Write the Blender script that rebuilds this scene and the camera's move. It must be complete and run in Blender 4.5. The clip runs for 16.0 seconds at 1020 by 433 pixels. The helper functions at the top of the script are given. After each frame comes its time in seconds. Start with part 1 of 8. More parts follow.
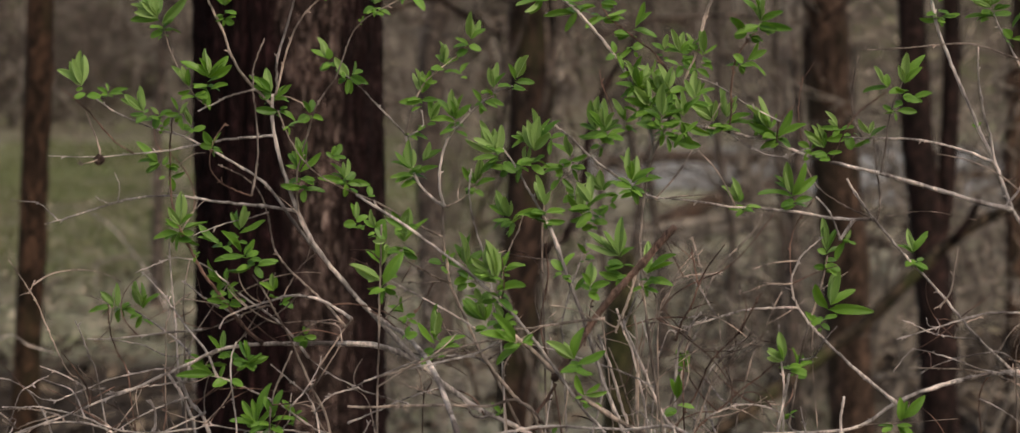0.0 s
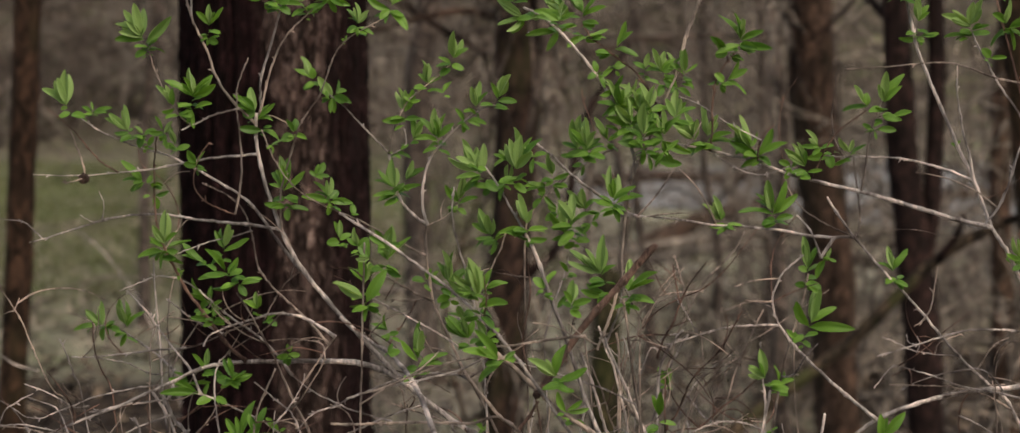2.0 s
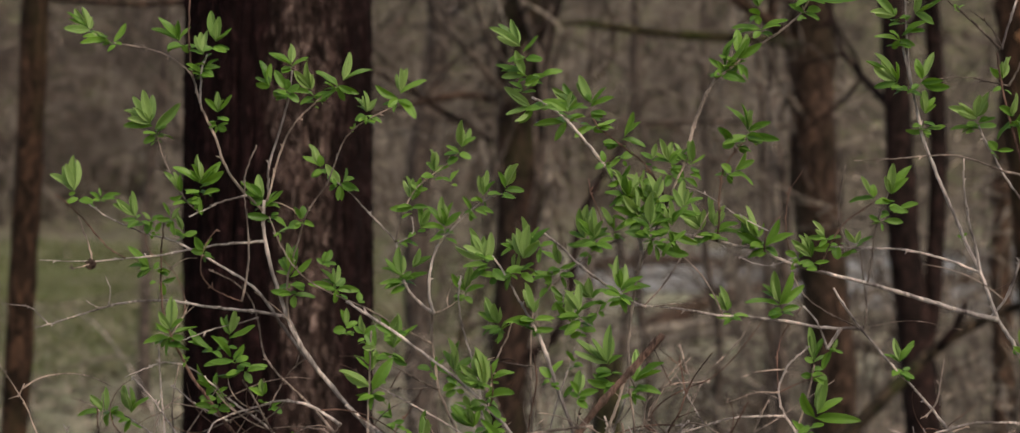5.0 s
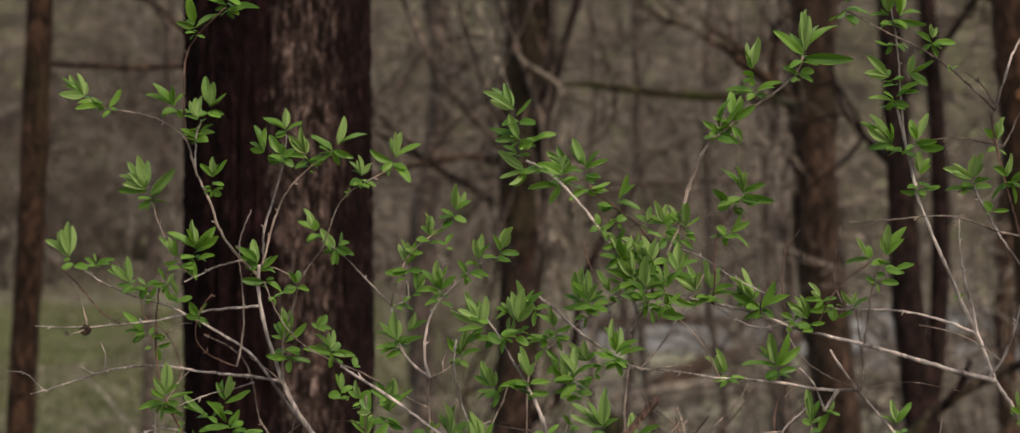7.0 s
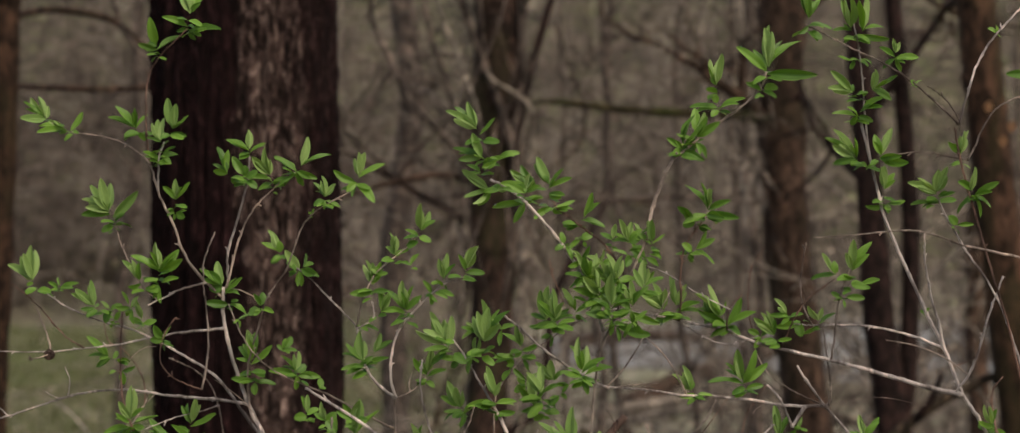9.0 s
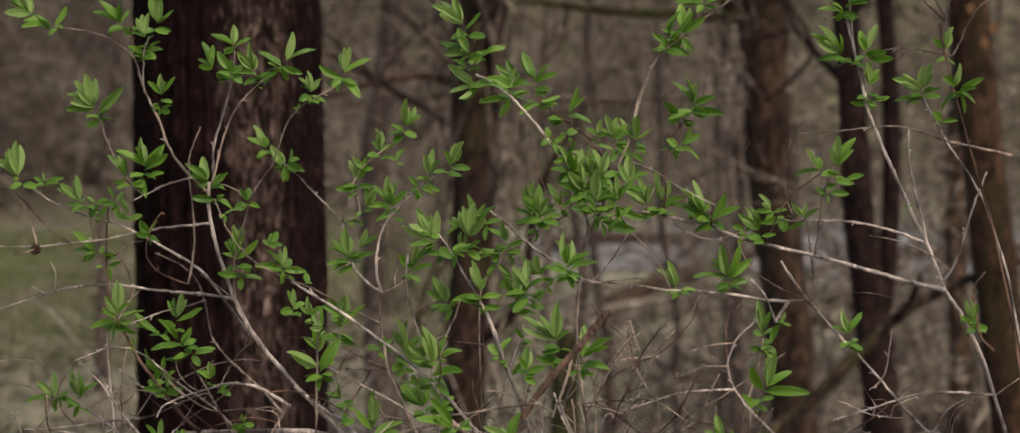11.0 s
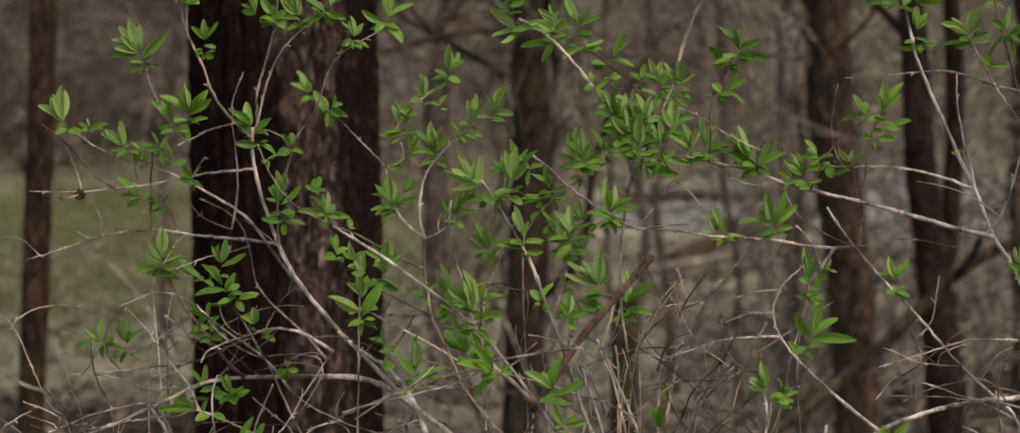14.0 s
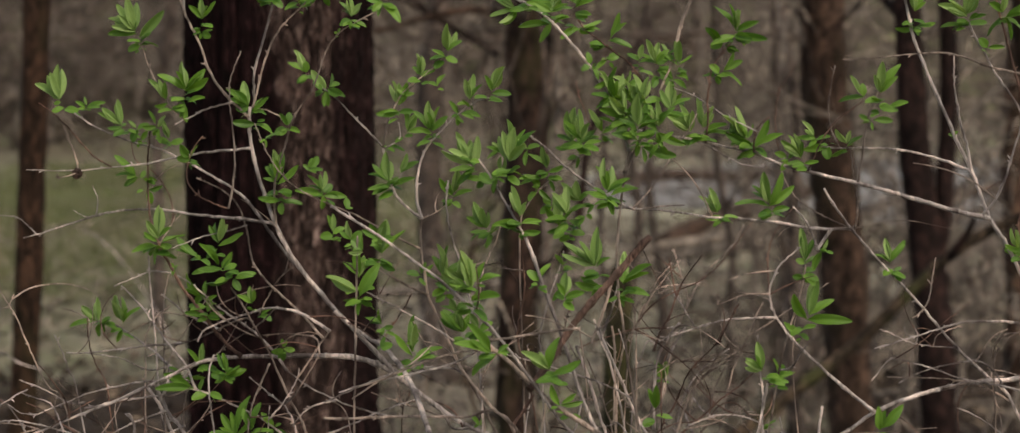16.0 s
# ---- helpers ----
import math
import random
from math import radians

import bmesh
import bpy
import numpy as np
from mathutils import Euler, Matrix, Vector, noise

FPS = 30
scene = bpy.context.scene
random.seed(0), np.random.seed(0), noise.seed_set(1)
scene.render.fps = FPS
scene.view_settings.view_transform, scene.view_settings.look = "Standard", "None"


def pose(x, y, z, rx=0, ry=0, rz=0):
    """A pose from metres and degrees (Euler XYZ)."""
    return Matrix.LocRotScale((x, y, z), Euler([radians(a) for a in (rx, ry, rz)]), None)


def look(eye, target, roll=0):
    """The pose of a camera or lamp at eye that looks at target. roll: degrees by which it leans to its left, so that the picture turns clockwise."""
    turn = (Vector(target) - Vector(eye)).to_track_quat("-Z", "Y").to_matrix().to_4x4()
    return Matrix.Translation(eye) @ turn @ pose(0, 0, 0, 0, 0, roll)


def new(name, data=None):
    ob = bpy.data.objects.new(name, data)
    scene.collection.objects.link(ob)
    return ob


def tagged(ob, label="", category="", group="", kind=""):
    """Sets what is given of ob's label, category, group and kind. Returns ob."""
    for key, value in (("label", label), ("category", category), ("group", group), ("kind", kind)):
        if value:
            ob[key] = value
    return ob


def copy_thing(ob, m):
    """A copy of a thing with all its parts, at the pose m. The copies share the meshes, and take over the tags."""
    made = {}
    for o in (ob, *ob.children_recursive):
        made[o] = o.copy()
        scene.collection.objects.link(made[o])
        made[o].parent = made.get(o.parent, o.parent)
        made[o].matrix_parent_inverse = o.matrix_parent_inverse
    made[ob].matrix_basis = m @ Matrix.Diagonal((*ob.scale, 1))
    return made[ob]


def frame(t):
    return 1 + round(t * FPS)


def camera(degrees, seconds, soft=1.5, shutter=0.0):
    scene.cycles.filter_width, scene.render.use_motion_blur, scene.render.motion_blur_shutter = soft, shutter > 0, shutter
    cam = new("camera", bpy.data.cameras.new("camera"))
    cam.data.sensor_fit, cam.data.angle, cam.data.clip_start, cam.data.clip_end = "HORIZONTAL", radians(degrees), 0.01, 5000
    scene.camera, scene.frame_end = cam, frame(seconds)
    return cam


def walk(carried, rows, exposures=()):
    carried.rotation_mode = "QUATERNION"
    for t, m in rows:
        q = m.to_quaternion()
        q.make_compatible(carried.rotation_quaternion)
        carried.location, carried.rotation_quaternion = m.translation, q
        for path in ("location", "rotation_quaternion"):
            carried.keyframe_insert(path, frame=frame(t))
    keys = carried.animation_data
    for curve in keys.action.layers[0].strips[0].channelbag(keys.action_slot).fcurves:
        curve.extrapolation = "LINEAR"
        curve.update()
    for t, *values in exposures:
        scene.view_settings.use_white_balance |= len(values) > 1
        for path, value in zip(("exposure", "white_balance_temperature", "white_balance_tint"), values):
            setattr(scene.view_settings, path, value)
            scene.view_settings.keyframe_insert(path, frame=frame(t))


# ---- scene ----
cam = camera(26, 16.0, soft=1.4)
cam.data.dof.use_dof = True
cam.data.dof.focus_distance = 2.24
cam.data.dof.aperture_fstop = 7.8
EYE = 1.5
# seconds, eye offset (m), turn to the left, tilt, roll (degrees)
PATH = [
    (0, -0.0108, 0.0087, -0, 0.378, -5.026, -0.035),
    (0.5, -0.0147, 0.0047, -0.0028, 0.295, -5.148, 0.099),
    (1, -0.0136, 0.0039, -0.0043, 0.233, -5.15, 0.019),
    (1.5, -0.0089, 0.0004, -0.0039, 0.158, -4.958, -0.03),
    (2, -0.0056, -0.0042, -0.0002, 0.052, -4.523, -0.048),
    (2.5, -0.0106, -0.0018, -0.0014, -0.07, -4.261, 0.115),
    (3, -0.0093, -0.0022, 0.0025, 0.01, -3.976, 0.065),
    (3.5, -0.0132, -0.005, 0.0045, -0.001, -3.5, 0.242),
    (4, -0.0194, -0.0076, 0.0033, -0.053, -3.095, 0.38),
    (4.2, -0.018, -0.0072, 0.004, -0.051, -3.05, 0.42),
    (6.3, -0.011, -0.0038, 0.0118, 0.25, -1.211, 0.25),
    (6.5, -0.0106, -0.0038, 0.0127, 0.234, -1.203, 0.376),
    (7, -0.0026, -0.0031, 0.0099, 0.188, -0.829, 0.039),
    (7.5, 0.0002, 0.0005, 0.0106, -0.138, -0.607, -0.184),
    (8, -0.0021, 0.0029, 0.0083, -0.383, -0.328, -0.292),
    (8.5, 0.011, 0.0029, 0.0091, -0.387, -0.102, -0.707),
    (9, 0.0049, 0.0036, 0.0111, -0.537, -0.371, -0.575),
    (9.5, -0.0045, 0.0066, 0.0083, -0.709, -1.19, -0.5),
    (9.7, -0.002, 0.004, 0.0069, -0.8, -1.46, -0.55),
    (11.8, 0.0008, -0.0024, -0.0022, -1.072, -3.259, -0.461),
    (12, 0.0055, -0.0029, -0.0101, -0.811, -3.274, -0.448),
    (12.5, 0.0076, -0.0029, -0.0087, -0.378, -3.618, -0.445),
    (13, 0.0131, -0.0003, -0.0098, -0.028, -3.756, -0.543),
    (13.5, 0.0167, 0.0026, -0.0087, 0.283, -3.868, -0.561),
    (14, 0.0211, 0.0072, -0.0099, 0.664, -3.97, -0.556),
    (14.5, 0.0213, 0.0086, -0.0093, 0.811, -4.078, -0.568),
    (15, 0.0178, 0.0088, -0.0122, 0.613, -4.212, -0.327),
    (15.5, 0.0198, 0.01, -0.0109, 0.55, -4.366, -0.353),
    (16, 0.0166, 0.0064, -0.0086, 0.476, -4.514, -0.346),
]
walk(cam, [(t, pose(x, y, EYE + z, 90 + tilt, 0, turn) @ pose(0, 0, 0, 0, 0, roll)) for t, x, y, z, turn, tilt, roll in PATH],
     [(0, 0.54, 7650, 3), (16, 0.54, 7650, 3)])

# overcast spring light: soft sky and a weak veiled sun, high and behind the camera on the right
world = bpy.data.worlds.new("overcast_sky")
scene.world = world
world.use_nodes = True
wn = world.node_tree
sky = wn.nodes.new("ShaderNodeTexSky")
sky.sky_type = "NISHITA"
sky.sun_disc = False
sky.sun_elevation, sky.sun_rotation = radians(52), radians(150)
sky.dust_density, sky.air_density = 4.0, 1.0
wn.links.new(sky.outputs[0], wn.nodes["Background"].inputs[0])
wn.nodes["Background"].inputs[1].default_value = 0.12
sun = new("sun", bpy.data.lights.new("sun", "SUN"))
sun.data.energy, sun.data.angle, sun.data.color = 1.2, radians(25), (1.0, 0.95, 0.88)
sun.matrix_world = look((2.0, -3.4, 5.2), (0, 0, 0))


# ---- materials ----
def material(name, rough=0.8, spec=0.3):
    m = bpy.data.materials.new(name)
    m.use_nodes = True
    b = m.node_tree.nodes["Principled BSDF"]
    b.inputs["Roughness"].default_value = rough
    b.inputs["Specular IOR Level"].default_value = spec
    return m, m.node_tree, b


def coords(nt, scale=(1, 1, 1), source="Object"):
    tc, mp = nt.nodes.new("ShaderNodeTexCoord"), nt.nodes.new("ShaderNodeMapping")
    mp.inputs["Scale"].default_value = scale
    nt.links.new(tc.outputs[source], mp.inputs[0])
    return mp.outputs[0]


def noise_tex(nt, vec, scale, detail=4.0, rough=0.6, distort=0.0):
    n = nt.nodes.new("ShaderNodeTexNoise")
    n.inputs["Scale"].default_value, n.inputs["Detail"].default_value = scale, detail
    n.inputs["Roughness"].default_value, n.inputs["Distortion"].default_value = rough, distort
    nt.links.new(vec, n.inputs["Vector"])
    return n.outputs[0]


def ramp(nt, fac, stops):
    r = nt.nodes.new("ShaderNodeValToRGB")
    els = r.color_ramp.elements
    while len(els) < len(stops):
        els.new(0.5)
    for e, (p, c) in zip(els, stops):
        e.position, e.color = p, (*c, 1)
    nt.links.new(fac, r.inputs[0])
    return r.outputs[0]


def mix(nt, fac, a, b, kind="MIX"):
    n = nt.nodes.new("ShaderNodeMix")
    n.data_type, n.blend_type = "RGBA", kind
    for sock, v in ((n.inputs[0], fac), (n.inputs[6], a), (n.inputs[7], b)):
        if isinstance(v, (int, float)):
            sock.default_value = v
        elif isinstance(v, tuple):
            sock.default_value = (*v, 1)
        else:
            nt.links.new(v, sock)
    return n.outputs[2]


def bump(nt, b, height, strength, dist):
    n = nt.nodes.new("ShaderNodeBump")
    n.inputs["Strength"].default_value, n.inputs["Distance"].default_value = strength, dist
    nt.links.new(height, n.inputs["Height"])
    nt.links.new(n.outputs[0], b.inputs["Normal"])


def bark(name, dark, light, grain=(60, 60, 9), moss=None, rough=0.85, lo=0.35, hi=0.7):
    m, nt, b = material(name, rough, 0.12)
    fine = noise_tex(nt, coords(nt, grain), 1.0, 6, 0.65, 0.4)
    broad = noise_tex(nt, coords(nt, (11, 11, 4.5)), 1.0, 4, 0.65, 0.4)
    col = ramp(nt, fine, [(lo, dark), (hi, light)])
    col = mix(nt, ramp(nt, broad, [(0.44, (0, 0, 0)), (0.62, (0.7, 0.7, 0.7))]), col, tuple(1.05 * c for c in light))
    flakes = noise_tex(nt, coords(nt, (26, 26, 13)), 1.0, 3, 0.6, 0.8)
    col = mix(nt, 1.0, col, ramp(nt, flakes, [(0.36, (0.3, 0.28, 0.28)), (0.5, (0.9, 0.9, 0.9)), (0.66, (2.2, 2.05, 1.95))]), "MULTIPLY")
    if moss:
        col = mix(nt, ramp(nt, noise_tex(nt, coords(nt, (5, 5, 2)), 1.0, 4), [(0.52, (0, 0, 0)), (0.64, (0.6, 0.6, 0.6))]), col, moss)
    nt.links.new(col, b.inputs["Base Color"])
    bump(nt, b, fine, 0.8, 0.01)
    return m


def big_bark():
    # rain-dark bark; the loose outer plates have flaked off down one side and left paler, dry patches
    m, nt, b = material("furrowed_bark", 0.9, 0.08)
    fine = noise_tex(nt, coords(nt, (95, 95, 30)), 1.0, 8, 0.78, 0.8)
    plates = noise_tex(nt, coords(nt, (42, 42, 11)), 1.0, 6, 0.7, 0.6)
    sep = nt.nodes.new("ShaderNodeSeparateXYZ")
    nt.links.new(coords(nt), sep.inputs[0])
    wob = noise_tex(nt, coords(nt, (9, 9, 2.2)), 1.0, 6, 0.7)
    add = nt.nodes.new("ShaderNodeMath")
    add.operation = "MULTIPLY_ADD"
    nt.links.new(wob, add.inputs[0])
    add.inputs[1].default_value = 0.20
    nt.links.new(sep.outputs[0], add.inputs[2])
    strip = ramp(nt, add.outputs[0], [(0.105, (0, 0, 0)), (0.135, (0.9, 0.9, 0.9)), (0.212, (1, 1, 1)), (0.25, (0.08, 0.08, 0.08))])
    flaky = mix(nt, 1.0, strip, ramp(nt, plates, [(0.36, (0.12, 0.12, 0.12)), (0.48, (1, 1, 1))]), "MULTIPLY")
    darker = ramp(nt, fine, [(0.39, (0.0022, 0.0009, 0.0012)), (0.53, (0.0135, 0.0056, 0.0066)), (0.67, (0.062, 0.030, 0.033))])
    darker = mix(nt, 1.0, darker, ramp(nt, plates, [(0.36, (0.25, 0.22, 0.24)), (0.62, (1.3, 1.2, 1.2))]), "MULTIPLY")
    dry = ramp(nt, fine, [(0.37, (0.0075, 0.0038, 0.0036)), (0.51, (0.046, 0.0285, 0.0265)), (0.65, (0.25, 0.188, 0.175))])
    dry = mix(nt, 1.0, dry, ramp(nt, noise_tex(nt, coords(nt, (52, 52, 17)), 1.0, 3, 0.5, 1.2), [(0.40, (0.25, 0.22, 0.22)), (0.5, (1, 1, 1)), (0.6, (1.9, 1.85, 1.85))]), "MULTIPLY")
    nt.links.new(mix(nt, flaky, darker, dry), b.inputs["Base Color"])
    bump(nt, b, mix(nt, 0.5, fine, plates), 1.0, 0.015)
    return m


def leaf_mat(name, deep, pale, rough, through_light, down):
    """Thin leaf: tone differs from leaf to leaf, pale midrib, side veins, lighter margin and a downy sheen."""
    m, nt, b = material(name, rough, 0.42)
    info = nt.nodes.new("ShaderNodeObjectInfo")
    geo = nt.nodes.new("ShaderNodeNewGeometry")
    uv = nt.nodes.new("ShaderNodeUVMap")
    sep = nt.nodes.new("ShaderNodeSeparateXYZ")
    nt.links.new(uv.outputs[0], sep.inputs[0])
    each = nt.nodes.new("ShaderNodeMath")
    each.operation = "ADD"
    nt.links.new(info.outputs["Random"], each.inputs[0])
    nt.links.new(geo.outputs["Random Per Island"], each.inputs[1])
    turn = nt.nodes.new("ShaderNodeMath")
    turn.operation = "FRACT"
    nt.links.new(each.outputs[0], turn.inputs[0])
    var = noise_tex(nt, coords(nt, (1, 1, 1)), 90, 3)
    f = nt.nodes.new("ShaderNodeMath")
    f.operation = "MULTIPLY_ADD"
    nt.links.new(turn.outputs[0], f.inputs[0])
    f.inputs[1].default_value = 0.7
    nt.links.new(mix(nt, 0.45, (0, 0, 0), var), f.inputs[2])
    col = ramp(nt, f.outputs[0], [(0.08, deep), (0.5, tuple(0.5 * (d + p) for d, p in zip(deep, pale))), (0.92, pale)])
    rib = ramp(nt, sep.outputs[0], [(0.455, (0, 0, 0)), (0.49, (1, 1, 1)), (0.51, (1, 1, 1)), (0.545, (0, 0, 0))])
    rim = ramp(nt, sep.outputs[0], [(0.0, (1, 1, 1)), (0.05, (0, 0, 0)), (0.95, (0, 0, 0)), (1.0, (1, 1, 1))])
    wave = nt.nodes.new("ShaderNodeTexWave")
    wave.inputs["Scale"].default_value, wave.inputs["Distortion"].default_value = 2.2, 1.5
    wave.bands_direction = "Y"
    nt.links.new(coords(nt, (0.6, 1, 1), "UV"), wave.inputs["Vector"])
    bright = tuple(min(1, 1.35 * c + 0.04) for c in pale)
    col = mix(nt, mix(nt, 0.22, (0, 0, 0), rib), col, bright)
    col = mix(nt, mix(nt, 0.2, (0, 0, 0), rim), col, bright)
    mottle = noise_tex(nt, coords(nt, (3, 1.6, 1), "UV"), 3.0, 4, 0.6)
    col = mix(nt, 1.0, col, ramp(nt, mottle, [(0.3, (0.84, 0.86, 0.82)), (0.7, (1.1, 1.08, 1.06))]), "MULTIPLY")
    nt.links.new(col, b.inputs["Base Color"])
    b.inputs["Sheen Weight"].default_value, b.inputs["Sheen Roughness"].default_value = down, 0.5
    b.inputs["Sheen Tint"].default_value = (0.8, 0.9, 0.7, 1)
    bump(nt, b, mix(nt, 0.5, wave.outputs["Color"], rib), 0.14, 0.001)
    tr = nt.nodes.new("ShaderNodeBsdfTranslucent")
    nt.links.new(mix(nt, 1.0, col, (1.0, 1.0, 0.4), "MULTIPLY"), tr.inputs[0])
    ms = nt.nodes.new("ShaderNodeMixShader")
    ms.inputs[0].default_value = through_light
    nt.links.new(b.outputs[0], ms.inputs[1])
    nt.links.new(tr.outputs[0], ms.inputs[2])
    nt.links.new(ms.outputs[0], nt.nodes["Material Output"].inputs[0])
    return m


def ground_mat():
    m, nt, b = material("woodland_floor", 0.95, 0.15)
    vec = coords(nt)
    sep = nt.nodes.new("ShaderNodeSeparateXYZ")
    nt.links.new(vec, sep.inputs[0])
    edge = noise_tex(nt, vec, 0.45, 5, 0.65, 0.5)
    uneven = nt.nodes.new("ShaderNodeMath")
    uneven.operation = "MULTIPLY_ADD"
    nt.links.new(edge, uneven.inputs[0])
    uneven.inputs[1].default_value = 3.0
    nt.links.new(sep.outputs[0], uneven.inputs[2])
    hither = nt.nodes.new("ShaderNodeMath")
    hither.operation = "MULTIPLY_ADD"
    nt.links.new(edge, hither.inputs[0])
    hither.inputs[1].default_value = 4.0
    nt.links.new(sep.outputs[1], hither.inputs[2])
    begin = nt.nodes.new("ShaderNodeMapRange")
    begin.inputs[1].default_value, begin.inputs[2].default_value = 8.5, 11.0
    nt.links.new(hither.outputs[0], begin.inputs[0])
    litter = ramp(nt, noise_tex(nt, vec, 9, 6, 0.7), [(0.3, (0.066, 0.055, 0.044)), (0.5, (0.22, 0.188, 0.152)), (0.72, (0.41, 0.36, 0.30))])
    dead = ramp(nt, noise_tex(nt, vec, 2.6, 8, 0.75, 0.1), [(0.36, (0.10, 0.091, 0.069)), (0.64, (0.40, 0.372, 0.302))])
    green = ramp(nt, noise_tex(nt, vec, 6, 5, 0.7), [(0.3, (0.055, 0.070, 0.025)), (0.7, (0.15, 0.162, 0.072))])
    patch = ramp(nt, noise_tex(nt, vec, 0.35, 4, 0.6, 0.5), [(0.36, (0, 0, 0)), (0.52, (1, 1, 1))])
    col = mix(nt, patch, litter, dead)
    hill = nt.nodes.new("ShaderNodeMapRange")
    hill.inputs[1].default_value, hill.inputs[2].default_value = 45, 52
    nt.links.new(hither.outputs[0], hill.inputs[0])
    slope = ramp(nt, noise_tex(nt, vec, 1.1, 8, 0.75, 0.3), [(0.37, (0.014, 0.0095, 0.008)), (0.5, (0.065, 0.0505, 0.041)), (0.64, (0.182, 0.145, 0.119))])
    mossy = ramp(nt, noise_tex(nt, vec, 0.16, 4, 0.6, 0.4), [(0.46, (0, 0, 0)), (0.6, (0.35, 0.35, 0.35))])
    slope = mix(nt, mossy, slope, mix(nt, 1.0, slope, (0.88, 1.06, 0.7), "MULTIPLY"))
    col = mix(nt, hill.outputs[0], col, slope)
    # young grass spreads on the open flat to the west
    gx = nt.nodes.new("ShaderNodeMapRange")
    gx.inputs[1].default_value, gx.inputs[2].default_value = 1.0, -2.2
    nt.links.new(uneven.outputs[0], gx.inputs[0])
    gy = nt.nodes.new("ShaderNodeMapRange")
    gy.inputs[1].default_value, gy.inputs[2].default_value = 50.5, 42
    nt.links.new(hither.outputs[0], gy.inputs[0])
    begins = nt.nodes.new("ShaderNodeMapRange")
    begins.inputs[1].default_value, begins.inputs[2].default_value, begins.inputs[3].default_value = 19, 28, 0.45
    nt.links.new(hither.outputs[0], begins.inputs[0])
    g = mix(nt, 1.0, mix(nt, 1.0, gx.outputs[0], gy.outputs[0], "MULTIPLY"), begins.outputs[0], "MULTIPLY")
    spots = ramp(nt, noise_tex(nt, vec, 1.1, 5, 0.65), [(0.36, (0.5, 0.5, 0.5)), (0.56, (0.95, 0.95, 0.95))])
    ivy = ramp(nt, noise_tex(nt, vec, 1.7, 7, 0.75, 0.1), [(0.52, (0, 0, 0)), (0.64, (0.6, 0.6, 0.6))])
    col = mix(nt, ivy, col, (0.165, 0.195, 0.08))
    bare = ramp(nt, noise_tex(nt, vec, 0.55, 6, 0.7, 0.4), [(0.48, (0, 0, 0)), (0.6, (0.75, 0.75, 0.75))])
    green = mix(nt, bare, green, ramp(nt, noise_tex(nt, vec, 3.5, 5, 0.7), [(0.35, (0.055, 0.043, 0.034)), (0.65, (0.17, 0.135, 0.108))]))
    col = mix(nt, mix(nt, 1.0, g, spots, "MULTIPLY"), col, green)
    near = nt.nodes.new("ShaderNodeMapRange")
    near.inputs[1].default_value, near.inputs[2].default_value = 16.9, 15.9
    wob = nt.nodes.new("ShaderNodeMath")
    wob.operation = "MULTIPLY_ADD"
    nt.links.new(noise_tex(nt, vec, 0.9, 4), wob.inputs[0])
    wob.inputs[1].default_value = 1.6
    nt.links.new(sep.outputs[1], wob.inputs[2])
    nt.links.new(wob.outputs[0], near.inputs[0])
    # darker brown floor on the near left, up to about y = 16
    darker = ramp(nt, noise_tex(nt, vec, 14, 6, 0.7), [(0.35, (0.012, 0.008, 0.007)), (0.7, (0.06, 0.043, 0.034))])
    side = nt.nodes.new("ShaderNodeMapRange")
    side.inputs[1].default_value, side.inputs[2].default_value = 0.9, -0.5
    nt.links.new(uneven.outputs[0], side.inputs[0])
    near_side = mix(nt, 1.0, near.outputs[0], side.outputs[0], "MULTIPLY")
    col = mix(nt, mix(nt, 1.0, near_side, begin.outputs[0], "MULTIPLY"), col, darker)
    near = nt.nodes.new("ShaderNodeMapRange")
    near.inputs[1].default_value, near.inputs[2].default_value = 23.5, 18.5
    nt.links.new(wob.outputs[0], near.inputs[0])
    side = nt.nodes.new("ShaderNodeMapRange")
    side.inputs[1].default_value, side.inputs[2].default_value = 2.6, 3.9
    nt.links.new(uneven.outputs[0], side.inputs[0])
    # darker brown floor on the right, fading out past y = 18
    dark_floor = ramp(nt, noise_tex(nt, vec, 5, 6, 0.7), [(0.35, (0.018, 0.012, 0.010)), (0.7, (0.075, 0.054, 0.043))])
    near_side = mix(nt, 1.0, near.outputs[0], side.outputs[0], "MULTIPLY")
    col = mix(nt, mix(nt, 1.0, near_side, begin.outputs[0], "MULTIPLY"), col, dark_floor)
    nt.links.new(col, b.inputs["Base Color"])
    bump(nt, b, noise_tex(nt, vec, 25, 6, 0.7), 0.8, 0.03)
    return m


def creek_mat():
    m, nt, b = material("creek_gravel", 0.6, 0.4)
    col = ramp(nt, noise_tex(nt, coords(nt, (0.5, 1.6, 1)), 2.5, 6, 0.7), [(0.3, (0.12, 0.112, 0.114)), (0.5, (0.185, 0.175, 0.177)), (0.7, (0.265, 0.252, 0.254))])
    nt.links.new(col, b.inputs["Base Color"])
    bump(nt, b, noise_tex(nt, coords(nt), 40, 4), 0.6, 0.02)
    return m


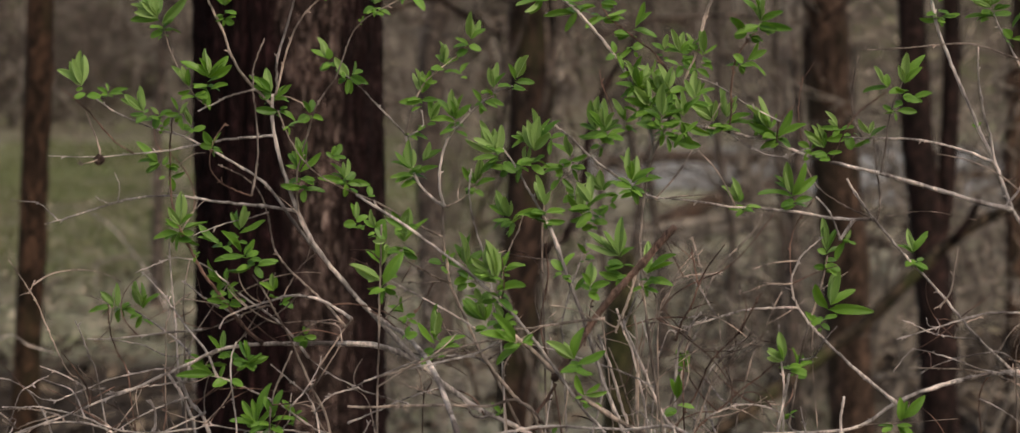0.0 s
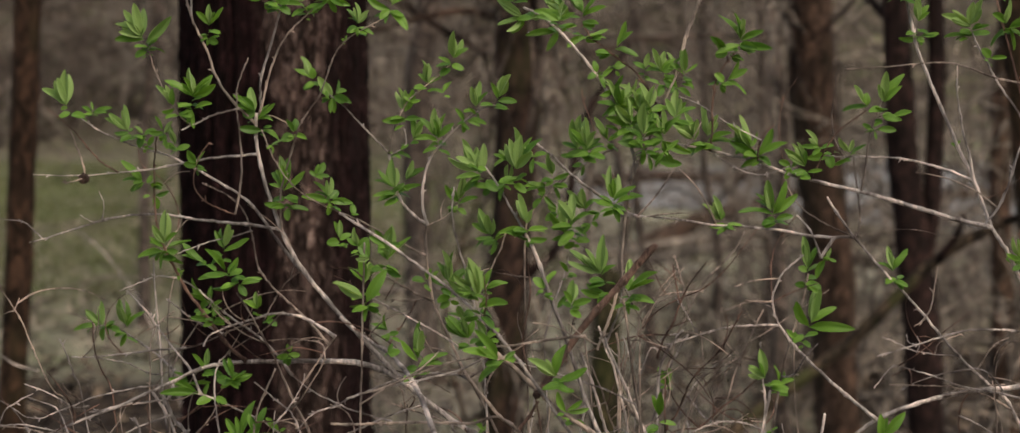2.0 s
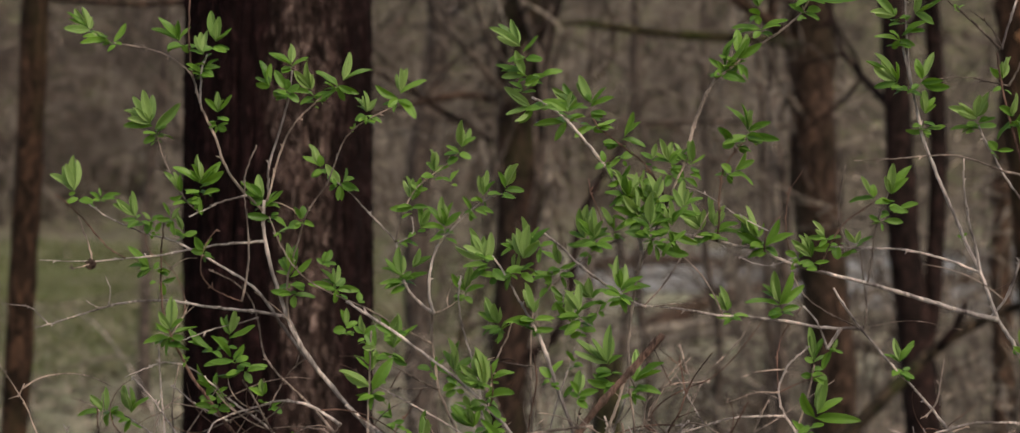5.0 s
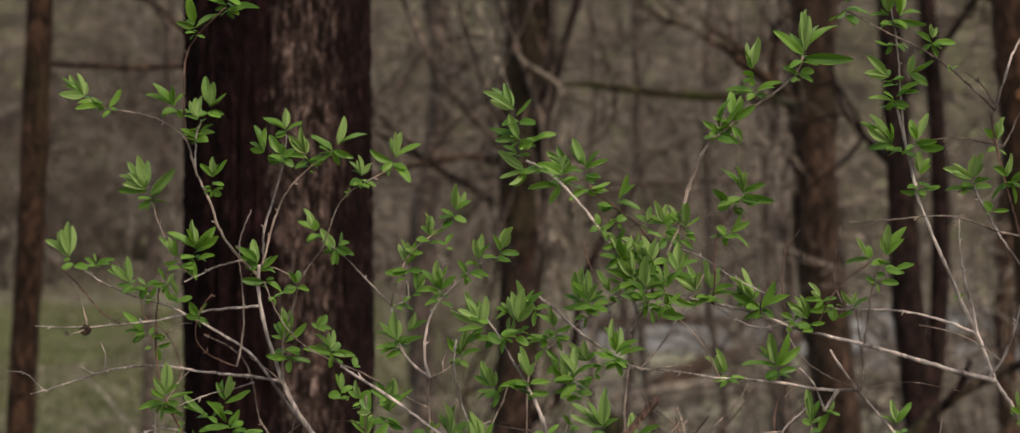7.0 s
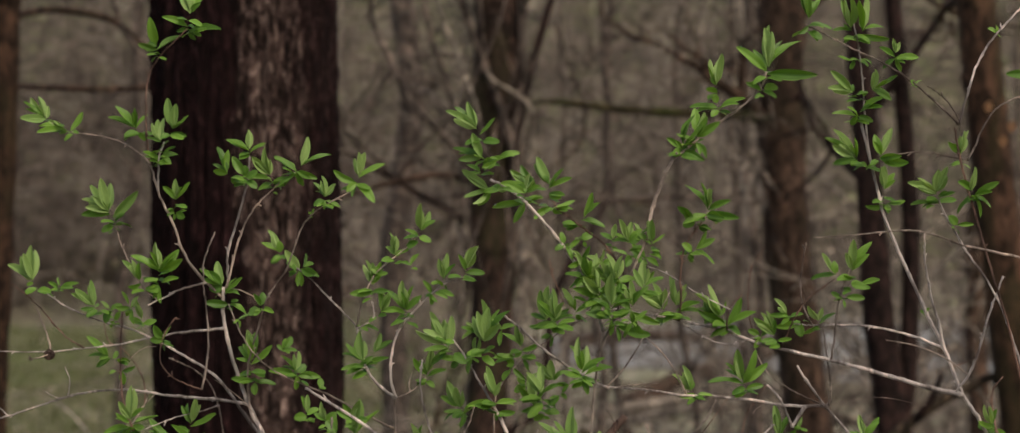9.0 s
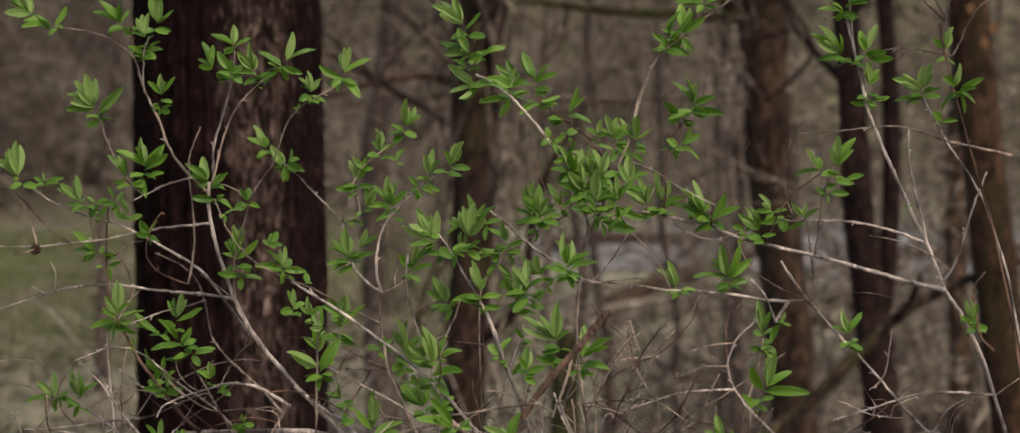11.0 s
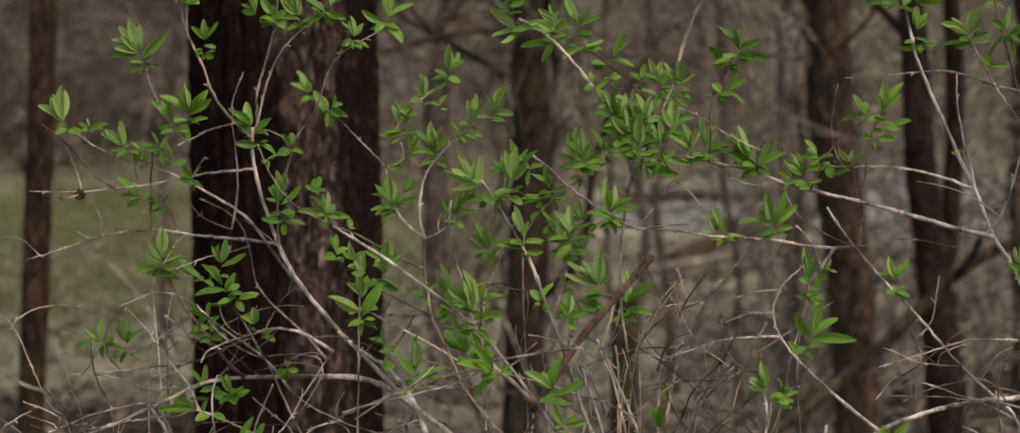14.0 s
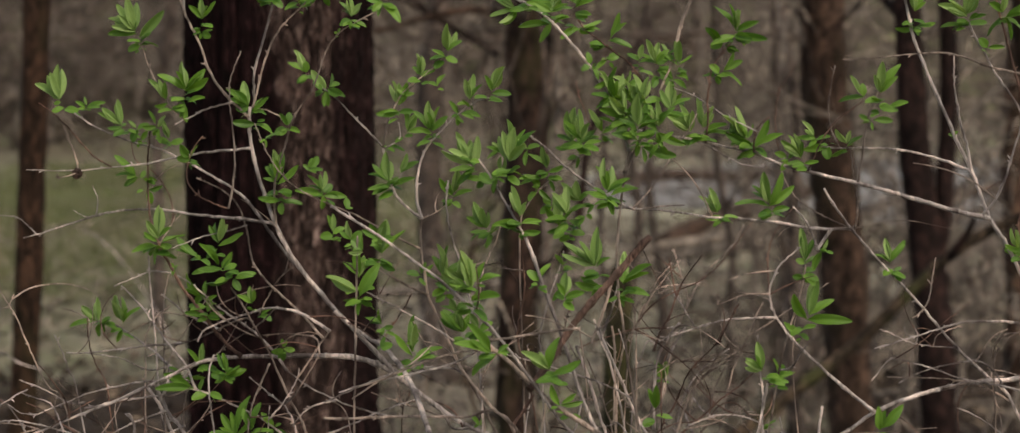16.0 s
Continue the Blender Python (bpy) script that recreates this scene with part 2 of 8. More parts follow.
def island_mat(name, stops, rough=0.9):
    m, nt, b = material(name, rough, 0.2)
    geo = nt.nodes.new("ShaderNodeNewGeometry")
    col = ramp(nt, geo.outputs["Random Per Island"], stops)
    col = mix(nt, 0.25, col, noise_tex(nt, coords(nt), 60, 3), "MULTIPLY")
    nt.links.new(col, b.inputs["Base Color"])
    return m


BARK_BIG = big_bark()
BARK_DARK = bark("dark_wet_bark", (0.0045, 0.0023, 0.0026), (0.028, 0.0155, 0.0148))
BARK_BROWN = bark("brown_bark", (0.013, 0.0075, 0.006), (0.084, 0.053, 0.042), moss=(0.026, 0.021, 0.013))
BARK_RED = bark("reddish_bark", (0.010, 0.0055, 0.004), (0.056, 0.031, 0.022), moss=(0.03, 0.024, 0.012))
BARK_MOTTLED = bark("mottled_bark", (0.006, 0.0031, 0.003), (0.042, 0.026, 0.022), (30, 30, 12), moss=(0.035, 0.032, 0.015))
BARK_LOG = bark("weathered_log_bark", (0.008, 0.0055, 0.004), (0.058, 0.042, 0.032), (30, 30, 12), moss=(0.05, 0.055, 0.02))
BARK_GREY = bark("grey_twig_bark", (0.07, 0.059, 0.053), (0.26, 0.222, 0.203), (30, 30, 20))
BARK_DUSK = bark("dusky_twig_bark", (0.026, 0.0195, 0.0185), (0.11, 0.087, 0.080), (30, 30, 20))
BARK_MOSS = bark("mossy_bark", (0.012, 0.010, 0.006), (0.045, 0.038, 0.022), moss=(0.035, 0.042, 0.01))
STEM_PALE = bark("pale_stem_bark", (0.10, 0.08, 0.081), (0.48, 0.42, 0.425), (260, 260, 45), lo=0.28, hi=0.62)
STEM_TAN = bark("tan_twig_bark", (0.088, 0.064, 0.058), (0.35, 0.283, 0.262), (300, 300, 60), lo=0.3, hi=0.66)
STEM_RED = bark("red_brown_twig_bark", (0.04, 0.022, 0.02), (0.17, 0.105, 0.09), (300, 300, 60))
STEM_STUB = bark("dark_stub_bark", (0.017, 0.0095, 0.009), (0.125, 0.08, 0.07), (320, 320, 110), lo=0.36, hi=0.62)
LEAF = leaf_mat("spring_leaf", (0.040, 0.114, 0.0125), (0.152, 0.292, 0.042), 0.47, 0.38, 0.04)
LEAF_YOUNG = leaf_mat("downy_young_leaf", (0.112, 0.215, 0.046), (0.275, 0.395, 0.142), 0.62, 0.32, 0.18)
GROUND = ground_mat()
GRAVEL = creek_mat()
# darker tones for the near litter, paler ones for the litter beyond
LITTER_DARK = island_mat("dark_fallen_leaves", [(0.0, (0.02, 0.013, 0.010)), (0.6, (0.065, 0.045, 0.034)), (1.0, (0.24, 0.18, 0.138))])
LITTER = island_mat("fallen_leaves", [(0.0, (0.06, 0.048, 0.037)), (0.5, (0.18, 0.15, 0.117)), (1.0, (0.38, 0.325, 0.26))])
GRASS = island_mat("grass_blades", [(0.0, (0.042, 0.066, 0.02)), (0.5, (0.10, 0.12, 0.045)), (1.0, (0.23, 0.2, 0.135))])
DEAD_LEAF = island_mat("dead_hanging_leaf", [(0.0, (0.22, 0.11, 0.06)), (1.0, (0.36, 0.2, 0.12))])
m, nt, b = material("dew", 0.02, 0.5)
b.inputs["Transmission Weight"].default_value, b.inputs["IOR"].default_value = 1.0, 1.33
DEW = m


# ---- building ----
def mesh_object(name, verts, faces, mat, parent=None, label="", smooth=True, uvs=None):
    me = bpy.data.meshes.new(name)
    me.from_pydata([tuple(v) for v in verts], [], faces)
    if smooth:
        me.polygons.foreach_set("use_smooth", [True] * len(me.polygons))
    if uvs is not None:
        layer = me.uv_layers.new(name="UVMap")
        idx = np.zeros(len(me.loops), dtype=np.int32)
        me.loops.foreach_get("vertex_index", idx)
        layer.data.foreach_set("uv", np.asarray(uvs, dtype=np.float32)[idx].ravel())
    me.materials.append(mat)
    me.update()
    ob = new(name, me)
    ob.parent = parent
    if label:
        tagged(ob, label)
    return ob


def smooth_path(pts, steps):
    """Catmull-Rom through the points (and their radii in the last column)."""
    p = np.asarray(pts, float)
    if len(p) == 2:
        s = np.linspace(0, 1, steps + 1)[:, None]
        return p[0] * (1 - s) + p[1] * s
    q = np.vstack([2 * p[0] - p[1], p, 2 * p[-1] - p[-2]])
    out = []
    for i in range(1, len(q) - 2):
        a, b, c, d = q[i - 1], q[i], q[i + 1], q[i + 2]
        s = np.linspace(0, 1, steps, endpoint=False)[:, None]
        out.append(0.5 * (2 * b + (c - a) * s + (2 * a - 5 * b + 4 * c - d) * s * s + (3 * b - a - 3 * c + d) * s ** 3))
    out.append(p[-1:])
    return np.vstack(out)


def tube_arrays(path, sides, start=0, rough=0.0, rng=None):
    """Rings round a path of (x, y, z, r)."""
    path = np.asarray(path, float)
    c, r = path[:, :3], np.maximum(path[:, 3], 0.0002)
    t = np.gradient(c, axis=0)
    t /= np.linalg.norm(t, axis=1)[:, None] + 1e-12
    ref = np.array([0, 1.0, 0]) if abs(t[0][1]) < 0.8 else np.array([1.0, 0, 0])
    u = np.cross(t, ref)
    u /= np.linalg.norm(u, axis=1)[:, None] + 1e-12
    w = np.cross(t, u)
    a = np.linspace(0, 2 * math.pi, sides, endpoint=False)
    k = np.ones((len(c), sides)) if not rough else 1 + rough * rng.standard_normal((len(c), sides))
    v = c[:, None] + (r[:, None] * k)[..., None] * (np.cos(a)[None, :, None] * u[:, None] + np.sin(a)[None, :, None] * w[:, None])
    n = len(c)
    f = [(start + i * sides + j, start + i * sides + (j + 1) % sides, start + (i + 1) * sides + (j + 1) % sides, start + (i + 1) * sides + j)
         for i in range(n - 1) for j in range(sides)]
    f.append(tuple(start + j for j in range(sides))[::-1])
    f.append(tuple(start + (n - 1) * sides + j for j in range(sides)))
    return v.reshape(-1, 3), f


def tubes(name, paths, sides, mat, parent=None, label="", rough=0.0, rng=None):
    vs, fs, n = [], [], 0
    for p in paths:
        v, f = tube_arrays(p, sides, n, rough, rng)
        vs.append(v)
        fs += f
        n += len(v)
    return mesh_object(name, np.vstack(vs), fs, mat, parent, label)


def empty(name, at, label, category, group="", kind=""):
    ob = new(name)
    ob.location = at
    ob.empty_display_size = 0.1
    return tagged(ob, label, category, group, kind)


def local(ob, pts):
    o = np.array([*ob.location, 0])
    return np.asarray(pts, float) - o[:np.asarray(pts).shape[1]]


# ---- the ground ----
def height(x, y):
    """A bank down to the flat wood floor, then a long slope of wooded hillside."""
    x, y = np.asarray(x, float), np.asarray(y, float)
    z = 0.05 * np.sin(x * 0.9 + 1) * np.sin(y * 0.7) + 0.03 * np.sin(x * 2.3) * np.cos(y * 1.9)
    s = np.clip((y - 3.0) / 4.5, 0, 1)
    z = z * np.clip(y - 2, 0.2, 1) - 0.95 * s * s * (3 - 2 * s)
    h = np.clip(y - 45, 0, None)
    return z + 0.30 * h * (1 - np.exp(-h / 6)) * np.exp(-np.clip(y - 110, 0, None) / 200)


gx = np.concatenate([-np.geomspace(900, 13, 14), np.linspace(-12, 12, 97), np.geomspace(13, 900, 14)])
gy = np.concatenate([-np.geomspace(600, 4, 12), np.linspace(-3, 50, 150), np.geomspace(51, 2500, 24)])
GX, GY = np.meshgrid(gx, gy)
gv = np.stack([GX, GY, height(GX, GY)], -1).reshape(-1, 3)
nx = len(gx)
gf = [(j * nx + i, j * nx + i + 1, (j + 1) * nx + i + 1, (j + 1) * nx + i) for j in range(len(gy) - 1) for i in range(nx - 1)]
tagged(mesh_object("ground", gv, gf, GROUND), "leaf-littered spring wood floor with thin grass, rising to a hillside", "ground", kind="structure")

cx = np.linspace(1.0, 16, 61)
cs = np.linspace(-1, 1, 13)
CX, CS = np.meshgrid(cx, cs)
CY = 37 + CS * 8.0 * np.sqrt(np.clip(1 - ((CX - 8.5) / 7.6) ** 2, 0.01, 1)) * (1 + 0.15 * np.sin(CX * 1.3))
cv = np.stack([CX, CY, height(CX, CY) + 0.03], -1).reshape(-1, 3)
cf = [(j * 61 + i, j * 61 + i + 1, (j + 1) * 61 + i + 1, (j + 1) * 61 + i) for j in range(12) for i in range(60)]
tagged(mesh_object("gravel_bar", cv, cf, GRAVEL), "pale grey gravel bar of a dry creek", "gravel", kind="structure")


# ---- the large trunk ----
def furrowed_trunk(x, y, r0, r1, top):
    th = empty("large_tree", (x, y, float(height(x, y)) - 0.05), "large dark trunk with furrowed wet bark and a pale strip", "tree")
    na, nz = 300, 420
    a = np.linspace(0, 2 * math.pi, na, endpoint=False)
    z = np.linspace(0, top, nz)
    A, Z = np.meshgrid(a, z)
    R = r0 + (r1 - r0) * Z / top + 0.12 * np.exp(-Z / 0.25)
    fur = np.zeros_like(A)
    rng = np.random.default_rng(4)
    for k, (fa, fz, amp) in enumerate(((17, 2.2, 0.5), (29, 3.7, 0.45), (46, 6.1, 0.35), (71, 11.0, 0.25))):
        p = rng.uniform(0, 6.28, 4)
        warp = 0.35 * np.sin(fz * Z + p[0] + 2 * np.sin(A * 3 + p[1])) + 0.2 * np.sin(2.7 * fz * Z + p[2])
        fur += amp * np.abs(np.sin(fa * A / 2 + warp * 2.2 + p[3]))
    fur += 0.12 * rng.standard_normal(A.shape)
    R = R + 0.017 * (fur - 0.9)
    v = np.stack([R * np.cos(A), R * np.sin(A), Z], -1).reshape(-1, 3)
    f = [(j * na + i, j * na + (i + 1) % na, (j + 1) * na + (i + 1) % na, (j + 1) * na + i) for j in range(nz - 1) for i in range(na)]
    mesh_object("trunk", v, f, BARK_BIG, th)
    rng = np.random.default_rng(8)
    for k in range(5):
        b, h = k * 1.3 + 0.4, top - 0.15 - 0.35 * k
        d = np.array([math.cos(b), math.sin(b), 0.9])
        pts = [[*(np.array([0, 0, h]) + d * s + np.array([0, 0, 0.1 * s * s])), 0.085 * (1 - s / 3.4)] for s in (0.0, 0.8, 1.7, 3.0)]
        tubes("limb", [smooth_path(pts, 6)], 10, BARK_DARK, th)
    return th


furrowed_trunk(-0.533, 4.9, 0.2045, 0.1935, 6.2)


# ---- slimmer trees behind ----
def fork(rng, start, way, length, r, level, out, bend=0.25):
    """A wavering bare branch that forks on."""
    p, d = np.array(start, float), np.array(way, float)
    d /= np.linalg.norm(d)
    n = 5
    pts = [[*p, r]]
    for i in range(n):
        d = d + rng.normal(0, bend, 3) * np.array([1, 1, 0.8]) + np.array([0, 0, 0.05])
        d /= np.linalg.norm(d)
        p = p + d * length / n
        pts.append([*p, r * (1 - 0.75 * (i + 1) / n)])
        if level > 0 and i > 0:
            for _ in range(rng.integers(1, 3)):
                w = d + rng.normal(0, 0.65, 3)
                fork(rng, p, w, length * rng.uniform(0.4, 0.7), r * (1 - 0.75 * (i + 1) / n) * 0.7, level - 1, out, bend)
    out.append(smooth_path(pts, 3))


def bare_tree(name, base, top, r0, r1, mat, label, seed, limbs=6, from_h=0.35, wander=0.03, sides=14, limb_len=1.3, limb_r=0.35, group="bare trees of the wood", way=None):
    rng = np.random.default_rng(seed)
    z0 = float(height(base[0], base[1])) - 0.06
    th = empty(name, (base[0], base[1], z0), label, "tree", group)
    b, t = np.array([0, 0, 0.0]), np.array([top[0] - base[0], top[1] - base[1], top[2] - z0])
    pts = []
    for s in np.linspace(0, 1, 9):
        c = b + (t - b) * s + rng.normal(0, wander, 3) * np.array([1, 1, 0]) * (0 < s < 1)
        pts.append([*c, r0 + (r1 - r0) * s + r0 * 0.5 * math.exp(-s * 25)])
    if way:
        n = len(way) - 1
        pts = [[x - base[0], y - base[1], z - z0, r0 + (r1 - r0) * k / n] for k, (x, y, z) in enumerate(way)]
        pts.insert(0, [0, 0, 0, r0 * 1.4])
        pts.append([top[0] - base[0], top[1] - base[1], top[2] - z0, r1 * 0.7])
    path = smooth_path(pts, 7)
    tubes("trunk", [path], sides, mat, th, rough=0.06, rng=rng)
    out = []
    for k in range(limbs):
        i = int(len(path) * (from_h + (0.97 - from_h) * (k + rng.random()) / max(limbs, 1)))
        i = min(i, len(path) - 1)
        ang = rng.uniform(0, 6.28)
        fork(rng, path[i][:3], (math.cos(ang), math.sin(ang), rng.uniform(0.3, 1.1)), limb_len * rng.uniform(0.6, 1.2), path[i][3] * limb_r * rng.uniform(0.6, 1.2), 2, out)
        tubes("limb", [out.pop()], 6, mat, th)
    if out:
        tagged(tubes("crown", out, 4, mat, th), kind="stuff")
    return th


left_tree = bare_tree("slim_tree", (-1.89, 8.0), (-1.60, 8.05, 5.5), 0.051, 0.047, BARK_RED, "slim reddish-brown tree with mossy bark", 11, 4, 0.6,
                      way=[(-1.838, 8.0, 0.13), (-1.801, 8.0, 0.73), (-1.762, 8.0, 1.44), (-1.732, 8.0, 2.14), (-1.708, 8.0, 2.72)])
mid_tree = bare_tree("crooked_tree", (0.06, 10.0), (0.10, 10.1, 7.0), 0.088, 0.115, BARK_MOTTLED, "dark crooked tree hung with bare vines", 12, 5, 0.45, limb_len=1.6, limb_r=0.2,
                     way=[(-0.03, 10.0, -0.8), (-0.038, 10.0, 0.1), (0.012, 10.0, 0.99), (0.014, 10.0, 1.43), (0.03, 10.0, 1.87), (0.063, 10.0, 2.31), (0.068, 10.0, 3.03)])
tree_a = bare_tree("brown_tree", (1.70, 11.2), (1.42, 11.2, 6.5), 0.115, 0.118, BARK_BROWN, "brown tree with a mossy side branch", 13, 5, 0.6,
                   way=[(1.677, 11.2, -0.73), (1.624, 11.2, 0.27), (1.568, 11.2, 0.77), (1.515, 11.2, 1.27), (1.491, 11.2, 1.92), (1.493, 11.2, 2.55), (1.461, 11.2, 3.54)])
tree_b = bare_tree("dark_tree", (2.02, 10.4), (1.66, 10.4, 6.5), 0.095, 0.05, BARK_DARK, "dark wet tree forked low down", 14, 5, 0.6,
                   way=[(1.977, 10.4, -0.57), (1.943, 10.4, 0.05), (1.89, 10.4, 0.52), (1.836, 10.4, 0.98), (1.808, 10.4, 1.44), (1.777, 10.4, 1.89), (1.727, 10.4, 2.8)])
bare_tree("grey_tree", (2.93, 13.0), (2.80, 13.0, 7.0), 0.066, 0.05, BARK_BROWN, "thin grey-brown tree in the wood", 15, 5, 0.35, 0.02)
lean_tree = bare_tree("leaning_tree", (2.40, 9.0), (1.88, 9.0, 4.5), 0.09, 0.078, BARK_RED, "reddish-brown tree with a few dead leaves hanging on", 16, 3, 0.7,
                      way=[(2.215, 9.0, 0.25), (2.12, 9.0, 1.05), (2.065, 9.0, 1.58), (2.03, 9.0, 1.97), (2.005, 9.0, 2.24), (1.966, 9.0, 2.76)])
bare_tree("thin_tree", (1.50, 12.0), (1.42, 12.1, 4.5), 0.036, 0.015, BARK_DUSK, "thin dusky tree beside a stouter one", 17, 3, 0.6, 0.03)
bare_tree("far_tree", (-0.62, 16.0), (-0.80, 16.0, 8.0), 0.095, 0.075, BARK_DUSK, "brown tree in the wood behind", 18, 6, 0.3, 0.05, limb_len=2.2)

stump_z = float(height(0.36, 9.0)) - 0.05
stump = empty("broken_stump", (0.36, 9.0, stump_z), "short broken mossy tree stump", "tree stump")
tubes("trunk", [smooth_path([[0, 0, 0, 0.11], [0.01, 0, 0.2, 0.075], [0.015, 0, 0.9, 0.062], [0.03, 0, 1.5, 0.05], [0.035, 0, 1.58, 0.012]], 6)], 14, BARK_MOSS, stump, rough=0.05, rng=np.random.default_rng(3))

# fork stem, fallen limb and mossy branch
tubes("fork_stem", [smooth_path(local(tree_b, [[1.902, 10.4, 0.30, 0.04], [1.96, 10.4, 0.58, 0.045], [1.983, 10.4, 0.89, 0.043], [1.992, 10.4, 1.28, 0.042], [1.975, 10.4, 1.74, 0.04], [1.925, 10.4, 2.35, 0.037], [1.86, 10.4, 3.1, 0.032], [1.86, 10.4, 5.0, 0.012]]), 7)], 12, BARK_DARK, tree_b)
fallen = empty("fallen_limb", (0.3, 8.8, float(height(0.3, 8.8))), "dark fallen limb leaning up against the trees", "log")
tubes("limb", [smooth_path(local(fallen, [[0.2, 8.75, -0.97, 0.024], [0.55, 8.8, -0.35, 0.026], [0.97, 8.9, -0.02, 0.027], [1.37, 9.0, 0.26, 0.028], [1.74, 9.05, 0.60, 0.025], [2.08, 9.1, 0.77, 0.019], [2.9, 9.2, 1.0, 0.012]]), 7)], 12, BARK_LOG, fallen, rough=0.05, rng=np.random.default_rng(5))
tubes("broken_stub", [smooth_path(local(fallen, [[1.74, 9.03, 0.60, 0.02], [1.80, 8.97, 0.70, 0.016], [1.83, 8.93, 0.80, 0.010]]), 5)], 8, BARK_DARK, fallen)
tubes("mossy_branch", [smooth_path(local(tree_a, [[1.42, 11.15, 1.92, 0.03], [1.14, 10.95, 1.94, 0.025], [0.82, 10.9, 1.95, 0.022], [0.60, 10.85, 1.97, 0.02], [0.33, 10.8, 2.0, 0.014], [0.16, 10.8, 1.99, 0.005]]), 7)], 8, BARK_MOSS, tree_a, "moss-covered bare side branch")
tubes("low_branch", [smooth_path(local(tree_a, [[1.40, 11.1, 1.50, 0.012], [1.0, 10.9, 1.53, 0.012], [0.5, 10.8, 1.52, 0.010], [-0.1, 10.7, 1.55, 0.008], [-0.6, 10.6, 1.50, 0.004]]), 7)], 6, BARK_DUSK, tree_a, "thin dark level branch")
# limbs and vines on the crooked tree
for way in ([[0.13, 9.9, 1.5, 0.016], [0.10, 9.87, 1.8, 0.016], [0.02, 9.86, 2.05, 0.016], [-0.07, 9.85, 2.28, 0.015], [-0.3, 9.8, 3.0, 0.01]],
            [[0.08, 9.95, 1.6, 0.026], [0.16, 9.9, 1.95, 0.02], [0.24, 9.85, 2.25, 0.017], [0.45, 9.8, 2.9, 0.01]],
            [[0.05, 9.93, 1.0, 0.016], [0.14, 9.9, 1.5, 0.014], [0.11, 9.88, 1.75, 0.014], [0.16, 9.88, 2.1, 0.012], [0.12, 9.88, 2.8, 0.008]],
            [[0.0, 9.95, 0.4, 0.03], [0.22, 9.9, 0.62, 0.022], [0.30, 9.85, 1.1, 0.016], [0.52, 9.8, 1.5, 0.008]]):
    tubes("limb", [smooth_path(local(mid_tree, way), 7)], 8, BARK_DARK if way[0][3] > 0.018 else BARK_DUSK, mid_tree)
for tree, way in ((mid_tree, [[0.03, 9.98, 1.55, 0.014], [-0.202, 9.6, 1.816, 0.013], [-0.342, 9.6, 1.972, 0.013], [-0.42, 9.6, 2.142, 0.013], [-0.476, 9.6, 2.255, 0.012], [-0.501, 9.6, 2.397, 0.011], [-0.47, 9.6, 2.9, 0.006]]),
                  (mid_tree, [[0.02, 9.97, 1.5, 0.011], [-0.046, 9.7, 1.919, 0.010], [-0.111, 9.7, 2.09, 0.010], [-0.139, 9.7, 2.204, 0.010], [-0.201, 9.7, 2.347, 0.009], [-0.35, 9.7, 2.9, 0.005]]),
                  (mid_tree, [[0.05, 9.98, 2.1, 0.010], [-0.177, 9.9, 2.175, 0.009], [-0.352, 9.9, 2.147, 0.008], [-0.469, 9.9, 2.046, 0.008], [-0.542, 9.9, 1.93, 0.007], [-0.645, 9.9, 1.828, 0.006], [-0.72, 9.9, 1.5, 0.004]]),
                  (mid_tree, [[0.113, 10.08, 1.548, 0.02], [-0.065, 10.1, 1.609, 0.019], [-0.243, 10.1, 1.639, 0.016], [-0.481, 10.1, 1.596, 0.013], [-0.644, 10.1, 1.552, 0.010], [-1.1, 10.2, 1.50, 0.006]]),
                  (mid_tree, [[-0.30, 9.7, 2.75, 0.010], [-0.255, 9.7, 2.30, 0.011], [-0.185, 9.7, 2.07, 0.012], [-0.125, 9.7, 1.88, 0.012], [0.015, 9.75, 1.70, 0.012], [0.075, 9.8, 1.60, 0.010], [0.10, 9.85, 1.2, 0.007]]),
                  (left_tree, [[-1.725, 8.02, 2.20, 0.016], [-1.644, 8.4, 2.259, 0.016], [-1.492, 8.6, 2.248, 0.015], [-1.404, 8.6, 2.202, 0.014], [-1.329, 8.6, 2.131, 0.013], [-1.19, 8.6, 2.08, 0.011], [-0.9, 8.7, 1.95, 0.006]]),
                  (left_tree, [[-1.745, 8.02, 1.95, 0.012], [-1.704, 8.6, 1.974, 0.014], [-1.537, 9.0, 1.986, 0.014], [-1.352, 9.0, 1.991, 0.013], [-1.141, 9.0, 1.947, 0.010], [-0.8, 9.0, 1.85, 0.005]]),
                  (left_tree, [[-1.70, 7.98, 2.75, 0.014], [-1.41, 8.2, 2.368, 0.013], [-1.379, 8.2, 2.271, 0.012], [-1.351, 8.2, 2.189, 0.011], [-1.318, 8.2, 2.131, 0.010], [-1.275, 8.2, 2.073, 0.008], [-1.208, 8.2, 2.03, 0.005]])):
    tubes("limb", [smooth_path(local(tree, way), 7)], 8, BARK_GREY if way[0][3] == 0.011 else BARK_BROWN if way[0][3] in (0.016, 0.012, 0.02) else BARK_DUSK, tree, rough=0.04, rng=np.random.default_rng(len(way)))
vine_rng = np.random.default_rng(31)
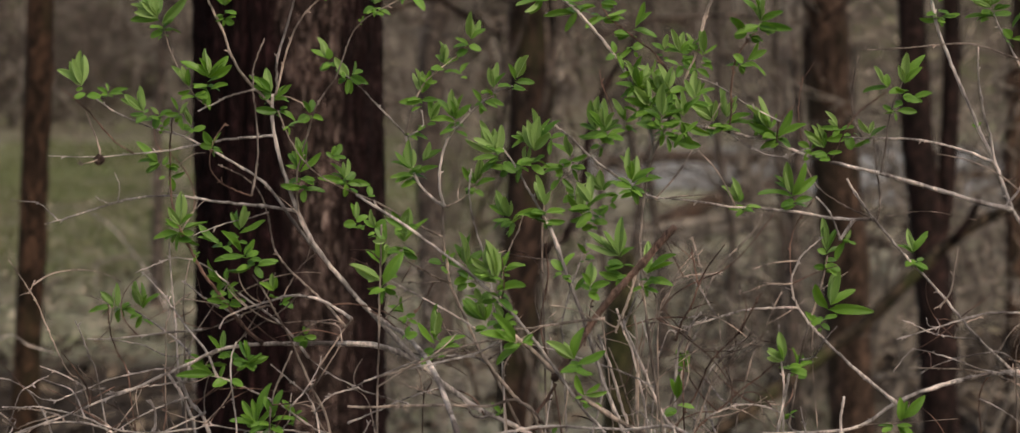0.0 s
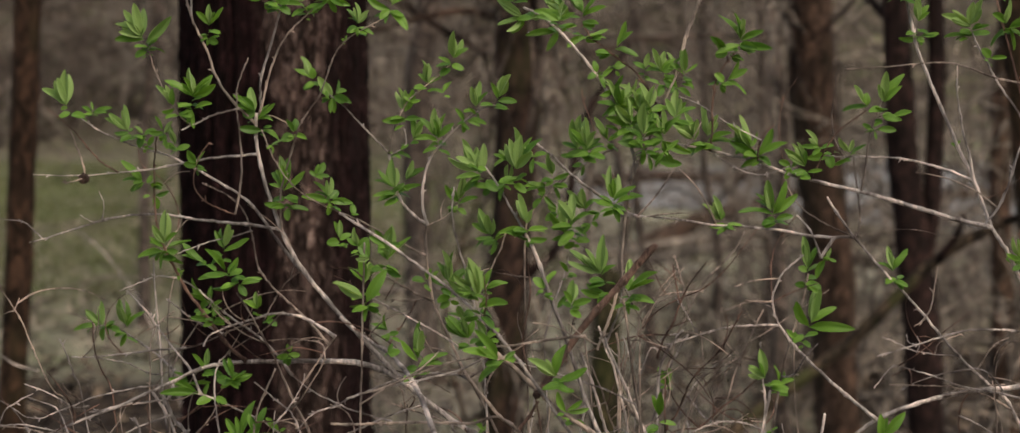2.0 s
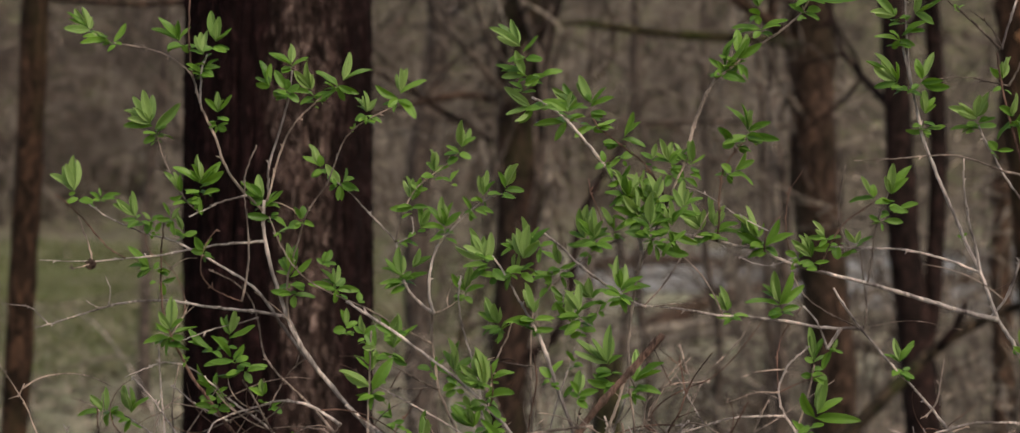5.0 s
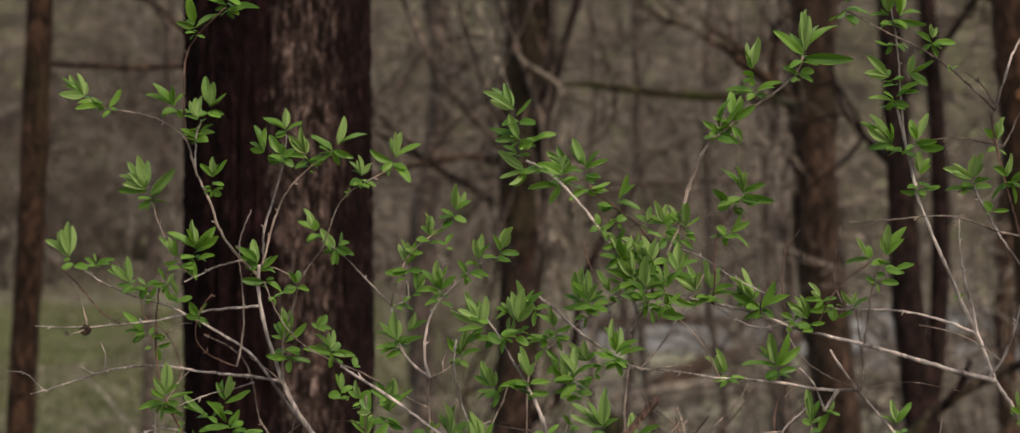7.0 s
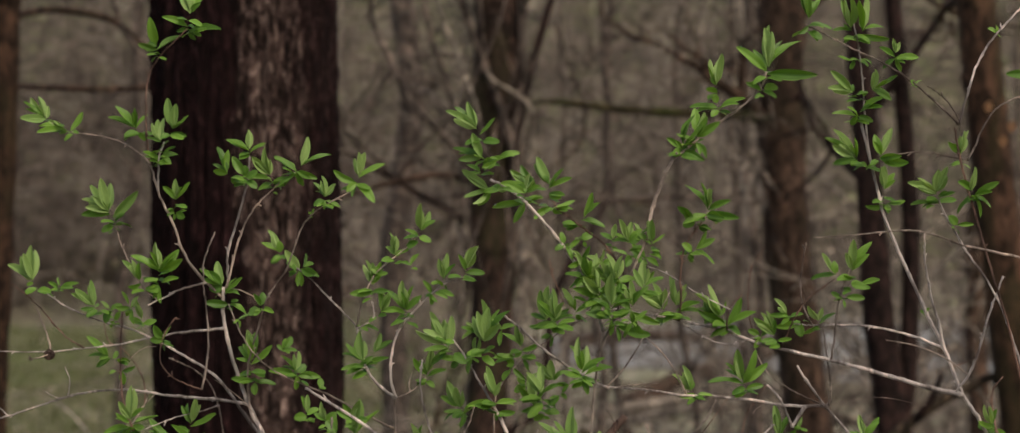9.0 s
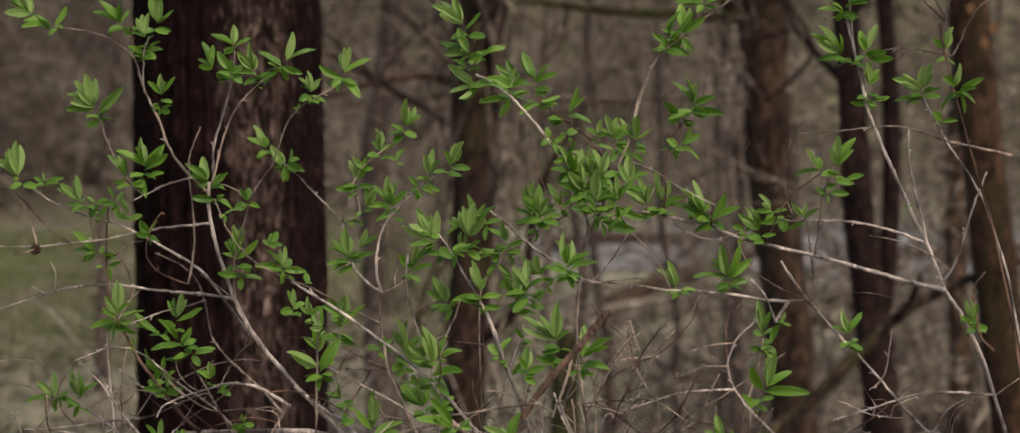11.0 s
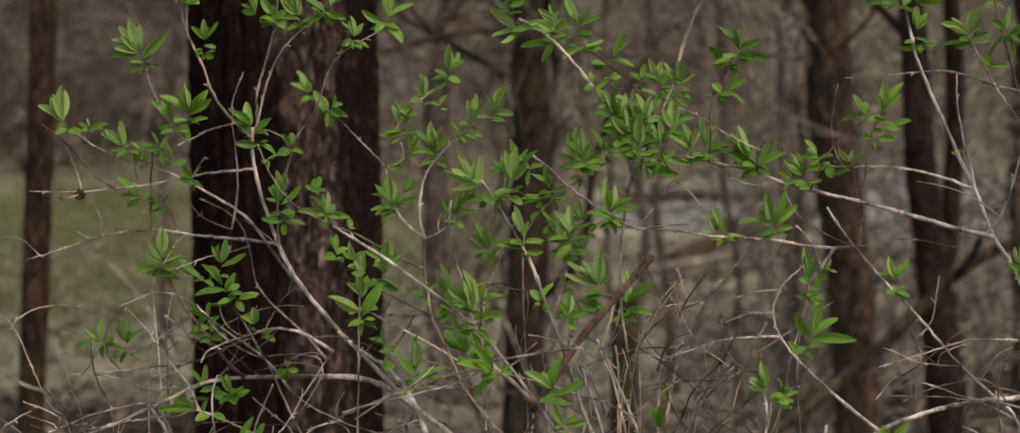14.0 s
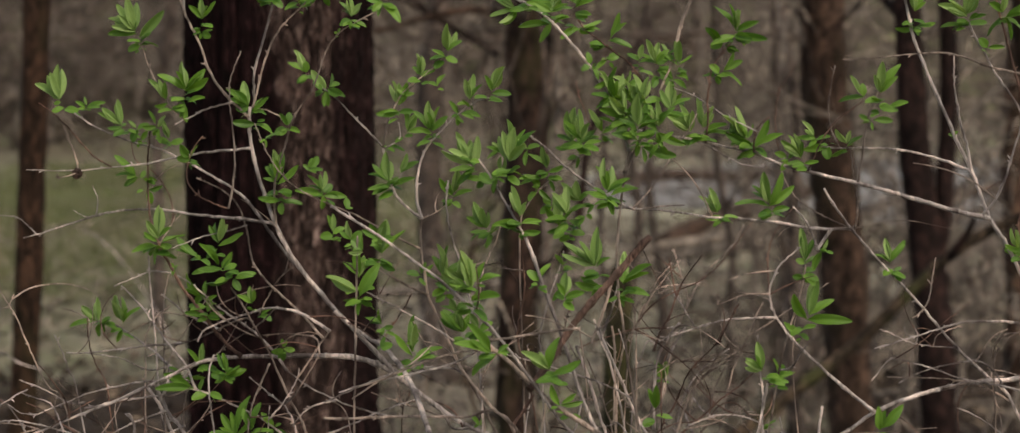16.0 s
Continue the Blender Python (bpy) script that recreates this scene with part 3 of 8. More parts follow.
for k in range(26):
    # vines that climb and hang round the trunk
    a, z, side = vine_rng.uniform(0, 6.28), vine_rng.uniform(-0.7, 1.6), vine_rng.choice((-1, 1))
    rad, turn, rise = vine_rng.uniform(0.11, 0.24), vine_rng.uniform(0.5, 1.3) * side, vine_rng.uniform(0.18, 0.42)
    r = vine_rng.uniform(0.004, 0.0095)
    way = []
    for i in range(7):
        wide = rad * (1 + 0.35 * vine_rng.standard_normal())
        way.append([0.04 + wide * math.cos(a + turn * i * 0.6), 10.0 + wide * math.sin(a + turn * i * 0.6), z + rise * i + vine_rng.normal(0, 0.05), r * (1 - 0.09 * i)])
    tubes("vine", [smooth_path(local(mid_tree, way), 5)], 6, BARK_GREY if k % 4 == 0 else BARK_DUSK if k % 4 < 3 else BARK_RED, mid_tree)
# long bare shoots that arch out from both trees, high up
shoot_rng = np.random.default_rng(58)
for tree, n, x0, x1 in ((mid_tree, 20, 0.0, -1.0), (tree_a, 12, 1.45, 0.3)):
    for k in range(n):
        y, z, span = shoot_rng.uniform(9.6, 11.2), shoot_rng.uniform(1.3, 2.5), shoot_rng.uniform(0.35, 1.0)
        lift, r = shoot_rng.normal(0.25, 0.35), shoot_rng.uniform(0.003, 0.0065)
        root = [0.03, 10.0] if tree is mid_tree else [1.49, 11.2]
        way = [[root[0], root[1], z - 0.15, r]]
        for i in range(1, 7):
            u = i / 6
            way.append([root[0] + (x1 - x0) * span * u + shoot_rng.normal(0, 0.03), root[1] + (y - root[1]) * u, z + lift * math.sin(2.6 * u) + shoot_rng.normal(0, 0.035), r * (1 - 0.55 * u)])
        tubes("shoot", [smooth_path(local(tree, way), 5)], 6, (BARK_GREY, BARK_DUSK, BARK_GREY)[k % 3], tree)
for x, z in ((2.042, 1.88), (2.136, 1.80), (2.10, 1.74)):
    leafs = [[(x - 0.02 + dx, 8.9 + dy, z + dz) for dx, dy, dz in ((-0.019, 0, 0), (0, 0.01, -0.03), (0.021, 0, -0.006), (0.004, -0.012, 0.022))]]
    me = mesh_object("dead_leaf", local(lean_tree, leafs[0]), [(0, 1, 2), (0, 2, 3)], DEAD_LEAF, lean_tree, "orange-brown dead leaf")


# ---- the wood behind: saplings and bare bushes ----
def bare_bush(seed, mat, label):
    rng = np.random.default_rng(seed)
    th = empty("bare_bush", (0, -30 - seed, 0), label, "bush", "bare bushes of the wood")
    out = []
    for k in range(9):
        a = rng.uniform(0, 6.28)
        fork(rng, (0.1 * math.cos(a), 0.1 * math.sin(a), -0.05), (0.6 * math.cos(a), 0.6 * math.sin(a), 1.0), rng.uniform(1.6, 2.9), rng.uniform(0.009, 0.018), 2, out, 0.34)
        tubes("stem", [out.pop()], 5, mat, th)
    tagged(tubes("crown", out, 4, mat, th), kind="stuff")
    return th


def thicket(seed, mat, label):
    """Arching, criss-crossing bare canes."""
    rng = np.random.default_rng(seed)
    th = empty("bare_thicket", (0, 0, 0), label, "thicket", "bare thickets of the wood")
    fine = []
    for k in range(20):
        a, h = rng.uniform(0, 6.28), rng.uniform(1.2, 3.6)
        p, d = np.array([rng.normal(0, 0.5), rng.normal(0, 0.3), 0.0]), np.array([0.25 * math.cos(a), 0.25 * math.sin(a), 1.0])
        curl, r = rng.normal(0, 0.22, 3), rng.uniform(0.006, 0.015)
        pts, n = [[*p, r]], 10
        for i in range(n):
            d = d + curl * (0.4 + 0.14 * i) + rng.normal(0, 0.16, 3) + np.array([0, 0, -0.045 * i])
            d /= np.linalg.norm(d)
            p = p + d * h / n
            p[2] = max(p[2], 0.05)
            pts.append([*p, r * (1 - 0.07 * (i + 1))])
            if i > 2:
                for _ in range(2):
                    w = d + rng.normal(0, 0.8, 3)
                    w /= np.linalg.norm(w)
                    ln, bow = rng.uniform(0.15, 0.6), rng.normal(0, 0.25, 3)
                    fine.append(smooth_path([[*(p + w * ln * s + bow * ln * s * s), r * 0.5 * (1 - 0.7 * s)] for s in (0, 0.35, 0.7, 1.0)], 3))
        tubes("cane", [smooth_path(pts, 4)], 5, mat, th)
    tagged(tubes("crown", fine, 4, mat, th), kind="stuff")
    return th


def settle(x, y, turn, s):
    return pose(x, y, float(height(x, y)), 0, 0, turn) @ Matrix.Diagonal((s, s, s, 1))


rng = np.random.default_rng(21)
bushes = [bare_bush(s, m, l) for s, m, l in ((1, BARK_GREY, "leafless grey bush of arching twigs"), (2, BARK_DUSK, "leafless brown bush of tangled twigs"), (3, BARK_GREY, "leafless grey bush of arching twigs"), (4, BARK_DUSK, "leafless dusky bush of arching twigs"))]
for k, b in enumerate(bushes):
    x, y = ((-9.5, 47.5), (-2.4, 47.0), (2.2, 19.0), (5.3, 20.0))[k]
    b.location = (x, y, float(height(x, y)))
for k in range(34):
    y = 12.5 + 30 * rng.random() ** 1.2
    x = rng.uniform(-0.27, 0.29) * y
    turn, size = rng.uniform(0, 360), rng.uniform(0.8, 1.5)
    if x / y > 0.13 or y > 44:
        copy_thing(bushes[k % 4], settle(x, y, turn, size))
for k in range(16):
    y = rng.uniform(47.5, 60)
    copy_thing(bushes[1 + 2 * (k % 2)], settle(rng.uniform(-0.26, -0.10) * y, y, rng.uniform(0, 360), rng.uniform(1.6, 2.4)))
for k in range(10):
    y = rng.uniform(48, 60)
    copy_thing(bushes[k % 4], settle((-0.09 + 0.024 * k) * y, y, rng.uniform(0, 360), rng.uniform(1.4, 2.2)))
thickets = [thicket(51, BARK_GREY, "thicket of pale grey arching bare canes"), thicket(52, BARK_DUSK, "thicket of dusky arching bare canes"), thicket(53, BARK_GREY, "thicket of pale grey arching bare canes")]
spots = ((-0.95, 13.4), (2.0, 14.6), (2.6, 15.5), (-6.6, 48.0), (-9.8, 50.0), (-7.6, 51.0), (3.6, 17.0), (0.6, 49.0), (-4.2, 49.0))
for k, (x, y) in enumerate(spots):
    if k < 3:
        thickets[k].matrix_basis = settle(x, y, 40 * k, 1.0)
    else:
        copy_thing(thickets[k % 3], settle(x, y, 57 * k, rng.uniform(0.85, 1.3) * (2.9 if y > 20 else 1.0)))
for k, (x, y, s) in enumerate(((-5.6, 48.0, 3.4), (-11.0, 49.0, 3.6), (2.3, 12.4, 1.3), (3.6, 20.0, 1.5), (-2.6, 48.0, 3.4), (-3.6, 30.0, 1.3), (-5.4, 38.0, 1.6), (-0.9, 26.0, 1.3), (-0.4, 34.0, 1.6), (-1.5, 40.0, 2.0))):
    copy_thing(thickets[k % 3], settle(x, y, 20 + 83 * k, s))
log_rng = np.random.default_rng(9)
for k in range(16):
    y = log_rng.uniform(20, 60)
    x, a, ln, r = log_rng.uniform(-0.24, 0.26) * y, log_rng.normal(0, 0.5), log_rng.uniform(2, 6), log_rng.uniform(0.05, 0.14)
    if x / y < -0.04 and y < 47:
        continue
    log = empty("fallen_log", (x, y, float(height(x, y))), "fallen bare log lying in the wood", "log", "fallen logs of the wood")
    way = []
    for s in (-0.5, -0.17, 0.17, 0.5):
        px, py = x + math.cos(a) * ln * s, y + math.sin(a) * ln * s
        way.append([px, py, float(height(px, py)) + r * 0.8 + (s + 0.5) * log_rng.uniform(0.1, 0.9), r * (1 - 0.5 * (s + 0.5))])
    tubes("trunk", [smooth_path(local(log, way), 5)], 9, BARK_BROWN if k % 3 else BARK_GREY, log, rough=0.04, rng=log_rng)
saplings = [bare_tree("sapling", (-3.2 + 3.4 * k, 19.0 + k), (-3.2 + 3.4 * k + 0.3, 19.1 + k, 6.5), 0.05, 0.02, m, "bare sapling in the wood behind", 30 + k, 9, 0.2, 0.06, 8, 1.8, 0.5)
            for k, m in enumerate((BARK_DUSK, BARK_GREY, BARK_DUSK))]
for k in range(70):
    y, side = rng.uniform(18, 85), rng.uniform(-0.27, 0.29)
    if side < 0.03 and y < 46:
        y += 30
    x = side * y
    copy_thing(saplings[k % 3], settle(x, y, rng.uniform(0, 360), rng.uniform(0.6, 1.2)))

for k in range(9):
    y = rng.uniform(13, 19)
    copy_thing(saplings[k % 3], settle(rng.uniform(0.03, 0.125) * y, y, rng.uniform(0, 360), rng.uniform(0.5, 0.75)))


# ---- fallen leaves, grass ----
def scatter(name, n, xs, ys, make, mat, label, category, seed):
    rng = np.random.default_rng(seed)
    x, y = rng.uniform(*xs, n), rng.uniform(*ys, n)
    z = height(x, y)
    vs, fs, k = [], [], 0
    for i in range(n):
        v, f = make(rng)
        vs.append(v + np.array([x[i], y[i], z[i]]))
        fs += [tuple(q + k for q in g) for g in f]
        k += len(v)
    return tagged(mesh_object(name, np.vstack(vs), fs, mat), label, category, kind="stuff")


def dry_leaf(rng):
    a, s, c = rng.uniform(0, 6.28), rng.uniform(0.03, 0.07), rng.uniform(-0.3, 0.9)
    u, w = np.array([math.cos(a), math.sin(a), rng.normal(0, 0.25)]), np.array([-math.sin(a), math.cos(a), rng.normal(0, 0.25)])
    up = np.array([0, 0, 1.0])
    v = np.array([-u * s, w * s * 0.6 + up * s * 0.4 * c, u * s + up * s * 0.5 * c, -w * s * 0.6 + up * s * 0.4 * c, up * 0.0])
    return v + up * 0.02, [(0, 3, 4), (3, 2, 4), (2, 1, 4), (1, 0, 4)]


def blade(rng):
    a, h = rng.uniform(0, 6.28), rng.uniform(0.06, 0.2)
    u, lean = np.array([math.cos(a), math.sin(a), 0]) * 0.004, np.array([rng.normal(0, 0.4), rng.normal(0, 0.4), 0]) * h
    up = np.array([0, 0, h])
    return np.array([-u, u, u * 0.8 + up * 0.6 + lean * 0.4, -u * 0.8 + up * 0.6 + lean * 0.4, up + lean]), [(0, 1, 2, 3), (3, 2, 4)]


scatter("leaf_litter", 24000, (-7, 8), (-5, 17.0), dry_leaf, LITTER_DARK, "rain-dark brown fallen leaves on the near bank", "leaf litter", 5)
scatter("leaf_litter", 16000, (-7, 8), (17.0, 30), dry_leaf, LITTER, "scattered dry pale-brown fallen leaves on the wood floor", "leaf litter", 15)
scatter("grass", 45000, (-10.0, 0.6), (21, 44), blade, GRASS, "thin young grass on the open flat", "grass", 6)


# ---- the leafing shrubs in front ----
def leaf_mesh(name, width, cup, curl, wave, mat, seed, tip=0.63):
    """A blunt oval leaf of length 1 along y, cupped about the midrib, on a short stalk."""
    rng = np.random.default_rng(seed)
    xs = (-1.0, -0.72, -0.36, 0.0, 0.36, 0.72, 1.0)
    rows = (0.0, 0.05, 0.13, 0.24, 0.37, 0.5, 0.63, 0.75, 0.86, 0.94, 0.985, 1.0)
    vs, uv, fs = [], [], []
    ph, skew = rng.uniform(0, 6.28), rng.normal(0, 0.035)
    for s in rows:
        w = 0.5 * width * math.sin(math.pi * min(1.0, s ** 1.04)) ** tip * min(1.0, 0.25 + 3.4 * s) + 0.008
        for x in xs:
            z = cup * abs(x) ** 1.6 * w * (1 - 0.25 * s) + curl * (s - 0.15) ** 2 + wave * w * math.sin(8 * s + ph + 2 * x) * abs(x)
            if abs(x) == 1.0:
                z -= 0.10 * w
            vs.append((x * w + skew * math.sin(math.pi * s), s, z - (0.014 if x == 0 else 0)))
            uv.append((0.5 + 0.5 * x, s))
    n = len(xs)
    for i in range(len(rows) - 1):
        for j in range(n - 1):
            fs.append((i * n + j, i * n + j + 1, (i + 1) * n + j + 1, (i + 1) * n + j))
    ob = mesh_object(name, vs, fs, mat, uvs=uv)
    me = ob.data
    bpy.data.objects.remove(ob)
    return me


LEAVES = [leaf_mesh("leaf", w, f, c, v, LEAF, k) for k, (w, f, c, v) in enumerate(((0.31, 0.6, -0.20, 0.16), (0.28, 0.85, -0.10, 0.12), (0.335, 0.5, -0.34, 0.18), (0.30, 0.7, 0.12, 0.14), (0.275, 1.0, -0.06, 0.10), (0.32, 0.55, -0.45, 0.18), (0.29, 0.8, 0.22, 0.14)))]
ROUND = [leaf_mesh("leaf", w, f, c, v, LEAF, k + 20, 0.5) for k, (w, f, c, v) in enumerate(((0.58, 0.35, -0.25, 0.08), (0.50, 0.45, -0.1, 0.08), (0.54, 0.3, -0.4, 0.08)))]
YOUNG = [leaf_mesh("leaf", w, f, c, v, LEAF_YOUNG, k + 40) for k, (w, f, c, v) in enumerate(((0.31, 1.0, 0.10, 0.06), (0.275, 1.2, -0.10, 0.05), (0.33, 0.85, 0.16, 0.08), (0.29, 1.05, 0.0, 0.06)))]
SHRUB_RNG = np.random.default_rng(77)
TUFTS, BUDS = {}, {}


def shrub(x, y, label):
    return empty("shrub", (x, y, float(height(x, y))), label, "shrub", "leafing shrubs")


def stem(th, mat, r0, r1, *pts):
    """A stem or twig with swollen nodes; radii in millimetres."""
    p = local(th, pts)
    ln = np.concatenate([[0], np.cumsum(np.linalg.norm(np.diff(p, axis=0), axis=1))])
    r = (r0 + (r1 - r0) * (ln / ln[-1]) ** 0.8) / 1000
    steps = 5 if len(p) > 8 else 6
    path = smooth_path(np.column_stack([p, r]), steps)
    run = np.concatenate([[0], np.cumsum(np.linalg.norm(np.diff(path[:, :3], axis=0), axis=1))])
    gap = 0.03 + 0.012 * SHRUB_RNG.random()
    node = np.exp(-(((run + gap * 0.5) % gap - gap * 0.5) / 0.0028) ** 2)
    path[:, 3] *= 1 + 0.28 * node + 0.045 * SHRUB_RNG.standard_normal(len(path))
    path[1:-1, :3] += SHRUB_RNG.normal(0, 0.00025, (len(path) - 2, 3))
    ob = tubes("stem" if r0 > 1.9 else "twig", [path], 9 if r0 > 1.6 else 6, mat, th, rough=0.05, rng=SHRUB_RNG)
    # short bud stubs at some of the nodes
    for i in range(2, len(path) - 1):
        if node[i] > 0.45 and path[i, 2] + th.location.z > 0.9:
            w = SHRUB_RNG.normal(0, 1, 3)
            t = path[i + 1, :3] - path[i - 1, :3]
            t /= np.linalg.norm(t) + 1e-9
            w = w - t * w.dot(t) * 0.6
            w /= np.linalg.norm(w)
            q, ln = path[i, :3], SHRUB_RNG.uniform(0.002, 0.0052)
            w = (w + 0.6 * t) * ln
            BUDS.setdefault((th, mat), []).append([[*q, 0.0009], [*(q + w * 0.6), 0.0009], [*(q + w), 0.0003]])
    return ob


def blade_pose(base, d, n, ln, wide):
    n = (n - d * n.dot(d)).normalized()
    m = Matrix((d.cross(n).normalized() * ln * wide, d * ln, n * ln)).transposed().to_4x4()
    m.translation = base
    return m


def sprig(s, at, *blades):
    """A tuft on a short shoot. Leaves: angle of the tip from level (degrees), its distance (mm), 1 for a downy young leaf."""
    th = s.parent
    at = Vector(at) - th.location
    rng = SHRUB_RNG
    ax = sum(math.cos(radians(b[0])) * b[1] for b in blades), sum(math.sin(radians(b[0])) * b[1] for b in blades) + 8
    ax = Vector((ax[0], 0, ax[1])).normalized()
    ax = (ax + Vector((0, rng.normal(0, 0.25), 0))).normalized()
    more = TUFTS.setdefault(th, {0: [], 1: []})
    reach = max(b[1] for b in blades) / 1000
    for b in blades:
        a, ln, young = radians(b[0]), b[1] / 1000, len(b) > 2
        flat = Vector((math.cos(a), 0, math.sin(a)))
        up = max(0.0, flat.dot(ax))
        base = ax * reach * (0.06 + 0.22 * up ** 2 if len(blades) > 2 else 0.04)
        d = flat * ln - base
        d.y = -d.length * math.tan(max(-0.7, min(0.7, rng.normal(0.12, 0.22 if young else 0.33))))
        size = d.length
        d.normalize()
        n = Vector((rng.normal(0, 0.5) - 0.5 * flat.x, -0.75, 0.5 + rng.normal(0, 0.5)))
        me = YOUNG if young else (ROUND if size < 0.015 else LEAVES)
        ob = new("leaf", me[int(rng.integers(len(me)))])
        ob.parent = s
        ob.matrix_basis = blade_pose(at + base, d, n, size, rng.uniform(0.9, 1.08) * min(1.08, 1.3 - 12 * size))
        if young or (size > 0.018 and rng.random() < 0.72):
            # its partner of the same pair: a young one stands face to face with it, an open one is turned round the shoot
            wide = 0.13 if young else 0.3
            e = (d + Vector((rng.normal(0, wide), rng.choice((-1, 1)) * rng.uniform(0.12, 0.6 - 0.25 * young), rng.normal(0, 0.12)))).normalized()
            more[int(young)].append((me[int(rng.integers(len(me)))], blade_pose(at + base, e, -n if young else n, size * rng.uniform(0.68, 0.92), min(1.05, 1.3 - 12 * size))))
    # the small rounded pairs at the foot of the tuft
    if len(blades) > 1:
        for side in (-1, 1, -1, 1)[:2 + (len(blades) > 2) + (len(blades) > 4)]:
            a = rng.choice((0.1, 3.0)) + rng.normal(0, 0.5)
            e = Vector((0.8 * math.cos(a), side * 0.55, 0.45 * math.sin(a) - 0.05)).normalized()
            more[0].append((ROUND[int(rng.integers(len(ROUND)))], blade_pose(at + ax * rng.uniform(-0.005, 0.003), e, Vector((rng.normal(0, 0.4), -0.55, 1)), min(0.018, reach * rng.uniform(0.3, 0.52)), 1.0)))
    return s


cane_behind = shrub(-1.2, 8.8, "pale arching bare canes of a shrub further back")
shrub_west = shrub(0.16, 2.36, "leggy shrub with pale arching stems and fresh green leaves")
shrub_middle = shrub(0.22, 2.26, "upright shrub with tan stems and dense fresh green leaves")
shrub_east = shrub(0.60, 2.34, "spreading shrub with long pale twigs and tufts of leaves")
s = stem(shrub_west, STEM_PALE, 6.2, 1.8, (0.095, 2.328, -0.040), (0.202, 2.314, 0.380), (0.237, 2.307, 0.663), (0.137, 2.302, 0.918), (0.013, 2.300, 1.054), (-0.052, 2.300, 1.092), (-0.090, 2.300, 1.118), (-0.119, 2.300, 1.143), (-0.141, 2.300, 1.166), (-0.165, 2.300, 1.191), (-0.189, 2.300, 1.217), (-0.209, 2.300, 1.241), (-0.227, 2.300, 1.265), (-0.243, 2.300, 1.294), (-0.255, 2.300, 1.326), (-0.264, 2.300, 1.354), (-0.270, 2.300, 1.381), (-0.273, 2.300, 1.405), (-0.272, 2.300, 1.426))
sprig(s, (-0.269, 2.300, 1.419), (140, 37), (107, 34, 1), (129, 30), (37, 25), (159, 19))
sprig(s, (-0.267, 2.300, 1.407), (171, 22), (31, 12), (-15, 21))
sprig(s, (-0.036, 2.300, 1.090), (117, 15), (60, 10, 1))
s = stem(shrub_west, STEM_PALE, 2.9, 2.0, (-0.069, 2.020, 1.113), (-0.097, 2.130, 1.159), (-0.125, 2.216, 1.180), (-0.149, 2.260, 1.190), (-0.168, 2.270, 1.202), (-0.184, 2.270, 1.216))
sprig(s, (-0.098, 2.157, 1.193), (86, 27, 1), (51, 10))
s = stem(shrub_west, STEM_PALE, 3.3, 0.8, (-0.115, 2.300, 1.139), (-0.139, 2.302, 1.154), (-0.165, 2.304, 1.162), (-0.197, 2.306, 1.164), (-0.240, 2.308, 1.164), (-0.283, 2.311, 1.163), (-0.317, 2.313, 1.160), (-0.341, 2.315, 1.153), (-0.365, 2.316, 1.141), (-0.394, 2.318, 1.128), (-0.419, 2.320, 1.116), (-0.440, 2.320, 1.108), (-0.466, 2.320, 1.098), (-0.494, 2.320, 1.086), (-0.525, 2.320, 1.075), (-0.564, 2.320, 1.057))
sprig(s, (-0.333, 2.314, 1.150), (112, 24), (79, 27, 1), (0, 12), (-8, 26))
s = stem(shrub_west, STEM_PALE, 1.8, 0.7, (-0.247, 2.300, 1.304), (-0.277, 2.307, 1.308), (-0.314, 2.314, 1.311), (-0.346, 2.321, 1.314), (-0.371, 2.327, 1.318), (-0.391, 2.331, 1.318), (-0.416, 2.336, 1.316), (-0.443, 2.339, 1.310), (-0.473, 2.340, 1.301), (-0.501, 2.340, 1.292), (-0.520, 2.340, 1.287))
s = stem(shrub_west, STEM_PALE, 0.8, 0.5, (-0.506, 2.340, 1.291), (-0.516, 2.347, 1.299), (-0.530, 2.355, 1.308), (-0.561, 2.360, 1.311))
s = stem(shrub_west, STEM_PALE, 0.8, 0.5, (-0.440, 2.330, 1.313), (-0.438, 2.330, 1.329), (-0.443, 2.330, 1.343))
s = stem(shrub_west, STEM_PALE, 0.7, 0.5, (-0.435, 2.339, 1.313), (-0.451, 2.332, 1.310), (-0.464, 2.330, 1.317))
s = stem(shrub_west, STEM_PALE, 1.5, 0.5, (-0.271, 2.300, 1.383), (-0.295, 2.300, 1.381), (-0.320, 2.300, 1.379), (-0.342, 2.300, 1.375), (-0.363, 2.300, 1.371), (-0.385, 2.300, 1.367), (-0.407, 2.300, 1.365), (-0.427, 2.300, 1.363), (-0.451, 2.300, 1.361), (-0.478, 2.300, 1.361), (-0.506, 2.300, 1.362))
s = stem(shrub_west, STEM_RED, 0.9, 0.5, (-0.417, 2.300, 1.364), (-0.434, 2.294, 1.376), (-0.447, 2.288, 1.392), (-0.461, 2.282, 1.410), (-0.476, 2.280, 1.424), (-0.487, 2.280, 1.432))
s = stem(shrub_west, STEM_TAN, 1.0, 0.7, (-0.451, 2.300, 1.360), (-0.454, 2.300, 1.374), (-0.461, 2.300, 1.394), (-0.466, 2.300, 1.408))
s = stem(shrub_west, STEM_TAN, 0.8, 0.6, (-0.449, 2.300, 1.360), (-0.460, 2.276, 1.356), (-0.468, 2.270, 1.355))
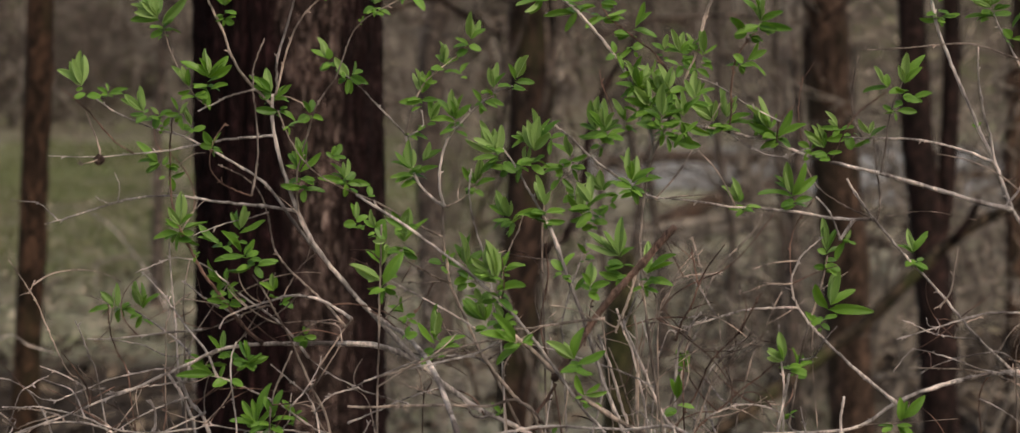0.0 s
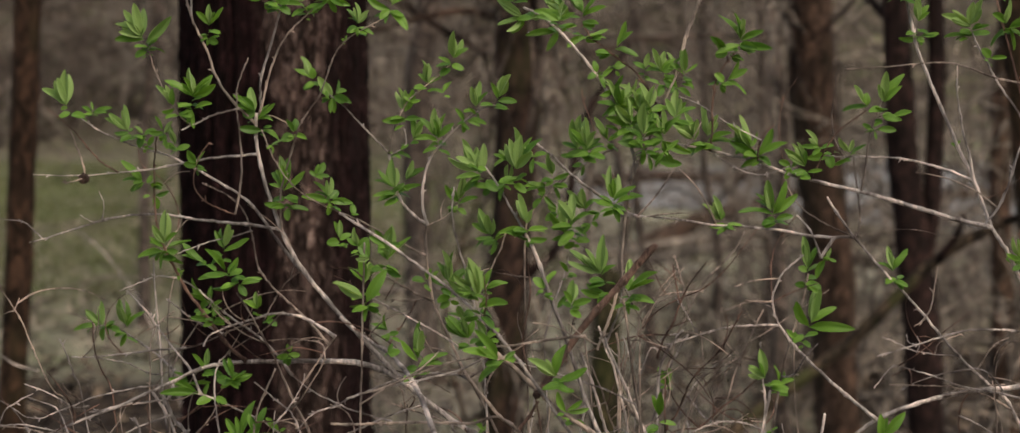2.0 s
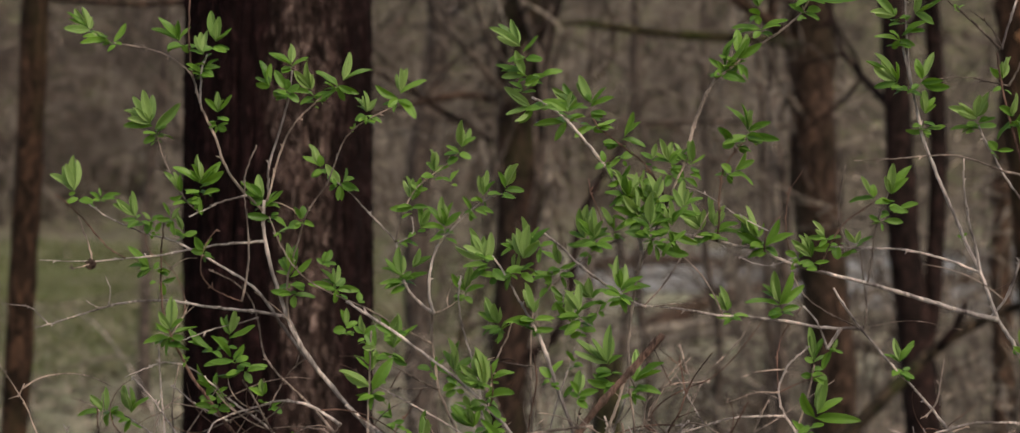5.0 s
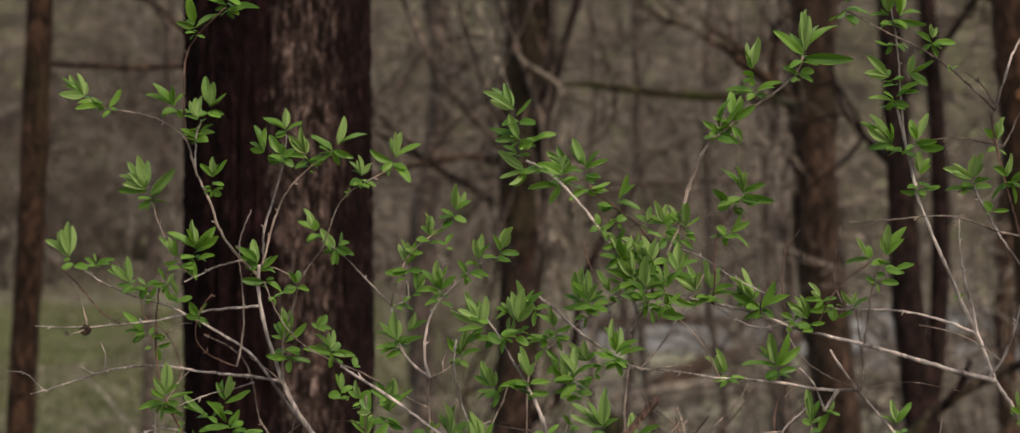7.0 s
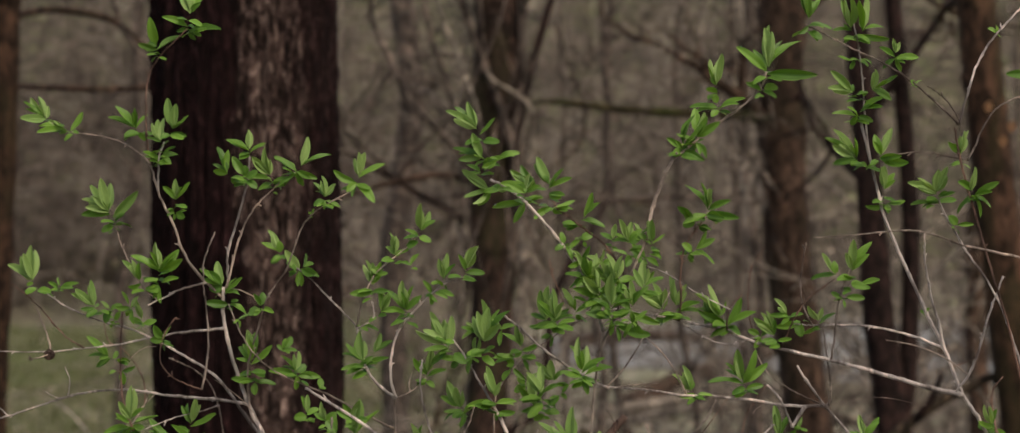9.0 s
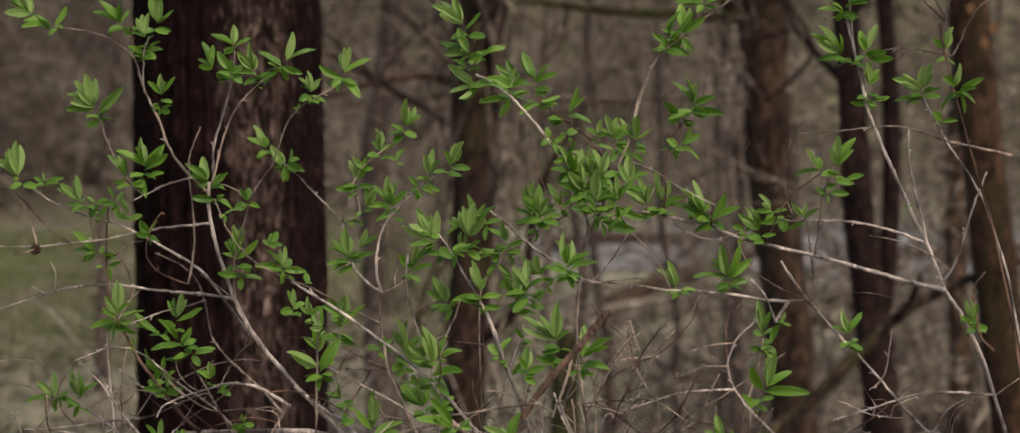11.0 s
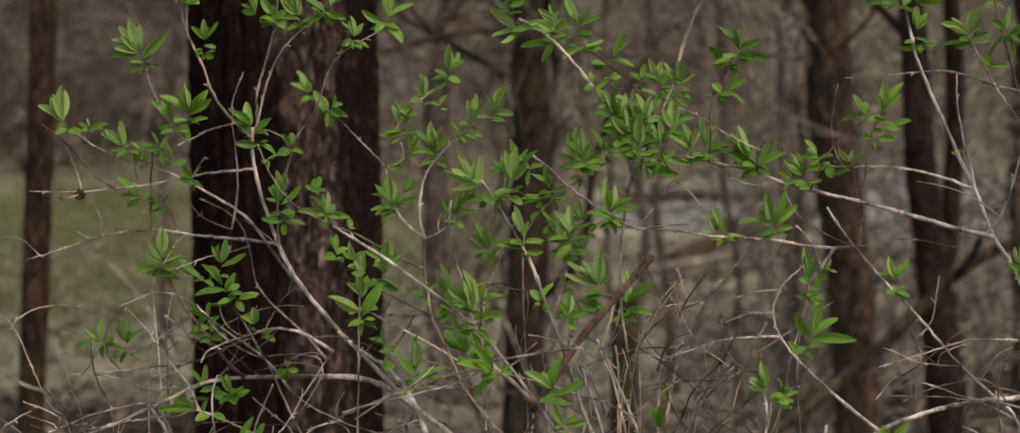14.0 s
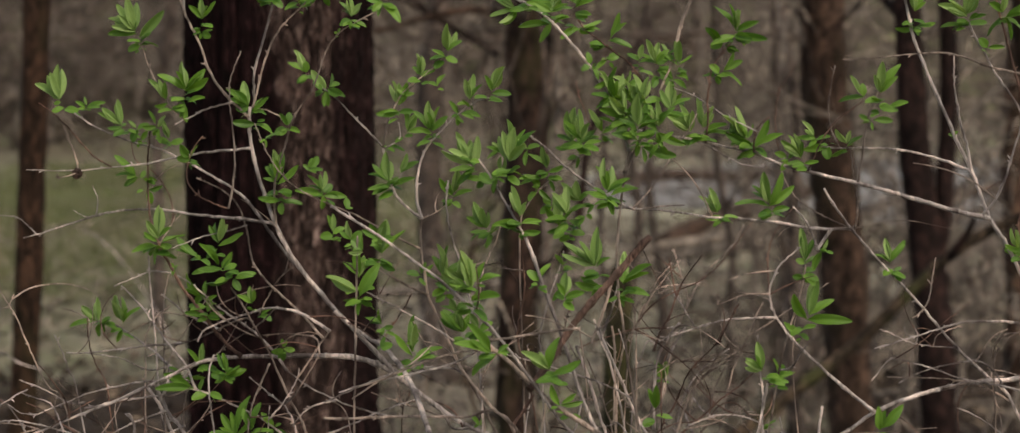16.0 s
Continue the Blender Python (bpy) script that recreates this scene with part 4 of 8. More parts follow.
s = stem(shrub_west, STEM_PALE, 1.8, 0.7, (-0.229, 2.320, 1.259), (-0.248, 2.321, 1.283), (-0.263, 2.323, 1.305), (-0.278, 2.324, 1.325), (-0.295, 2.325, 1.340), (-0.315, 2.326, 1.352), (-0.335, 2.328, 1.363), (-0.355, 2.329, 1.374), (-0.374, 2.330, 1.382), (-0.394, 2.330, 1.387), (-0.416, 2.330, 1.395), (-0.437, 2.330, 1.404), (-0.453, 2.330, 1.414), (-0.467, 2.330, 1.425))
sprig(s, (-0.471, 2.330, 1.425), (139, 41, 1), (111, 40, 1), (94, 46, 1), (158, 11))
sprig(s, (-0.449, 2.330, 1.422), (23, 23), (95, 15, 1), (139, 16))
sprig(s, (-0.390, 2.330, 1.390), (148, 13), (59, 12), (-129, 9))
sprig(s, (-0.360, 2.329, 1.385), (104, 28, 1), (24, 15), (151, 17))
s = stem(shrub_west, STEM_TAN, 1.4, 0.7, (-0.194, 2.260, 1.188), (-0.222, 2.284, 1.214), (-0.245, 2.303, 1.231), (-0.263, 2.319, 1.246), (-0.276, 2.334, 1.263), (-0.282, 2.348, 1.285), (-0.288, 2.358, 1.307), (-0.298, 2.360, 1.325), (-0.316, 2.360, 1.339), (-0.338, 2.360, 1.349))
s = stem(shrub_west, STEM_TAN, 1.1, 0.6, (-0.289, 2.250, 1.324), (-0.283, 2.250, 1.355), (-0.282, 2.250, 1.386), (-0.284, 2.250, 1.412), (-0.286, 2.250, 1.429), (-0.286, 2.250, 1.441), (-0.286, 2.250, 1.451), (-0.282, 2.250, 1.465), (-0.274, 2.250, 1.484))
s = stem(shrub_west, STEM_RED, 0.8, 0.5, (-0.289, 2.250, 1.324), (-0.306, 2.250, 1.330), (-0.321, 2.250, 1.339), (-0.330, 2.250, 1.351), (-0.331, 2.250, 1.364), (-0.328, 2.250, 1.376), (-0.323, 2.250, 1.387), (-0.314, 2.250, 1.398))
sprig(s, (-0.327, 2.250, 1.371), (115, 22), (62, 19), (161, 14), (0, 7), (-102, 7))
s = stem(shrub_west, STEM_TAN, 1.5, 1.1, (-0.273, 2.300, 1.415), (-0.291, 2.300, 1.432), (-0.305, 2.300, 1.449), (-0.315, 2.300, 1.467), (-0.321, 2.300, 1.486), (-0.328, 2.300, 1.503), (-0.335, 2.300, 1.517), (-0.340, 2.300, 1.531), (-0.344, 2.300, 1.546), (-0.348, 2.300, 1.557))
sprig(s, (-0.321, 2.300, 1.512), (119, 23), (87, 27, 1), (48, 29))
sprig(s, (-0.323, 2.300, 1.503), (145, 8), (14, 14), (-19, 12), (-79, 7))
s = stem(shrub_west, STEM_RED, 1.1, 0.7, (-0.346, 2.300, 1.553), (-0.349, 2.302, 1.570), (-0.351, 2.304, 1.595), (-0.351, 2.307, 1.625), (-0.348, 2.309, 1.647), (-0.340, 2.310, 1.662), (-0.330, 2.310, 1.674), (-0.318, 2.310, 1.685), (-0.308, 2.310, 1.695))
sprig(s, (-0.357, 2.303, 1.586), (151, 39), (123, 37), (95, 27), (-164, 19), (-60, 8))
sprig(s, (-0.339, 2.310, 1.670), (156, 21), (99, 32), (40, 31), (-46, 2), (129, 16))
sprig(s, (-0.305, 2.310, 1.692), (150, 33), (5, 33), (177, 15), (-66, 10))
sprig(s, (-0.306, 2.310, 1.703), (57, 23), (107, 34, 1), (84, 36, 1), (64, 32))
s = stem(shrub_west, STEM_PALE, 1.2, 0.9, (-0.339, 2.300, 1.527), (-0.337, 2.294, 1.547), (-0.336, 2.290, 1.560), (-0.330, 2.290, 1.577))
sprig(s, (-0.336, 2.291, 1.557), (154, 18), (29, 21), (-9, 13), (-165, 8), (-114, 7))
sprig(s, (-0.335, 2.290, 1.560), (153, 15), (31, 21), (-11, 12), (-149, 6))
sprig(s, (-0.332, 2.290, 1.570), (137, 22), (102, 30, 1), (87, 32, 1))
sprig(s, (-0.324, 2.290, 1.583), (93, 39, 1), (78, 34, 1), (41, 28), (-1, 17))
s = stem(shrub_west, STEM_TAN, 0.9, 0.6, (-0.348, 2.300, 1.557), (-0.360, 2.307, 1.567), (-0.376, 2.314, 1.577), (-0.394, 2.321, 1.583), (-0.415, 2.327, 1.587), (-0.437, 2.330, 1.591), (-0.454, 2.330, 1.599))
sprig(s, (-0.433, 2.329, 1.589), (60, 23), (175, 17), (179, 33), (-174, 12))
sprig(s, (-0.454, 2.330, 1.599), (174, 30, 1), (147, 35), (127, 34, 1), (100, 19, 1))
sprig(s, (-0.440, 2.330, 1.592), (152, 19, 1), (179, 14))
s = stem(shrub_west, STEM_PALE, 1.2, 0.7, (-0.289, 2.300, 1.431), (-0.306, 2.293, 1.427), (-0.319, 2.286, 1.423), (-0.329, 2.281, 1.417), (-0.339, 2.280, 1.413), (-0.347, 2.280, 1.409))
s = stem(shrub_west, STEM_TAN, 0.8, 0.6, (-0.337, 2.280, 1.414), (-0.346, 2.280, 1.421), (-0.351, 2.280, 1.426))
sprig(s, (-0.337, 2.280, 1.429), (151, 18), (17, 24), (-86, 18))
s = stem(shrub_west, STEM_TAN, 0.9, 0.6, (-0.351, 2.280, 1.426), (-0.363, 2.299, 1.442), (-0.373, 2.315, 1.456), (-0.381, 2.326, 1.469), (-0.386, 2.330, 1.483), (-0.389, 2.330, 1.496))
sprig(s, (-0.389, 2.330, 1.496), (109, 47, 1), (128, 45, 1), (145, 43, 1), (154, 34, 1), (169, 35), (102, 19), (130, 33, 1), (50, 40, 1))
sprig(s, (-0.390, 2.330, 1.489), (-161, 13), (23, 9), (61, 17))
sprig(s, (-0.351, 2.281, 1.426), (126, 37, 1), (115, 32, 1), (100, 27), (168, 16))
sprig(s, (-0.336, 2.281, 1.438), (129, 35), (90, 36, 1), (112, 27), (33, 34), (47, 30))
s = stem(shrub_west, STEM_PALE, 1.4, 0.9, (-0.269, 2.320, 1.428), (-0.269, 2.310, 1.451), (-0.265, 2.301, 1.470), (-0.257, 2.291, 1.491), (-0.250, 2.283, 1.512), (-0.244, 2.280, 1.533), (-0.241, 2.280, 1.561))
sprig(s, (-0.259, 2.280, 1.537), (140, 26), (155, 21), (106, 37), (-55, 8))
sprig(s, (-0.245, 2.280, 1.534), (117, 30), (90, 17), (45, 17))
sprig(s, (-0.241, 2.280, 1.562), (137, 29), (93, 27, 1), (39, 21))
s = stem(shrub_west, STEM_TAN, 1.2, 0.7, (-0.269, 2.300, 1.425), (-0.265, 2.303, 1.440), (-0.261, 2.307, 1.459), (-0.255, 2.311, 1.479), (-0.248, 2.315, 1.496), (-0.240, 2.318, 1.509), (-0.229, 2.320, 1.520), (-0.216, 2.320, 1.532), (-0.198, 2.320, 1.545))
sprig(s, (-0.221, 2.320, 1.533), (127, 36, 1), (103, 38, 1), (93, 25, 1), (165, 32), (25, 17))
sprig(s, (-0.221, 2.320, 1.528), (173, 10), (28, 12))
sprig(s, (-0.198, 2.320, 1.543), (137, 30), (71, 41, 1), (34, 43), (-13, 24), (-64, 16), (-139, 14))
s = stem(shrub_west, STEM_TAN, 0.7, 0.5, (-0.269, 2.300, 1.425), (-0.254, 2.300, 1.422), (-0.237, 2.300, 1.414))
s = stem(shrub_west, STEM_TAN, 1.2, 0.6, (-0.246, 2.300, 1.299), (-0.247, 2.295, 1.321), (-0.246, 2.290, 1.344), (-0.241, 2.285, 1.365), (-0.234, 2.281, 1.385), (-0.229, 2.277, 1.402), (-0.223, 2.273, 1.417), (-0.214, 2.270, 1.430), (-0.204, 2.267, 1.443), (-0.197, 2.263, 1.460), (-0.191, 2.261, 1.477), (-0.184, 2.260, 1.491), (-0.173, 2.260, 1.503), (-0.157, 2.260, 1.513), (-0.140, 2.260, 1.522), (-0.130, 2.260, 1.531))
sprig(s, (-0.163, 2.260, 1.513), (119, 24), (93, 27, 1), (54, 22, 1), (-170, 12), (-90, 7), (-13, 17))
sprig(s, (-0.131, 2.260, 1.530), (145, 27), (86, 34, 1), (75, 35, 1), (38, 37), (-33, 23), (-145, 11), (-99, 13))
sprig(s, (-0.176, 2.260, 1.501), (158, 4), (69, 6))
sprig(s, (-0.231, 2.277, 1.403), (110, 18), (81, 18), (-164, 13), (-13, 15))
sprig(s, (-0.243, 2.291, 1.338), (111, 33), (94, 44, 1), (83, 41), (129, 22), (47, 35))
sprig(s, (-0.243, 2.293, 1.330), (172, 20), (-4, 25), (-78, 16))
s = stem(shrub_west, STEM_TAN, 1.1, 0.6, (-0.095, 2.300, 1.277), (-0.115, 2.292, 1.287), (-0.143, 2.281, 1.304), (-0.170, 2.271, 1.319), (-0.188, 2.264, 1.327), (-0.202, 2.259, 1.334), (-0.216, 2.254, 1.342), (-0.230, 2.251, 1.354), (-0.242, 2.250, 1.369), (-0.252, 2.250, 1.388), (-0.261, 2.250, 1.411))
sprig(s, (-0.252, 2.250, 1.394), (27, 15), (-67, 9))
sprig(s, (-0.207, 2.252, 1.360), (124, 10), (85, 15), (60, 19), (18, 15))
sprig(s, (-0.193, 2.261, 1.334), (123, 28), (87, 27, 1), (169, 29), (59, 16), (4, 23), (-90, 12))
sprig(s, (-0.170, 2.270, 1.321), (84, 12), (21, 6))
s = stem(shrub_west, STEM_RED, 2.3, 0.7, (-0.286, 2.311, 1.163), (-0.300, 2.311, 1.175), (-0.313, 2.311, 1.190), (-0.324, 2.311, 1.205), (-0.334, 2.311, 1.219), (-0.344, 2.311, 1.232), (-0.352, 2.311, 1.245), (-0.360, 2.310, 1.261), (-0.369, 2.310, 1.278), (-0.376, 2.310, 1.296), (-0.380, 2.310, 1.315), (-0.381, 2.310, 1.338), (-0.381, 2.310, 1.362), (-0.380, 2.310, 1.383), (-0.378, 2.310, 1.401))
sprig(s, (-0.369, 2.310, 1.403), (117, 22), (171, 17), (56, 16, 1), (-90, 12))
sprig(s, (-0.386, 2.310, 1.350), (129, 35), (160, 30), (168, 16), (-168, 23), (82, 10))
sprig(s, (-0.381, 2.310, 1.339), (17, 16), (-82, 14))
sprig(s, (-0.373, 2.310, 1.278), (86, 46, 1), (108, 32, 1), (128, 22), (-173, 28), (-16, 25), (58, 28), (-90, 17), (20, 31))
sprig(s, (-0.321, 2.311, 1.204), (166, 25), (21, 20), (79, 19))
sprig(s, (-0.334, 2.311, 1.218), (-163, 7), (41, 18))
sprig(s, (-0.355, 2.310, 1.256), (125, 8), (54, 6), (-104, 6))
s = stem(shrub_west, STEM_RED, 0.7, 0.5, (-0.388, 2.300, 1.367), (-0.394, 2.305, 1.374), (-0.397, 2.310, 1.384), (-0.397, 2.310, 1.394))
sprig(s, (-0.402, 2.310, 1.401), (146, 35, 1), (137, 35, 1), (110, 35, 1), (98, 9), (172, 20))
sprig(s, (-0.391, 2.310, 1.401), (131, 15, 1), (41, 14), (-118, 12))
s = stem(shrub_west, STEM_PALE, 1.5, 0.8, (-0.237, 2.300, 1.150), (-0.256, 2.310, 1.173), (-0.276, 2.320, 1.190), (-0.296, 2.328, 1.202), (-0.315, 2.336, 1.214), (-0.331, 2.339, 1.228), (-0.346, 2.340, 1.240), (-0.362, 2.340, 1.249))
sprig(s, (-0.326, 2.338, 1.212), (129, 40), (93, 28), (51, 18))
s = stem(shrub_west, STEM_PALE, 1.2, 0.7, (-0.319, 2.380, 1.183), (-0.339, 2.371, 1.195), (-0.356, 2.363, 1.206), (-0.367, 2.360, 1.216), (-0.378, 2.360, 1.224))
s = stem(shrub_west, STEM_PALE, 1.7, 0.8, (-0.188, 2.260, 1.196), (-0.215, 2.270, 1.212), (-0.238, 2.276, 1.218), (-0.258, 2.282, 1.217), (-0.277, 2.287, 1.211), (-0.294, 2.289, 1.206), (-0.310, 2.290, 1.200), (-0.323, 2.290, 1.193), (-0.329, 2.290, 1.182))
sprig(s, (-0.270, 2.285, 1.218), (132, 20), (95, 23, 1), (79, 19))
s = stem(shrub_west, STEM_TAN, 1.1, 0.7, (-0.270, 2.280, 1.204), (-0.280, 2.300, 1.205), (-0.306, 2.330, 1.193), (-0.339, 2.361, 1.176), (-0.372, 2.377, 1.164), (-0.397, 2.380, 1.154))
s = stem(shrub_west, STEM_TAN, 0.9, 0.6, (-0.197, 2.240, 1.176), (-0.203, 2.262, 1.189), (-0.233, 2.296, 1.189), (-0.262, 2.300, 1.187))
s = stem(shrub_west, STEM_TAN, 0.8, 0.5, (-0.252, 2.308, 1.170), (-0.229, 2.289, 1.188), (-0.212, 2.280, 1.193), (-0.201, 2.280, 1.190))
sprig(s, (-0.241, 2.302, 1.171), (97, 12), (70, 10), (-168, 10), (0, 12), (-99, 13))
s = stem(shrub_west, STEM_TAN, 1.0, 0.7, (-0.222, 2.260, 1.148), (-0.210, 2.260, 1.165), (-0.196, 2.260, 1.186), (-0.188, 2.260, 1.196))
s = stem(shrub_west, STEM_TAN, 0.9, 0.6, (-0.229, 2.320, 1.259), (-0.246, 2.320, 1.245), (-0.256, 2.320, 1.229), (-0.269, 2.320, 1.205))
sprig(s, (-0.267, 2.320, 1.205), (31, 16), (-7, 12))
s = stem(shrub_west, STEM_TAN, 0.9, 0.5, (-0.244, 2.278, 1.220), (-0.263, 2.305, 1.201), (-0.284, 2.326, 1.186), (-0.303, 2.338, 1.173), (-0.318, 2.340, 1.160))
s = stem(shrub_west, STEM_PALE, 0.9, 0.5, (-0.284, 2.355, 1.298), (-0.305, 2.336, 1.293), (-0.321, 2.317, 1.291), (-0.337, 2.304, 1.286), (-0.356, 2.300, 1.279))
sprig(s, (-0.313, 2.331, 1.273), (105, 31), (77, 37, 1), (27, 35), (-153, 16))
sprig(s, (-0.328, 2.303, 1.268), (141, 32), (156, 25))
s = stem(shrub_west, STEM_TAN, 0.9, 0.6, (-0.371, 2.310, 1.282), (-0.360, 2.325, 1.301), (-0.356, 2.330, 1.314))
s = stem(shrub_west, STEM_PALE, 0.9, 0.5, (-0.362, 2.340, 1.249), (-0.382, 2.336, 1.251), (-0.399, 2.331, 1.246), (-0.423, 2.330, 1.236))
s = stem(shrub_west, STEM_PALE, 1.7, 0.9, (0.044, 2.295, -0.040), (-0.187, 2.356, 0.416), (-0.338, 2.388, 0.787), (-0.386, 2.412, 1.064), (-0.395, 2.420, 1.169), (-0.398, 2.420, 1.204), (-0.400, 2.420, 1.234), (-0.401, 2.420, 1.260))
s = stem(shrub_west, STEM_PALE, 1.5, 0.7, (-0.336, 2.320, 1.127), (-0.352, 2.344, 1.152), (-0.373, 2.368, 1.170), (-0.390, 2.388, 1.187), (-0.403, 2.398, 1.203), (-0.415, 2.400, 1.216), (-0.428, 2.400, 1.229))
sprig(s, (-0.348, 2.332, 1.136), (173, 27), (141, 22), (10, 21))
s = stem(shrub_west, STEM_TAN, 1.5, 0.7, (-0.004, 2.397, -0.040), (-0.210, 2.388, 0.411), (-0.342, 2.384, 0.770), (-0.377, 2.381, 1.046), (-0.379, 2.380, 1.162), (-0.380, 2.380, 1.196), (-0.377, 2.380, 1.223), (-0.372, 2.380, 1.246))
s = stem(shrub_west, STEM_TAN, 1.3, 0.7, (-0.111, 2.289, -0.040), (-0.267, 2.343, 0.407), (-0.369, 2.372, 0.756), (-0.400, 2.393, 1.032), (-0.403, 2.400, 1.153), (-0.399, 2.400, 1.182), (-0.389, 2.400, 1.196), (-0.375, 2.400, 1.206))
s = stem(shrub_west, STEM_PALE, 1.2, 0.7, (-0.359, 2.373, 1.169), (-0.378, 2.370, 1.168), (-0.407, 2.365, 1.166), (-0.436, 2.362, 1.163), (-0.462, 2.360, 1.161), (-0.481, 2.360, 1.161))
sprig(s, (-0.446, 2.500, 1.166), (100, 42, 1), (92, 43, 1), (61, 34), (-119, 15))
s = stem(shrub_west, STEM_PALE, 1.0, 0.5, (-0.383, 2.450, 1.134), (-0.405, 2.427, 1.132), (-0.425, 2.375, 1.153), (-0.457, 2.360, 1.160))
s = stem(shrub_west, STEM_PALE, 1.6, 0.8, (-0.372, 2.330, 1.120), (-0.370, 2.362, 1.140), (-0.388, 2.402, 1.151), (-0.410, 2.434, 1.160), (-0.429, 2.448, 1.170), (-0.445, 2.450, 1.180))
s = stem(shrub_west, STEM_TAN, 0.8, 0.5, (-0.457, 2.360, 1.184), (-0.461, 2.384, 1.194), (-0.482, 2.417, 1.198), (-0.498, 2.420, 1.202))
s = stem(shrub_west, STEM_TAN, 1.4, 0.6, (-0.115, 2.385, -0.040), (-0.299, 2.373, 0.406), (-0.423, 2.366, 0.754), (-0.469, 2.362, 1.018), (-0.485, 2.360, 1.107), (-0.500, 2.360, 1.123), (-0.511, 2.360, 1.142), (-0.519, 2.360, 1.162), (-0.527, 2.360, 1.182), (-0.534, 2.360, 1.200), (-0.543, 2.360, 1.215), (-0.554, 2.360, 1.232), (-0.564, 2.360, 1.247))
s = stem(shrub_west, STEM_TAN, 0.6, 0.4, (-0.542, 2.360, 1.212), (-0.539, 2.360, 1.218), (-0.536, 2.360, 1.225))
s = stem(shrub_west, STEM_TAN, 0.6, 0.4, (-0.542, 2.360, 1.212), (-0.548, 2.360, 1.210), (-0.553, 2.360, 1.208))
s = stem(shrub_west, STEM_PALE, 1.5, 0.7, (-0.042, 2.304, -0.040), (-0.258, 2.341, 0.407), (-0.403, 2.361, 0.757), (-0.458, 2.375, 1.024), (-0.475, 2.380, 1.119), (-0.483, 2.380, 1.139), (-0.489, 2.380, 1.158), (-0.498, 2.380, 1.178))
s = stem(shrub_west, STEM_RED, 1.5, 0.7, (-0.062, 2.387, -0.040), (-0.257, 2.374, 0.410), (-0.385, 2.367, 0.766), (-0.427, 2.362, 1.033), (-0.438, 2.360, 1.123), (-0.447, 2.360, 1.143), (-0.455, 2.360, 1.163), (-0.457, 2.360, 1.183), (-0.458, 2.360, 1.199))
sprig(s, (-0.468, 2.500, 1.175), (-176, 39), (177, 31), (141, 32, 1), (108, 31, 1), (-123, 21), (45, 11))
s = stem(shrub_west, STEM_PALE, 1.1, 0.6, (-0.512, 2.330, 1.054), (-0.518, 2.330, 1.075), (-0.527, 2.330, 1.093), (-0.539, 2.330, 1.110), (-0.555, 2.330, 1.120), (-0.570, 2.330, 1.124))
s = stem(shrub_west, STEM_PALE, 1.0, 0.5, (-0.469, 2.280, 1.090), (-0.491, 2.333, 1.108), (-0.514, 2.360, 1.112), (-0.531, 2.360, 1.118))
s = stem(shrub_west, STEM_PALE, 1.3, 0.6, (-0.111, 2.381, -0.040), (-0.376, 2.341, 0.402), (-0.540, 2.321, 0.741), (-0.563, 2.305, 1.004), (-0.545, 2.300, 1.102), (-0.528, 2.300, 1.121), (-0.510, 2.300, 1.131))
s = stem(shrub_west, STEM_PALE, 1.1, 0.5, (-0.466, 2.380, 1.104), (-0.481, 2.370, 1.105), (-0.500, 2.347, 1.122), (-0.528, 2.340, 1.135))
s = stem(shrub_west, STEM_PALE, 1.0, 0.5, (-0.372, 2.317, 1.137), (-0.392, 2.323, 1.135), (-0.413, 2.329, 1.131), (-0.435, 2.335, 1.126), (-0.457, 2.341, 1.119), (-0.478, 2.347, 1.110), (-0.496, 2.349, 1.103), (-0.514, 2.350, 1.096), (-0.529, 2.350, 1.098), (-0.543, 2.350, 1.107))
s = stem(shrub_west, STEM_PALE, 1.2, 0.6, (-0.361, 2.300, 1.074), (-0.400, 2.295, 1.071), (-0.430, 2.290, 1.074), (-0.449, 2.287, 1.080), (-0.469, 2.284, 1.089), (-0.492, 2.281, 1.096), (-0.514, 2.280, 1.101), (-0.534, 2.280, 1.101), (-0.555, 2.280, 1.101))
s = stem(shrub_west, STEM_TAN, 1.0, 0.6, (-0.499, 2.320, 1.079), (-0.507, 2.343, 1.080), (-0.533, 2.374, 1.080), (-0.562, 2.395, 1.079), (-0.587, 2.400, 1.077))
s = stem(shrub_west, STEM_PALE, 1.1, 0.6, (-0.445, 2.310, 1.068), (-0.464, 2.312, 1.076), (-0.493, 2.316, 1.079), (-0.521, 2.319, 1.076), (-0.544, 2.320, 1.069), (-0.565, 2.320, 1.059))
s = stem(shrub_west, STEM_TAN, 0.9, 0.5, (-0.512, 2.352, 1.080), (-0.537, 2.320, 1.076), (-0.546, 2.300, 1.075), (-0.560, 2.300, 1.084))
s = stem(shrub_west, STEM_PALE, 0.8, 0.5, (-0.558, 2.320, 1.063), (-0.563, 2.373, 1.070), (-0.570, 2.380, 1.071))
s = stem(shrub_west, STEM_PALE, 1.0, 0.6, (-0.372, 2.350, 1.100), (-0.392, 2.338, 1.094), (-0.408, 2.327, 1.089), (-0.428, 2.316, 1.079), (-0.456, 2.310, 1.060))
s = stem(shrub_west, STEM_PALE, 2.5, 1.4, (0.075, 2.389, -0.040), (-0.194, 2.346, 0.397), (-0.365, 2.323, 0.722), (-0.405, 2.306, 0.975), (-0.402, 2.300, 1.062), (-0.399, 2.300, 1.077), (-0.399, 2.300, 1.093), (-0.405, 2.300, 1.105))
